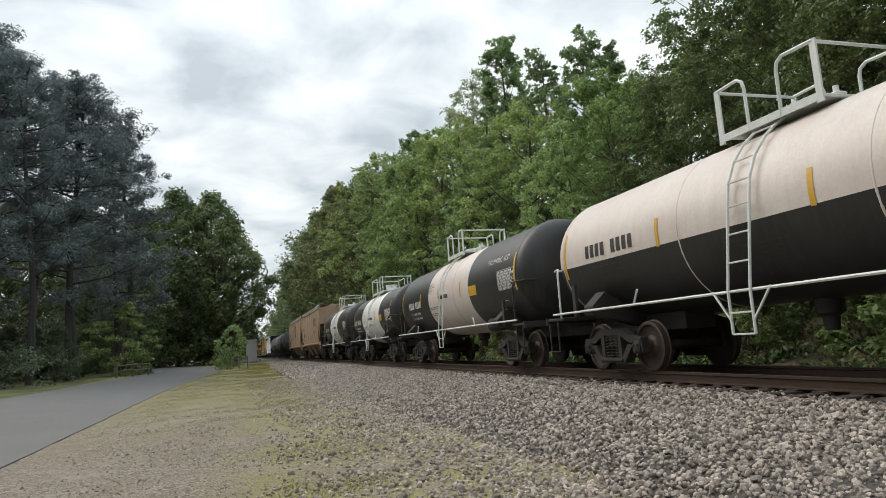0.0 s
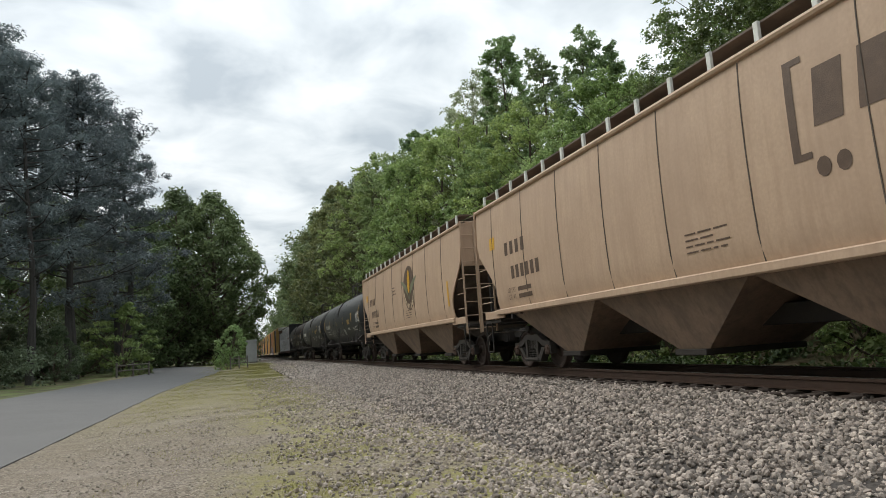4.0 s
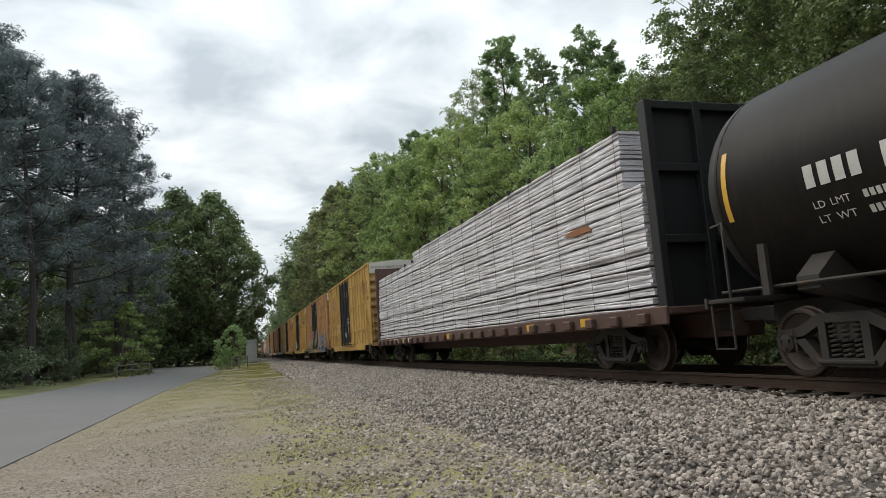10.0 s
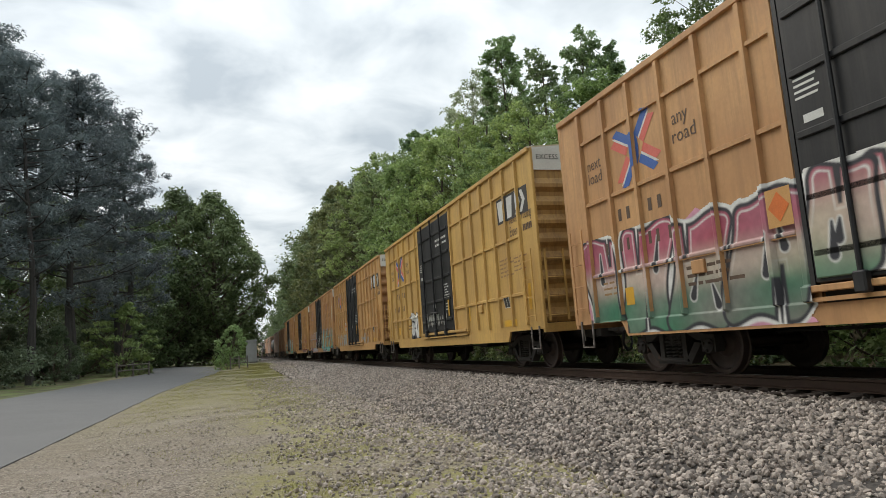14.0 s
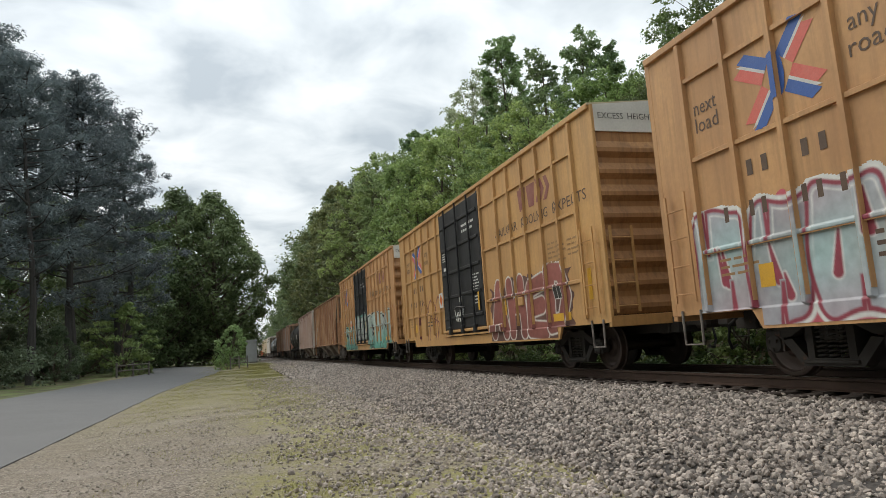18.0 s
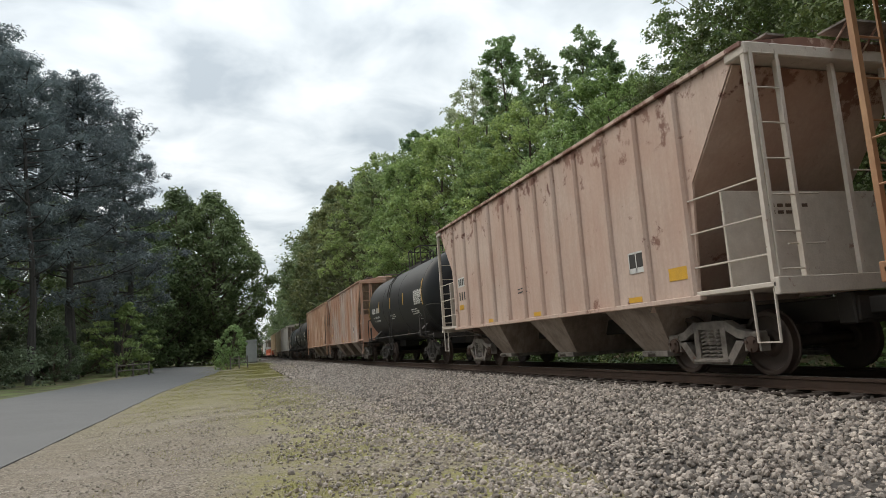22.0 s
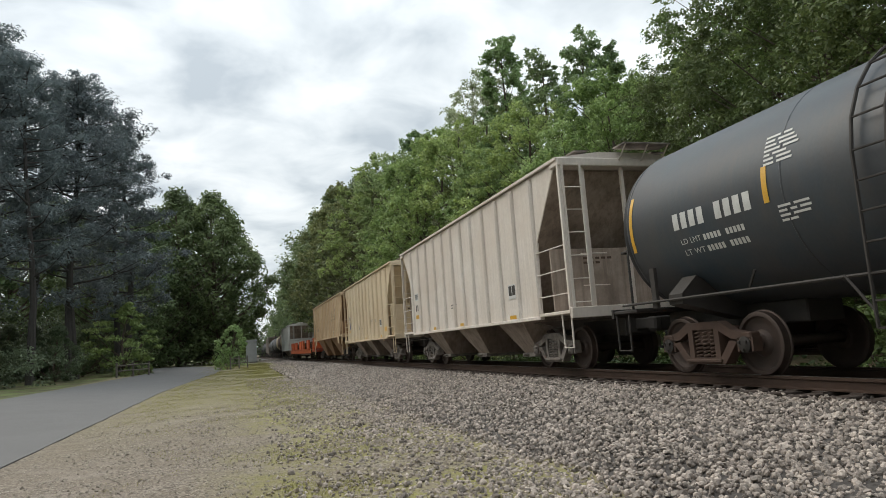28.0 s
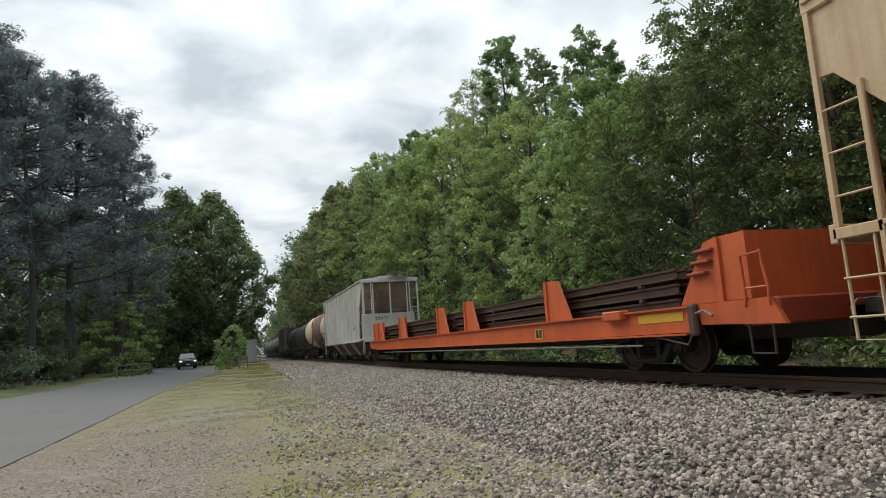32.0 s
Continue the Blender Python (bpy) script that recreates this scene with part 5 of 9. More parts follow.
def tank_car(name, label, a, b, R, bottom, shell, paint, band=None, band_mat=None, top_mat=None, split=0.0, rails="white", ladder_y=0.0, gear=None, caps=None, style="", seed=0, head_mat=None, truck_mat=None, words=(), plat_ends=None):
    car, s, half = car_thing(name, label, "tank car", a, b)
    gear, caps = gear or steel_dark, caps or steel_dark
    cz = bottom + R
    rng = random.Random(seed)
    head = 0.34 * R
    # shell: lead and rear seams along the train, as the sills are given
    mid_shell = (shell[0] + shell[1]) / 2 - s
    sh_half = (shell[1] - shell[0]) / 2
    tank_half = sh_half + head
    # the straight shell in painted courses, then the dished heads
    cuts = [-tank_half + head] + (list(band) if band else []) + [tank_half - head]
    mats = [paint, band_mat, paint] if band else [paint]
    full = 2 * math.pi
    for i in range(len(cuts) - 1):
        y0, y1 = cuts[i], cuts[i + 1]
        prof = [(y0, R), (y0 + 0.02, R + 0.004), (y1 - 0.02, R + 0.004), (y1, R)]
        if top_mat:
            ang = math.acos(max(-1, min(1, (cz - split) / R)))
            part("shell", Shape().lathe(prof, 22, 1, -ang, ang, (0, 0, cz)), mats[i], car, "black lower half of the tank shell", smooth=True)
            part("shell_top", Shape().lathe(prof, 30, 1, ang, full - ang, (0, 0, cz)), top_mat, car, "pale upper half of the tank shell", smooth=True)
        else:
            part("shell" if mats[i] is paint else "shell_band", Shape().lathe(prof, 48, 1, 0, full, (0, 0, cz)), mats[i], car, smooth=True)
    for k in (-1, 1):
        prof = [(k * (tank_half - head + head * math.sin(t)), R * math.cos(t) ** 0.55 if t < 1.56 else 0.0) for t in [j * math.pi / 2 / 12 for j in range(13)]]
        hm = head_mat or paint
        if top_mat:
            part("head", Shape().lathe(prof, 22, 1, -ang, ang, (0, 0, cz)), paint, car, smooth=True)
            part("head_top", Shape().lathe(prof, 30, 1, ang, full - ang, (0, 0, cz)), top_mat, car, smooth=True)
        else:
            part("head", Shape().lathe(prof, 48, 1, 0, full, (0, 0, cz)), hm, car, smooth=True)
    # raised weld seams and ring
    for y in [cuts[0] + 0.05, cuts[-1] - 0.05] + ([-0.25 * tank_half, 0.3 * tank_half] if not band else []):
        part("weld_seam", Shape().lathe([(-0.02, R + 0.002), (-0.008, R + 0.012), (0.008, R + 0.012), (0.02, R + 0.002)], 40, 1, 0, full, (0, 0, cz)),
             (top_mat or paint) if not band else paint, car, at=(0, y, 0), smooth=True, key=("seam", R, bottom))
    # under-frame: stub sills, bolsters, saddles
    by = half - 1.85
    for k in (-1, 1):
        part("stub_sill", Shape().box(-0.33, 0.33, k * half if k < 0 else half - 3.2, -half + 3.2 if k < 0 else half, 0.72, 1.06, 0.02), gear, car)
        part("body_bolster", Shape().prism([(-1.5, 1.12), (-1.5, 1.28), (-1.2, 1.55), (-0.4, bottom + 0.1), (0.4, bottom + 0.1), (1.2, 1.55), (1.5, 1.28), (1.5, 1.12), (0.4, 0.84), (-0.4, 0.84)], -0.17, 0.17, 1), gear, car, at=(0, k * by, 0), key=("bolster", round(bottom, 2)))
        part("end_platform", Shape().box(-1.5, 1.5, min(k * half, k * (half - 0.75)), max(k * half, k * (half - 0.75)), 1.06, 1.12, 0.01).box(-1.52, 1.52, k * half - 0.03, k * half + 0.03, 1.0, 1.15), gear, car)
        add_truck(car, k * by, truck_mat or gear, caps, s)
        # end handrail hoop
        for sx in (-1, 1):
            x = sx * max(1.47, R + 0.015)
            part("end_handrail", Shape().tube([(x, k * (half - 0.62), 1.12), (x, k * (half - 0.62), 2.05), (x * 0.96, k * (half - 0.55), 2.16), (x * 0.9, k * (half - 0.2), 2.16), (0, k * (half - 0.15), 2.16)], 0.022, 6),
                 rail_white if rails == "white" and band is None else gear, car, smooth=True)
            part("side_brace", Shape().box(x - 0.03, x + 0.03, k * (half - 1.3) - 0.06, k * (half - 1.3) + 0.06, 1.1, 1.75), gear, car)
            add_stirrup(car, sx * 1.5, k * (half - 0.3), 0.42, 0.62, 0.4, gear)
            part("jack_pad", Shape().tube([(sx * 1.32, k * (by - 1.3), 1.2), (sx * 1.52, k * (by - 1.6), 1.2 - 0.0), (sx * 1.52, k * (by - 1.75), 1.45)], 0.02, 5), rail_white if rails == "white" else gear, car)
    # side rails from end to end
    for sx in (-1, 1):
        part("side_rail", Shape().tube([(sx * 1.53, -half + 0.4, 1.2), (sx * 1.53, half - 0.4, 1.2)], 0.024, 6), rail_white if rails == "white" else gear, car)
    # top platform with railing, manway and ladders
    top = cz + R
    if rails == "white":
        lm, px, y, lo = rail_white, 0.76, ladder_y + 0.25, -0.05
        rear, front, in_rear, in_front = plat_ends or (y + 1.25, y - 1.05, y + 0.4, y - 0.35)
    else:
        lm, px, y, lo = gear, 0.5, ladder_y, 0.9
        rear, front, in_rear, in_front = y + 1.0, y - 1.0, y + 0.46, y - 0.06
    plat = part("top_platform", Shape().box(-px, px, front, rear, top - 0.02, top + 0.03, 0.01).box(-px - 0.015, -px + 0.015, front, rear, top - 0.07, top + 0.04).box(px - 0.015, px + 0.015, front, rear, top - 0.07, top + 0.04), lm, car)
    dome = (in_rear + in_front) / 2 + 0.25
    tall = 0.42 if seed == 3 else 0.24
    part("manway", Shape().lathe([(0, 0.3), (tall - 0.1, 0.3), (tall - 0.08, 0.325), (tall - 0.02, 0.325), (tall, 0.0)], 20, 0).mesh("manway", True), lm, plat, at=pose(0, dome, top, 0, -90, 0))
    for k in (-0.55, -0.8):
        part("valve", Shape().box(-0.1, 0.1, dome + k - 0.09, dome + k + 0.09, top, top + 0.22, 0.02).tube([(0, dome + k, top + 0.22), (0, dome + k, top + 0.32)], 0.04, 8).tube([(-0.2, dome + k, top + 0.14), (0.2, dome + k, top + 0.14)], 0.035, 8), lm, plat)
    rh = 0.76
    for sx in (-1, 1):
        x = sx * px
        # a hoop on a flat post before and behind the gap at the ladder
        for end, inner, e in ((rear, in_rear, 1), (front, in_front, -1)):
            part("railing_post", Shape().box(x - 0.014, x + 0.014, end - 0.05, end + 0.05, top - 0.1, top + rh), lm, plat)
            part("railing", Shape().tube([(x, end, top + rh - 0.02), (x, inner + e * 0.13, top + rh), (x, inner + e * 0.03, top + rh - 0.06), (x, inner, top + rh - 0.16), (x, inner - e * 0.01, top - 0.05)], 0.026, 6), lm, plat, smooth=True)
    for end in (rear, front):
        part("railing", Shape().tube([(-px, end, top + rh - 0.03), (px, end, top + rh - 0.03)], 0.024, 6), lm, plat)
    for sx in (-1, 1):
        arc = [(1.56, 0.62), (1.56, 1.2)] + [((R + 0.09) * math.cos(t) if (R + 0.09) * math.cos(t) < 1.56 else 1.56, cz + (R + 0.09) * math.sin(t)) for t in [0.05, 0.3, 0.55, 0.8, 1.0, 1.15]]
        st = Shape()
        for k in (-0.21, 0.21):
            st.tube([(sx * q[0], y + k + lo, q[1]) for q in arc], 0.022, 6)
        lad = part("ladder", st, lm, car, smooth=True)
        path = [Vector((sx * q[0], 0, q[1])) for q in arc]
        for i in range(len(path) - 1):
            n = max(1, round((path[i + 1] - path[i]).length / 0.36))
            for j in range(n):
                q = path[i].lerp(path[i + 1], j / n)
                part("rung", Shape().tube([(0, -0.21, 0), (0, 0.21, 0)], 0.014, 5), lm, lad, at=(q.x, y + lo, q.z), key="tank_rung")
        for e in (-1, 1):
            part("ladder_brace", Shape().tube([(sx * 1.54, y + lo + e * 0.55, 1.22), (sx * 1.56, y + lo + e * 0.21, 0.8)], 0.018, 5), lm, car)
    part("outlet_valve", Shape().lathe([(0, 0.2), (0.25, 0.2), (0.3, 0.12), (0.5, 0.1)], 14, 0).mesh("outlet", True), gear, car, at=pose(0, y, bottom + 0.06, 0, 90, 0))
    part("brake_reservoir", Shape().lathe([(-0.45, 0.0), (-0.42, 0.16), (-0.36, 0.2), (0.36, 0.2), (0.42, 0.16), (0.45, 0.0)], 14, 1).mesh("brake", True), gear, car, at=(-0.9, -half + 3.2, 1.2))

    y_ladder = y + lo

    # marks on both sides
    def wrap(yy, z):
        return -math.sqrt(max(0.01, (R + 0.006) ** 2 - (z - cz) ** 2))
    pale = Decal(wrap)
    dark_ink = top_mat is not None
    yl = Decal(wrap)
    long_car = sh_half > 7
    if style != "plain" and long_car:
        off = 0.35 if seed == 9 else 0.0
        pale.row(6.47, cz - 0.32, 10, 0.135, 0.27, 0.068, (4,), 2)
        for i, (first, second) in enumerate((("LD", "LMT"), ("LT", "WT"))):
            z = cz - 0.53 - 0.17 * i
            for text, ya, yb in ((first, 6.46, 6.3), (second, 6.22, 5.96)):
                tagged(part("load_word", Decal(wrap, 0.005).fitted(text, ya, yb, z, 0.085).sh, ink_white, car), kind="stuff")
            for g in (5.8, 5.3):
                pale.row(g, z - 0.04, 5, 0.058, 0.085, 0.022)
        pale.bar(3.88, 4.1, cz - 0.36, cz - 0.35).bar(3.88, 4.1, cz - 0.56, cz - 0.55).bar(3.88, 3.89, cz - 0.55, cz - 0.36).bar(4.09, 4.1, cz - 0.55, cz - 0.36).bar(3.95, 4.03, cz - 0.5, cz - 0.42)
        # small data blocks along the side
        pale.lines(-1.32, cz - 0.6, 6, 0.95, 0.028, 0.062, rng)
        pale.lines(-3.3 + off, cz - 0.6, 2, 0.8, 0.032, 0.08, rng)
        pale.lines(-5.2 + off, cz - 0.6, 1, 1.1, 0.03, 0.08, rng).lines(-5.2 + off, cz - 0.68, 2, 0.95, 0.045, 0.09, rng)
        y0, z0 = -6.72, cz + 0.2
        for i in range(9):
            pale.bar(y0 - 1.12, y0, z0 - i * 0.066 - 0.004, z0 - i * 0.066 + 0.004)
            if i < 8:
                pale.lines(y0 - 0.03, z0 - i * 0.066 - 0.048, 1, 0.9, 0.03, 0.1, rng)
        for u in (0.0, -0.36, -0.55, -0.74, -0.93, -1.12):
            pale.bar(y0 + u - 0.005, y0 + u + 0.005, z0 - 0.53, z0, 3)
        for (p0, p1, q0, q1) in ((0, 0.48, 0.0, 0.015), (0, 0.48, 0.04, 0.05), (0, 0.48, 0.285, 0.3), (0, 0.015, 0.015, 0.285), (0.465, 0.48, 0.015, 0.285), (0.2, 0.208, 0.05, 0.285)):
            pale.bar(-6.91 + p0, -6.91 + p1, cz - 0.86 + q0, cz - 0.86 + q1)
        for y, lo_z, hi_z in ((-7.88 if seed == 9 else -7.7, -0.42, 0.54), (-5.1 + off, -0.24, 0.26), (-1.75 + off, -0.22, 0.24), (1.14, -0.24, 0.25), (4.35, -0.24, 0.24), (7.8 if seed == 9 else 7.55, -0.46, 0.5)):
            yl.bar(y - 0.047, y + 0.047, cz + lo_z, cz + hi_z, 6)
        if seed != 9:
            # yellow notice with rows of small print
            card = Decal(wrap, 0.003)
            card.bar(-4.3, -3.55, cz - 0.33, cz - 0.07, 3)
            board = part("placard", card.sh, placard_yellow, car, "yellow notice with small black print")
            print_rows = Decal(wrap, 0.006)
            print_rows.lines(-3.6, cz - 0.13, 1, 0.55, 0.03, 0.06, rng).lines(-3.6, cz - 0.19, 1, 0.6, 0.03, 0.06, rng).row(-3.6, cz - 0.3, 8, 0.055, 0.07, 0.025)
            tagged(part("print", print_rows.sh, ink_black, board), kind="stuff")
        for y in (-5.9, -3.0, 2.4, 5.3):
            for sx in (-1, 1):
                part("rail_stay", Shape().box(-0.012, 0.012, -0.035, 0.035, 0, 0.42), gear, car, at=pose(sx * 1.5, y, 1.2, 28, sx * -4, 0), key="rail_stay")
    elif style != "plain":
        id_y, id_n, refs, blocks = SHORT_MARKS.get(seed, (tank_half * 0.74, 9, (-0.42 * sh_half, 0.05 * sh_half, 0.5 * sh_half), ()))
        # identification row near the rear end
        pale.row(id_y, cz - 0.22 if not dark_ink else split + 0.1, id_n, 0.13, 0.25, 0.062, (4,), 2)
        if dark_ink:
            pale.lines(id_y - 0.1, split - 0.12, 2, 1.5, 0.045, 0.13, rng)
        if not dark_ink:
            for i, (first, second) in enumerate((("LD", "LMT"), ("LT", "WT"))):
                z = cz - 0.42 - 0.17 * i
                for text, ya, yb in ((first, 0.0, -0.16), (second, -0.22, -0.46)):
                    tagged(part("load_word", Decal(wrap, 0.005).fitted(text, id_y - 0.08 + ya, id_y - 0.08 + yb, z, 0.085).sh, ink_white, car), kind="stuff")
                for g in (0.6, 1.08):
                    pale.row(id_y - g, z - 0.04, 5, 0.055, 0.085, 0.022)
        on_band = Decal(wrap)
        for y0, z0, rows, length in blocks:
            (on_band if band else pale).lines(y0, cz + z0, rows, length, 0.03, 0.06, rng)
        if not blocks:
            pale.lines(-tank_half * 0.57, cz - 0.5, 3, 1.0, 0.035, 0.08, rng)
            (on_band if band else pale).lines(tank_half * 0.1, cz - 0.5, 3, 0.9, 0.03, 0.07, rng)
        if on_band.sh.v:
            tagged(part("small_print", on_band.sh, ink_faded, car), kind="stuff")
        if band:
            for y in (0.84, -0.92):
                part("weld_seam", Shape().lathe([(-0.013, R + 0.003), (0.0, R + 0.011), (0.013, R + 0.003)], 40, 1, 0, full, (0, 0, cz)), seam_grime, car, "grimy weld seam", at=(0, y, 0), smooth=True, key=("band_seam", R, bottom))
            for sx in (-1, 1):
                for k in (-0.3, 0.3):
                    part("ladder_bracket", Shape().box(-0.06, 0.06, -0.07, 0.07, -0.06, 0.06, 0.015), steel_pale, car, at=(sx * (R + 0.04), y_ladder + k, cz - 0.05), key="ladder_bracket")
        if seed == 3:
            part("conduit", Shape().tube([(wrap(0, cz - 0.33) - 0.02, 1.43, cz - 0.34), (wrap(0, cz - 0.33) - 0.02, -1.05, cz - 0.32)], 0.018, 6), rail_white, car, "thin pale conduit along the shell")
        # ruled data table near the lead end
        z0, y0 = cz + 0.13, -sh_half + 1.3
        for i in range(7):
            pale.lines(y0, z0 - i * 0.072, 1, 0.98, 0.04, 0.1, rng)
            pale.bar(y0 - 1.1, y0 + 0.02, z0 - i * 0.072 - 0.02, z0 - i * 0.072 - 0.01)
        pale.bar(y0 - 1.1, y0 + 0.02, z0 + 0.06, z0 + 0.072)
        for u in (0.02, -0.36, -0.72, -1.1):
            pale.bar(y0 + u - 0.012, y0 + u, z0 - 0.46, z0 + 0.07, 3)
        # framed panel below
        for (p0, p1, q0, q1) in ((0, 0.5, 0.0, 0.015), (0, 0.5, 0.27, 0.285), (0, 0.015, 0, 0.285), (0.485, 0.5, 0, 0.285), (0.25, 0.265, 0, 0.285)):
            pale.bar(y0 - 0.35 + p0, y0 - 0.35 + p1, cz - 0.88 + q0, cz - 0.88 + q1)
        for y in (-sh_half + 0.14,) + tuple(refs) + (sh_half - 0.14,):
            lo_z, hi_z = (-0.2, 0.28) if abs(y) < 0.85 * sh_half else (-0.4, 0.55)
            yl.bar(y - 0.045, y + 0.045, cz + lo_z, cz + hi_z, 6)
        if band and seed != 4:
            yl.bar(band[0] - 0.7, band[0] - 0.04, cz - 0.26, cz + 0.03, 2)
    if words:
        z0, y0 = cz + 0.5, -sh_half + 2.1
        for text, ya, yb in words:
            tagged(part("cargo_word", Decal(wrap, 0.005).fitted(text, y0 + ya, y0 + yb, z0, 0.15).sh, ink_white, car), kind="stuff")
    side = []
    if pale.sh.v:
        side.append(tagged(part("stencil", pale.sh, ink_black if style == "dark" else ink_white, car), kind="stuff"))
    if yl.sh.v:
        for pc in yl.pieces():
            side.append(part("reflector", pc, ink_yellow, car, "yellow reflective strip"))
    for o in side:
        m2 = tagged(new(o.name.split(".")[0], o.data), kind="stuff" if o.name.startswith("stencil") else "")
        m2.parent = car
        m2.matrix_basis = pose(0, 0, 0, 0, 0, 180)
    if style == "scrawl":
        # (start, foot, length, height, stroke)
        tags = {7: ((2.3, -0.74, 1.25, 0.34, 0.014), (2.75, -1.02, 1.0, 0.3, 0.014), (3.55, -0.95, 1.0, 0.45, 0.017), (-0.65, -0.95, 2.05, 0.55, 0.022)),
                8: ((-3.45, -0.9, 1.05, 0.36, 0.014), (3.0, -0.85, 1.3, 0.35, 0.014)),
                9: ((-0.4, -1.0, 3.4, 0.6, 0.018), (-3.2, -0.95, 0.3, 0.35, 0.008))}[seed]
        for y, z, w, h, stroke in tags:
            scrawl(car, wrap, y, cz + z, w, h, rng, None, stroke)
    return car


def scrawl(car, wrap, y, z, w, h, rng, mat=None, stroke=0.014):
    """Thin sprayed loops, hooks and zigzags that run on like a signature."""
    sh = Shape()
    p = y + w
    while p > y:
        lw = h * rng.uniform(0.4, 0.7)
        shape = rng.randint(0, 3)
        lift = rng.uniform(-0.08, 0.12) * h
        top = h * rng.uniform(0.75, 1.05)
        if shape == 0:
            pts = [(0.5 + 0.45 * math.cos(t), 0.5 + 0.48 * math.sin(t)) for t in [0.6 + k * 0.52 for k in range(int(rng.uniform(8, 13)))]]
        elif shape == 1:
            pts = [(0.0, 0.9), (0.12, 0.1), (0.42, 0.75), (0.58, 0.05), (0.95, 1.0)]
        elif shape == 2:
            pts = [(0.1, 1.0), (0.2, 0.0), (0.22, 0.45), (0.5, 0.62), (0.75, 0.5), (0.7, 0.05), (1.0, 0.0)]
        else:
            pts = [(0.85, 0.95), (0.4, 1.0), (0.12, 0.8), (0.3, 0.55), (0.75, 0.45), (0.85, 0.15), (0.5, 0.0), (0.05, 0.1)]
        pts = [(p - a * lw - (b - 0.5) * 0.2 * h, z + lift + b * top) for a, b in pts]
        for (y0, z0), (y1, z1) in zip(pts, pts[1:]):
            d = Vector((y1 - y0, z1 - z0))
            if d.length < 0.01:
                continue
            n = Vector((-d.y, d.x)).normalized() * stroke * rng.uniform(0.7, 1.2)
            d0 = d.normalized() * stroke * 0.6
            k = max(1, int(d.length / 0.12))
            for j in range(k):
                a0, a1 = j / k, (j + 1) / k
                e0, e1 = (-d0 if j == 0 else d0 * 0), (d0 if j == k - 1 else d0 * 0)
                qd = [(y0 + d.x * a0 + n.x + e0.x, z0 + d.y * a0 + n.y + e0.y), (y0 + d.x * a0 - n.x + e0.x, z0 + d.y * a0 - n.y + e0.y), (y0 + d.x * a1 - n.x + e1.x, z0 + d.y * a1 - n.y + e1.y), (y0 + d.x * a1 + n.x + e1.x, z0 + d.y * a1 + n.y + e1.y)]
                sh.add([(wrap(a, b) - 0.005, a, b) for a, b in qd], [(0, 1, 2, 3)])
        p -= lw * rng.uniform(0.75, 1.05)
    tagged(part("graffiti", sh, mat or chalk_spray, car, "thin white sprayed scribble"), kind="stuff")


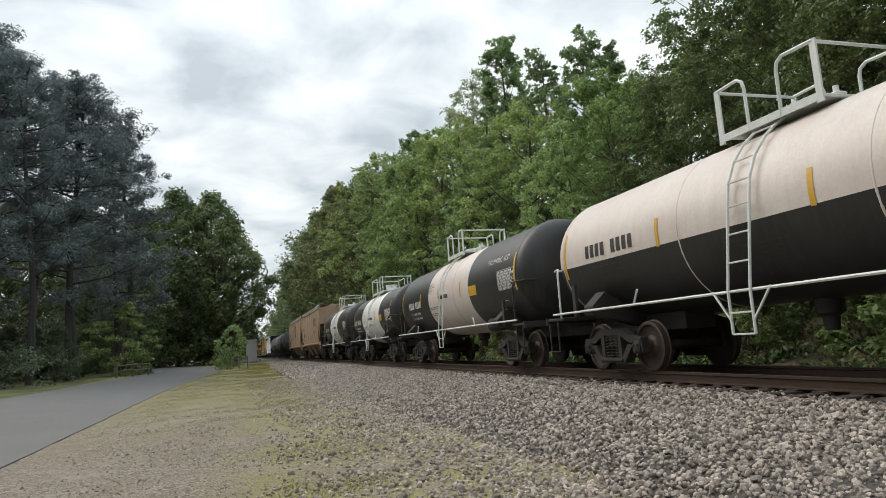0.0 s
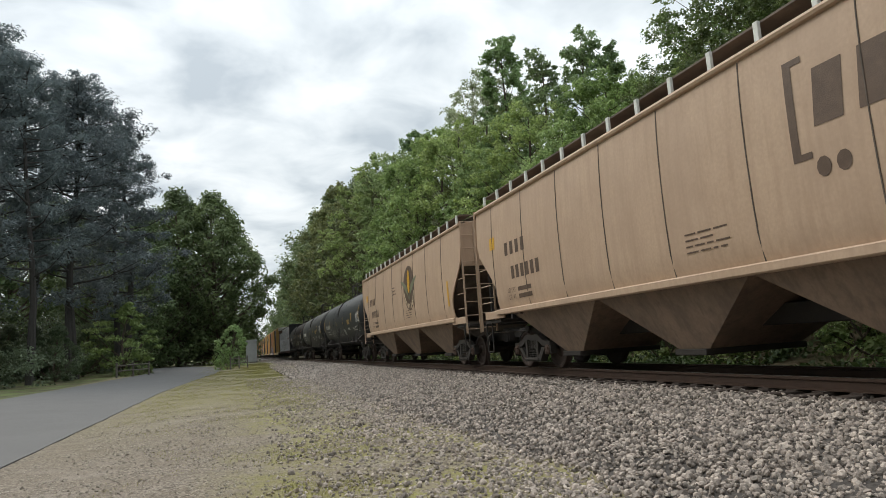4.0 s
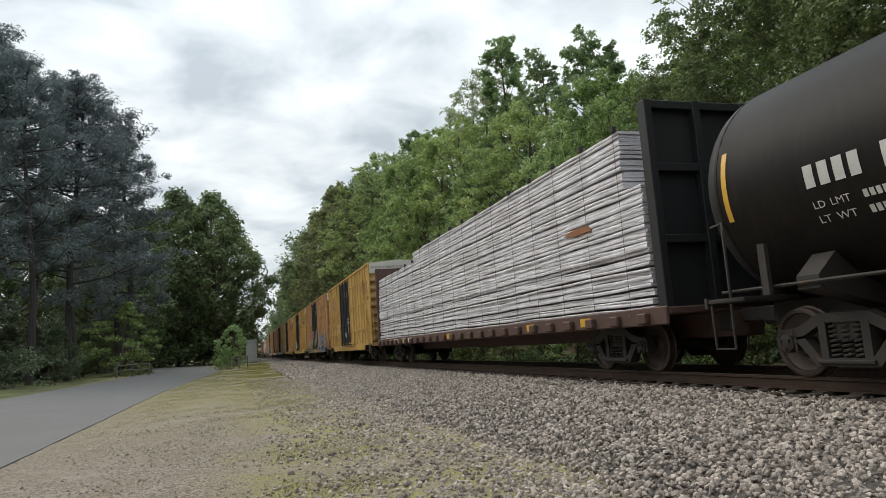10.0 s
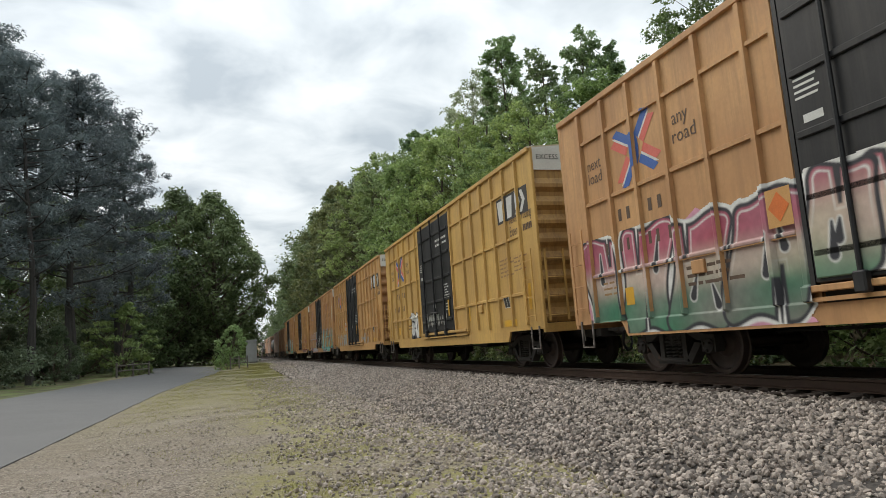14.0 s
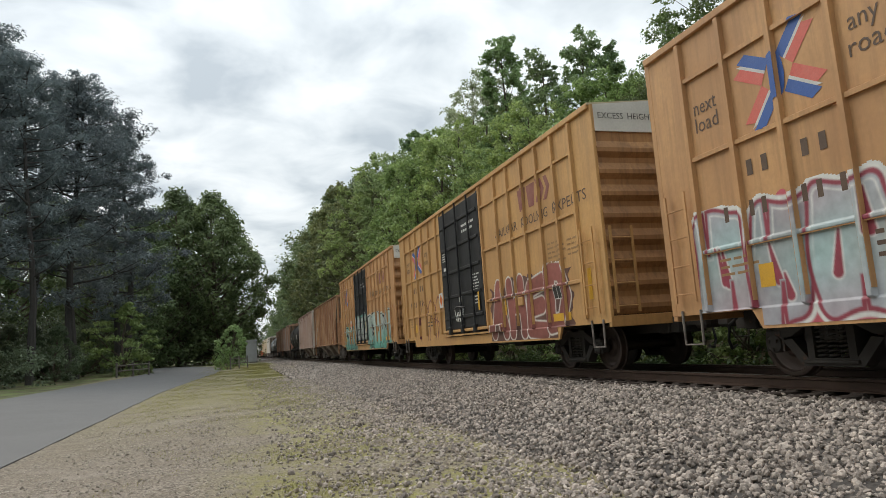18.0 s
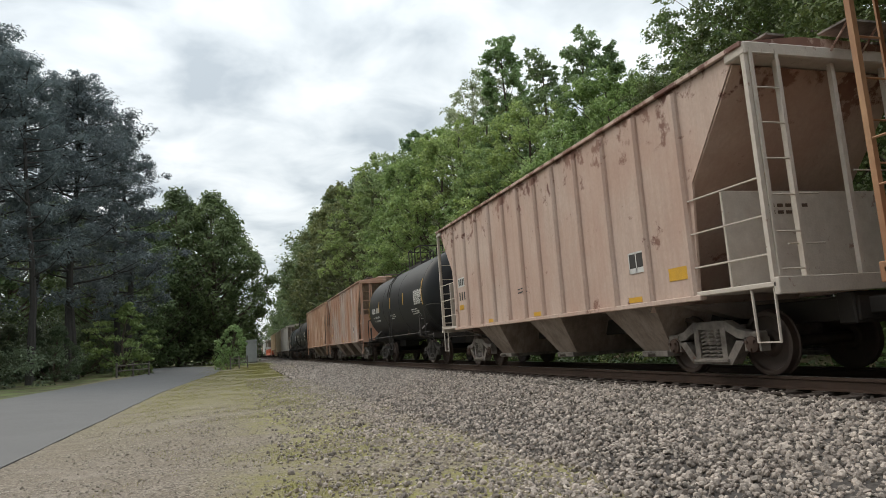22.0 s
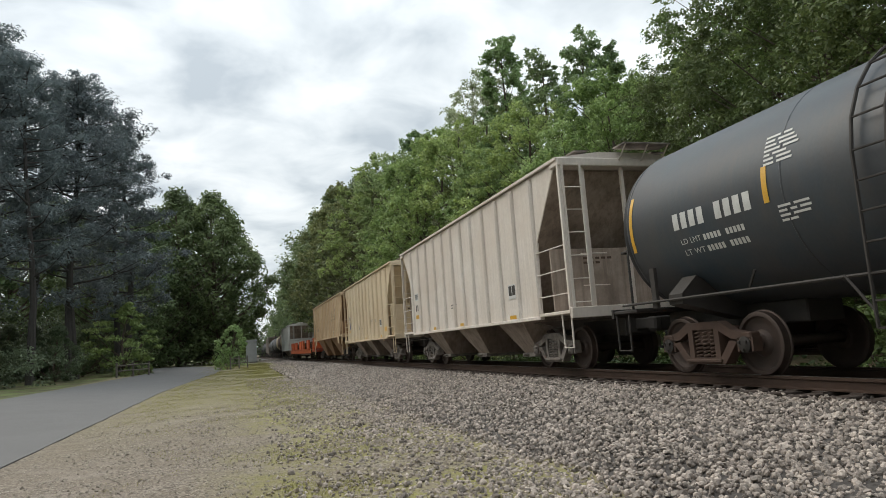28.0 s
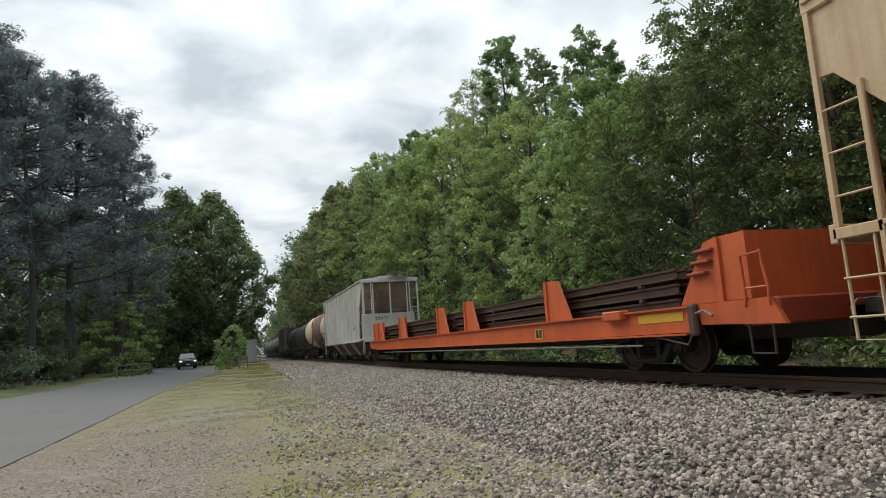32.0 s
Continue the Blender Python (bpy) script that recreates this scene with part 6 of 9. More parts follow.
# ---- covered hoppers ----
def slope_ends(car, half, inset, zt, zm, zs, w, mat, post_mat, floor_mat, deep=False):
    """Sloping end sheets, corner posts, end ladders and platforms."""
    for k in (-1, 1):
        y0, y1 = k * (half - 0.32), k * (half - inset - 1.25)
        part("slope_sheet", Shape().add([(-w + 0.065, y0, zt - 0.2), (w - 0.065, y0, zt - 0.2), (w - 0.065, y1, zs - 0.1), (-w + 0.065, y1, zs - 0.1),
                                         (-w + 0.065, y0 - k * 0.04, zt - 0.28), (w - 0.065, y0 - k * 0.04, zt - 0.28), (w - 0.065, y1 - k * 0.04, zs - 0.16), (-w + 0.065, y1 - k * 0.04, zs - 0.16)],
                                        [(0, 1, 2, 3), (7, 6, 5, 4), (0, 4, 5, 1), (3, 2, 6, 7), (0, 3, 7, 4), (1, 5, 6, 2)]), mat, car)
        part("end_beam", Shape().box(-w, w, min(k * half, k * (half - 0.4)), max(k * half, k * (half - 0.4)), zt - 0.18, zt, 0.02), post_mat, car)
        part("end_platform", Shape().box(-w, w, min(k * half, k * (half - inset)), max(k * half, k * (half - inset)), zs + 0.0, zs + 0.07, 0.01).box(-w, w, k * half - 0.05, k * half + 0.05, zs - 0.1, zs + 0.12, 0.01), floor_mat, car)
        # full-width upright sheet below the slope, flush with the sides
        part("end_panel", Shape().box(-w + 0.07, w - 0.07, min(k * (half - 0.85), k * (half - 0.9)), max(k * (half - 0.85), k * (half - 0.9)), zs + 0.05, 2.62, 0.01), mat if deep or post_mat is pale_grey else post_mat, car)
        for x in (-0.95, 0.0, 0.95):
            part("end_post", Shape().box(x - 0.035, x + 0.035, k * (half - 0.14) - 0.035, k * (half - 0.14) + 0.035, zs + 0.07, zt - 0.15), post_mat, car)
        if not deep:
            for x0, z in ((-1.15, 1.75), (-1.15, 2.42), (0.15, 2.75)):
                part("end_grab_iron", Shape().tube([(x0, k * (half - 0.16), z), (x0 + 0.62, k * (half - 0.16), z)], 0.013, 5), post_mat, car)
            for i, n in enumerate((5, 3)):
                for j in range(n):
                    part("end_stencil", Shape().box(0, 0.1, -0.003, 0.003, 0, 0.05), ink_brown, car, at=(-0.72 + j * 0.15, k * (half - 0.845), 2.38 - i * 0.1), key="end_stencil") if k < 0 else None
        for sx in (-1, 1):
            part("corner_post", Shape().box(sx * (w - 0.04) - 0.034, sx * (w - 0.04) + 0.034, k * (half - 0.06) - 0.034, k * (half - 0.06) + 0.034, zs + 0.07, zt - 0.05), post_mat, car)
            for i in range(3):
                reach = 0.6 if deep else inset - 0.02
                part("grab_iron", Shape().tube([(sx * (w - 0.02), k * (half - 0.05), zs + 0.42 + i * 0.5), (sx * (w - 0.02), k * (half - reach), zs + 0.42 + i * 0.5)], 0.015, 5), post_mat, car)
            if deep:
                part("side_ladder_post", Shape().box(min(sx * w, sx * (w - 0.05)), max(sx * w, sx * (w - 0.05)), k * (half - 0.6) - 0.035, k * (half - 0.6) + 0.035, 1.15, 3.3, 0.01), post_mat, car)
                part("side_ladder_step", Shape().box(min(sx * w, sx * (w - 0.2)), max(sx * w, sx * (w - 0.2)), min(k * (half - 0.62), k * half), max(k * (half - 0.62), k * half), 1.62, 1.7, 0.01), post_mat, car)
                for z in (1.18, 0.75):
                    part("grab_iron", Shape().tube([(sx * (w - 0.02), k * (half - 0.05), z), (sx * (w - 0.02), k * (half - 0.6), z)], 0.016, 5), post_mat, car)
            else:
                add_ladder(car, sx * (w - 0.3), k * half, zs + 0.1, zt - 0.1, 0.42, 0.48, post_mat, "end")
            add_stirrup(car, sx * (w - 0.04), k * (half - 0.28), 0.5, zs - 0.5, 0.4, post_mat)


def roof_top(car, half, w, ze, zr, mat, posts=0):
    part("roof", Shape().prism([(-w + 0.04, ze - 0.06), (-w + 0.04, ze + 0.005), (-0.6, zr), (0.6, zr), (w - 0.04, ze + 0.005), (w - 0.04, ze - 0.06)], -half, half, 1), mat, car)
    for sx in (-1, 1):
        part("running_board", Shape().box(sx * 0.95 - 0.16, sx * 0.95 + 0.16, -half + 0.05, half - 0.05, zr + 0.02, zr + 0.05), steel_pale, car)
        for k in range(posts):
            y = -half + 0.5 + k * (2 * half - 1.0) / (posts - 1)
            part("roof_bracket", Shape().box(-0.025, 0.025, -0.04, 0.04, 0, 0.36), rail_white, car, at=(sx * (w - 0.05), y, ze), key="roof_bracket")
        if posts:
            part("running_board", Shape().box(sx * (w - 0.28) - 0.2, sx * (w - 0.28) + 0.2, -half + 0.3, half - 0.3, ze + 0.33, ze + 0.36), slope_mat, car)
    n = 4
    for i in range(n):
        part("hatch", Shape().box(-0.4, 0.4, -1.1, 1.1, 0, 0.14, 0.03), mat, car, at=(0, -half + (i + 0.5) * 2 * half / n, zr), key="hatch")
    for k in (-1, 1):
        walk_end = part("roof_end_walk", Shape().box(-0.15, 1.0, min(k * (half - 0.1), k * (half + 0.36)), max(k * (half - 0.1), k * (half + 0.36)), zr + 0.1, zr + 0.13), steel_pale, car, "galvanised end walkway")
        for x in (-0.1, 0.45, 0.95):
            part("bracket", Shape().tube([(x, k * (half + 0.0), zr - 0.2), (x, k * (half + 0.34), zr + 0.1)], 0.018, 5), mat, walk_end)


def ribbed_hopper(name, label, a, b, paint, gear, caps, seed, zt=4.45, zs=1.19, inset=1.54, zm=2.88, bays=3, deep=False, post=None, rib_pitch=0.96, style="", z_end=None):
    car, s, half = car_thing(name, label, "hopper car", a, b)
    rng = random.Random(seed)
    w = 1.6
    post = post or paint
    ze = z_end or zt - 0.12
    outline = [(-half + inset, zs), (half - inset, zs), (half - inset + 0.14, zm), (half - 0.28, ze), (half - 0.04, ze + 0.02), (half - 0.04, zt), (-half + 0.04, zt), (-half + 0.04, ze + 0.02), (-half + 0.28, ze), (-half + inset - 0.14, zm)]
    rib_y = []
    for sx in (-1, 1):
        x0, x1 = sorted((sx * (w - 0.07), sx * (w - 0.11)))
        part("side_sheet", Shape().prism(outline, x0, x1), paint, car)
        part("top_chord", Shape().box(min(sx * (w - 0.11), sx * (w + 0.01)), max(sx * (w - 0.11), sx * (w + 0.01)), -half + 0.04, half - 0.04, zt - 0.06, zt + 0.01, 0.01), paint, car)
        part("side_sill", Shape().box(min(sx * (w - 0.12), sx * (w + 0.0)), max(sx * (w - 0.12), sx * (w + 0.0)), -half + inset - 0.1, half - inset + 0.1, zs - 0.06, zs + 0.02, 0.01), paint, car)
        n = max(2, round((2 * half - 2 * inset) / rib_pitch))
        places = [-half + inset + 0.05 + i * (2 * half - 2 * inset - 0.1) / n for i in range(n + 1)]
        if half < 7.5:
            places = [-5.62, -4.52, -3.45, -2.38, -1.38, -0.45, 0.5, 1.48, 2.47, 3.5, 4.58, 5.62]
        if deep:
            places = [-6.46, -5.61, -4.76, -3.9, -3.07, -2.14, -1.23, -0.33, 0.59, 1.54, 2.46, 3.41, 4.4, 5.35, 6.3, 6.85]
        for y in places:
            h0 = zs + 0.02
            sh = Shape().prism([(-0.105, 0), (0.105, 0), (0.088, 0.05), (0.045, 0.086), (-0.045, 0.086), (-0.088, 0.05)], 0, zt - 0.13 - h0, 2)
            rib_y.append(y) if sx < 0 else None
            part("rib", sh.moved(Matrix.Translation((sx * (w - 0.085), y, h0)) @ pose(0, 0, 0, 0, 0, 90 if sx < 0 else -90)), paint, car)
    # bays
    zb = 0.36
    span = 2 * half - 2 * inset - 1.2 if deep else 11.0
    for i in range(bays):
        yc = -span / 2 + (i + 0.5) * span / bays if deep or half > 7.5 else (-3.7, -0.3, 3.2)[i]
        hw = span / bays / 2 * 0.9 if deep else 0.8
        top_w, bot_w = (w - 0.1, 0.95)
        z1 = zs - 0.03
        v = [(-top_w, yc - hw, z1), (top_w, yc - hw, z1), (top_w, yc + hw, z1), (-top_w, yc + hw, z1),
             (-bot_w, yc - 0.4, zb), (bot_w, yc - 0.4, zb), (bot_w, yc + 0.4, zb), (-bot_w, yc + 0.4, zb)]
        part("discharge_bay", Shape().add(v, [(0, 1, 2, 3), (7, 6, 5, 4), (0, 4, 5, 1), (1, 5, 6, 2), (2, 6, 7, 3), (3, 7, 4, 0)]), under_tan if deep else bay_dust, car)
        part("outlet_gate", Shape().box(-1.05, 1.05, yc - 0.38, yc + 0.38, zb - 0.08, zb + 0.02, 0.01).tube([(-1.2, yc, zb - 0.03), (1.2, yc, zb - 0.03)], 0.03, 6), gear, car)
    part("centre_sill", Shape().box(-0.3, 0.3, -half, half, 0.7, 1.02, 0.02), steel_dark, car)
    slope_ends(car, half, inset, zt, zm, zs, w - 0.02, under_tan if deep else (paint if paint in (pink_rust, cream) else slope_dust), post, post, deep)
    for k in (-1, 1):
        part("bolster_web", Shape().prism([(-1.5, zs - 0.1), (1.5, zs - 0.1), (0.5, 0.82), (-0.5, 0.82)], -0.12, 0.12, 1), slope_mat, car, at=(0, k * (half - 2.0), 0), key=("web", zs))
        part("shear_plate", Shape().prism([(-0.32, zs - 0.05), (0.32, zs - 0.05), (0.2, zs - 0.48), (-0.2, zs - 0.48)], -w, -w + 0.05), paint, car, at=(0, k * (half - 1.75), 0)) if deep else None
        add_truck(car, k * (half - 2.0), gear, caps, s)
    roof_top(car, half - 0.03, w, zt, zt + 0.13, paint)
    if deep:
        rr = Shape()
        for k in range(15):
            y = -half + 0.4 + k * (2 * half - 0.8) / 14
            rr.box(-w + 0.03, -w + 0.06, y - 0.02, y + 0.02, zt, zt + 0.14)
        rr.box(-w + 0.03, -w + 0.06, -half, half, zt + 0.12, zt + 0.14)
        part("roof_rail", rr, slope_mat, car)
    add_ends(car, half, gear)
    # marks
    wrap = lambda y, z: -(w + 0.004) if min(abs(y - r) for r in rib_y) < 0.06 else -(w - 0.07) - 0.002
    ycut = [r + e for r in rib_y for e in (-0.06, 0.06)]
    d = Decal(wrap)
    yr = half - inset - 0.3
    ink = ink_black
    if style == "csx":
        big = Decal(wrap, 0.006)
        for j, yy in enumerate((-3.55, -4.35, -5.2)):
            z = 3.02
            # three block emblems, each underlined
            if j == 0:
                big.poly([(yy + 0.05 + 0.24 * math.cos(t), z + 0.31 + 0.31 * math.sin(t)) for t in [q * math.pi / 5 for q in range(10)]])
            elif j == 1:
                big.poly([(yy + 0.26, z), (yy - 0.02, z), (yy - 0.2, z + 0.62), (yy + 0.08, z + 0.62)])
            else:
                big.poly([(yy + 0.28, z), (yy - 0.24, z), (yy - 0.02, z + 0.33), (yy + 0.06, z + 0.33)]).poly([(yy + 0.28, z + 0.62), (yy + 0.06, z + 0.3), (yy - 0.02, z + 0.3), (yy - 0.24, z + 0.62)])
            big.bar(yy - 0.2, yy + 0.32, z - 0.16, z - 0.06)
        for pc in big.faces():
            q = Decal(wrap, 0.006)
            q.sh = pc
            part("emblem_block", q.drape(ycut, []).sh, ink_green, car, "dark green emblem block")
        d.row(6.35, 2.72, 4, 0.14, 0.28, 0.15).row(6.15, 2.38, 6, 0.14, 0.28, 0.16)
        d.poly([(2.18, 1.83), (1.97, 2.08), (1.76, 1.83), (1.97, 1.58)])
        d.bar(-4.6, -4.1, 1.78, 2.1)
    else:
        # reporting panel near the rear end
        pl = Decal(wrap, 0.004)
        pl.bar(yr - 0.72, yr + 0.0, 2.4, 2.68)
        pl.drape(ycut, [])
        part("panel", pl.sh, ink_white, car, "faded white stencil panel")
        d.lift = 0.008
        d.row(yr - 0.06, 2.44, 4, 0.1, 0.2, 0.06).row(yr - 0.06, 2.0, 3, 0.1, 0.24, 0.12)
        d.bar(-half + inset + 1.28, -half + inset + 1.74, 1.72, 2.08)
    d.lines(0.9, 1.9, 2, 0.5, 0.03, 0.08, rng)
    d.drape(ycut, [])
    tagged(part("stencil", d.sh, ink, car), kind="stuff")
    wq = Decal(wrap, 0.01)
    p0, p1, q0, q1 = (-half + inset + 1.28, -half + inset + 1.74, 1.72, 2.08) if style != "csx" else (-4.6, -4.1, 1.78, 2.1)
    for c in (p0, p1 - 0.03, (p0 + p1) / 2 - 0.012):
        wq.bar(c, c + 0.028, q0, q1)
    wq.bar(p0, p1, q0, q0 + 0.09).bar(p0, p1, q1 - 0.03, q1)
    part("panel_frame", wq.drape(ycut, []).sh, ink_white, car, "white framed stencil panel")
    yl = Decal(wrap, 0.006)
    for u in (-4.05, -0.1, 2.82) if style != "csx" else (-2.6, 0.9, 3.59):
        yl.bar(u - 0.2, u + 0.2, zs + 0.04, zs + 0.13)
    if style != "csx":
        yl.bar(yr - 0.4, yr + 0.0, 1.72, 1.86)
        if post is not paint or style == "cream":
            yl.bar(-half + inset + 0.18, -half + inset + 0.66, 1.48, 1.68)
    for pc in yl.pieces():
        part("reflector", pc, ink_yellow, car, "yellow reflective strip")
    if style == "cream":
        bl = Decal(wrap, 0.005)
        bl.bar(yr - 0.72, yr, 1.93, 2.3)
        part("blue_patch", bl.drape(ycut, []).sh, logo_blue, car, "faded blue painted patch")
        wd = Decal(wrap, 0.007)
        wd.fitted("IM", -1.45, -1.9, 2.06, 0.2).fitted("NOT", -2.02, -2.5, 2.06, 0.2).fitted("FA", -2.6, -2.96, 2.04, 0.2)
        part("graffiti", wd.drape(ycut, []).sh, ink_faded, car, "thin black scrawled words")
        scrawl(car, lambda yy, zz: wrap(yy, zz) - 0.004, 1.5, 1.8, 0.85, 0.3, rng, ink_faded, 0.01)
    return car


def smooth_hopper(name, label, a, b, paint, gear, caps, seed, emblem):
    """Covered hopper with smooth curved sides and no ribs."""
    car, s, half = car_thing(name, label, "hopper car", a, b)
    rng = random.Random(seed)
    prof = [(1.52, 1.5), (1.585, 1.75), (1.61, 2.3), (1.62, 2.9), (1.61, 3.5), (1.585, 4.0), (1.56, 4.25)]

    def wrap(y, z):
        return -float(np.interp(z, [p[1] for p in prof], [p[0] for p in prof]))
    inset = 1.15
    for sx in (-1, 1):
        sh = Shape()
        ycut = lambda z: half - 0.1 - inset * (1 - smooth(z, 1.9, 3.35))
        rows = []
        for z_i in np.linspace(1.5, 4.25, 15):
            x = float(np.interp(z_i, [p[1] for p in prof], [p[0] for p in prof]))
            rows.append([(sx * x, -ycut(z_i), z_i), (sx * x, ycut(z_i), z_i), (sx * (x - 0.04), ycut(z_i), z_i), (sx * (x - 0.04), -ycut(z_i), z_i)])
        v = [p for r in rows for p in r]
        f = []
        for i in range(len(rows) - 1):
            for k in range(4):
                q = (i * 4 + k, i * 4 + (k + 1) % 4, i * 4 + 4 + (k + 1) % 4, i * 4 + 4 + k)
                f.append(q)
        f += [(3, 2, 1, 0), tuple(len(v) - 4 + k for k in range(4))]
        part("side_sheet", Shape().add(v, f), paint, car, smooth=True)
        part("side_sill", Shape().box(min(sx * 1.45, sx * 1.62), max(sx * 1.45, sx * 1.62), -half + inset, half - inset, 1.38, 1.52, 0.02), paint, car)
        part("eave", Shape().tube([(sx * 1.575, -half + 0.08, 4.27), (sx * 1.575, half - 0.08, 4.27)], 0.055, 8), paint, car)
        for y in (-6.2, -4.25, -2.45, -0.6, 1.2, 3.0, 4.83, 6.75):
            sm = Shape().tube([(sx * (float(np.interp(z, [p[1] for p in prof], [p[0] for p in prof])) + 0.004), y, z) for z in np.linspace(1.52, 4.2, 8)], 0.011, 5)
            part("weld_seam", sm, slope_mat, car)
    # belly between the bays
    zb, span = 0.38, 2 * half - 2 * inset - 1.4
    for i in range(3):
        yc = -span / 2 + (i + 0.5) * span / 3
        hw = span / 6
        v = [(-1.45, yc - hw, 1.42), (1.45, yc - hw, 1.42), (1.45, yc + hw, 1.42), (-1.45, yc + hw, 1.42), (-0.9, yc - 0.35, zb), (0.9, yc - 0.35, zb), (0.9, yc + 0.35, zb), (-0.9, yc + 0.35, zb)]
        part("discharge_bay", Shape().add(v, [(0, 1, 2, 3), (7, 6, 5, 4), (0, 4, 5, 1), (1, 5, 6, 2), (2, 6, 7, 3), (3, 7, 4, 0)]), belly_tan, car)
        part("outlet_gate", Shape().box(-1.0, 1.0, yc - 0.4, yc + 0.4, zb - 0.08, zb + 0.02, 0.01), gear, car)
    for k in (-1, 1):
        y0, y1 = k * (half - 0.3), k * (half - inset - 1.2)
        part("end_wall", Shape().prism([(-1.56, 3.0), (1.56, 3.0), (1.56, 4.27), (0.6, 4.5), (-0.6, 4.5), (-1.56, 4.27)], min(k * (half - 0.06), k * (half - 0.12)), max(k * (half - 0.06), k * (half - 0.12)), 1), paint, car)
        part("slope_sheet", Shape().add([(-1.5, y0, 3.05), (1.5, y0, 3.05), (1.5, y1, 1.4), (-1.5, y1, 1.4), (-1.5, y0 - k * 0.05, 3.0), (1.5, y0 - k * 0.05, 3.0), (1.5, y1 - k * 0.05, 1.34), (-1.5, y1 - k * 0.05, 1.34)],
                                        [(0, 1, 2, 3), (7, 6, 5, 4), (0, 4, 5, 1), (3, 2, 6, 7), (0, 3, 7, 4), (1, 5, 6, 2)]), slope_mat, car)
        part("end_platform", Shape().box(-1.5, 1.5, min(k * half, k * (half - inset)), max(k * half, k * (half - inset)), 1.2, 1.28, 0.01), gear, car)
        for sx in (-1, 1):
            add_ladder(car, sx * 1.38, k * half, 1.0, 4.35, 0.42, 0.4, paint, "end")
            for i in range(3):
                part("grab_iron", Shape().tube([(sx * 1.55, k * (half - 0.02), 1.75 + i * 0.45), (sx * 1.55, k * (half - 0.75), 1.75 + i * 0.45)], 0.014, 5), paint, car)
            part("side_plate", Shape().box(min(sx * 1.5, sx * 1.56), max(sx * 1.5, sx * 1.56), min(k * (half - 0.2), k * (half - 1.5)), max(k * (half - 0.2), k * (half - 1.5)), 1.3, 1.5, 0.01), paint, car)
            add_stirrup(car, sx * 1.5, k * (half - 0.3), 0.45, 0.8, 0.42, gear)
        for x in (-0.7, 0.7):
            part("end_post", Shape().box(x - 0.05, x + 0.05, k * (half - 0.12) - 0.05, k * (half - 0.12) + 0.05, 1.28, 3.05), gear, car)
        part("bolster_web", Shape().prism([(-1.5, 1.4), (1.5, 1.4), (0.5, 0.82), (-0.5, 0.82)], -0.12, 0.12, 1), slope_mat, car, at=(0, k * (half - 2.0), 0), key="web_smooth")
        add_truck(car, k * (half - 2.0), gear, caps, s)
    part("centre_sill", Shape().box(-0.3, 0.3, -half, half, 0.7, 1.02, 0.02), gear, car)
    roof_top(car, half - 0.1, 1.53, 4.27, 4.5, paint, 17)
    add_ends(car, half, gear)
    d = Decal(wrap, 0.006)
    if emblem == "bracket":
        big = Decal(wrap, 0.006)
        y, z = -half + 4.75, 2.85
        # bracketed block emblem
        for e, dy in ((1, 0.0), (-1, -2.3)):
            big.bar(y + dy - 0.06, y + dy + 0.06, z - 0.25, z + 1.0, 3)
            big.bar(min(y + dy, y + dy - e * 0.22), max(y + dy, y + dy - e * 0.22), z + 0.92, z + 1.0).bar(min(y + dy, y + dy - e * 0.22), max(y + dy, y + dy - e * 0.22), z - 0.25, z - 0.17)
        for e in (0.5, 1.1):
            big.poly([(y - e + 0.2, z + 0.1), (y - e - 0.2, z + 0.1), (y - e - 0.26, z + 0.78), (y - e + 0.14, z + 0.78)])
        big.poly([(y - 1.46, z + 0.1), (y - 2.0, z + 0.1), (y - 1.78, z + 0.46), (y - 1.68, z + 0.46)]).poly([(y - 1.46, z + 0.78), (y - 1.68, z + 0.42), (y - 1.78, z + 0.42), (y - 2.0, z + 0.78)])
        for e in (-0.35, -0.62, -1.6, -1.87):
            big.poly([(y + e + 0.1 * math.cos(t), z - 0.38 + 0.12 * math.sin(t)) for t in [j * math.pi / 5 for j in range(10)]])
        for pc in big.faces():
            part("emblem_block", pc, ink_brown, car, "dark brown emblem block")
        d.bar(-half + 2.6, -half + 3.0, 1.75, 2.0)
    else:
        z, y = 2.98, -half + 6.55
        disc = Decal(wrap, 0.006)
        ring = [(y + 0.86 * math.cos(t), z + 0.86 * math.sin(t)) for t in [j * math.pi / 16 for j in range(32)]]
        for j in range(32):
            disc.poly([(y, z), ring[j], ring[(j + 1) % 32]])
        part("emblem", disc.sh, ink_brown, car, "round dark brown farm emblem")
        cob = Decal(wrap, 0.012)
        cob.poly([(y + 0.2 * math.cos(t), z + 0.25 + 0.45 * math.sin(t)) for t in [j * math.pi / 7 for j in range(14)]])
        part("emblem_cob", cob.sh, ink_yellow, car, "yellow corn cob shape")
        hk = Decal(wrap, 0.015)
        for e in (-1, 1):
            hk.poly([(y, z - 0.5), (y + e * 0.25, z - 0.25), (y + e * 1.1, z + 0.25), (y + e * 1.3, z + 0.38), (y + e * 0.75, z + 0.28), (y + e * 0.3, z + 0.1)])
        part("emblem_husk", hk.sh, ink_husk, car, "grey green husk shape")
        tx = Decal(wrap, 0.012)
        for j in range(9):
            t = math.pi * (1.12 + j * 0.095)
            tx.poly([(y - 0.72 * math.cos(t) - 0.05, z + 0.72 * math.sin(t) - 0.1), (y - 0.72 * math.cos(t) + 0.05, z + 0.72 * math.sin(t) - 0.1), (y - 0.78 * math.cos(t) + 0.05, z + 0.72 * math.sin(t) + 0.1), (y - 0.78 * math.cos(t) - 0.05, z + 0.72 * math.sin(t) + 0.1)])
        part("emblem_marks", tx.sh, cream, car)
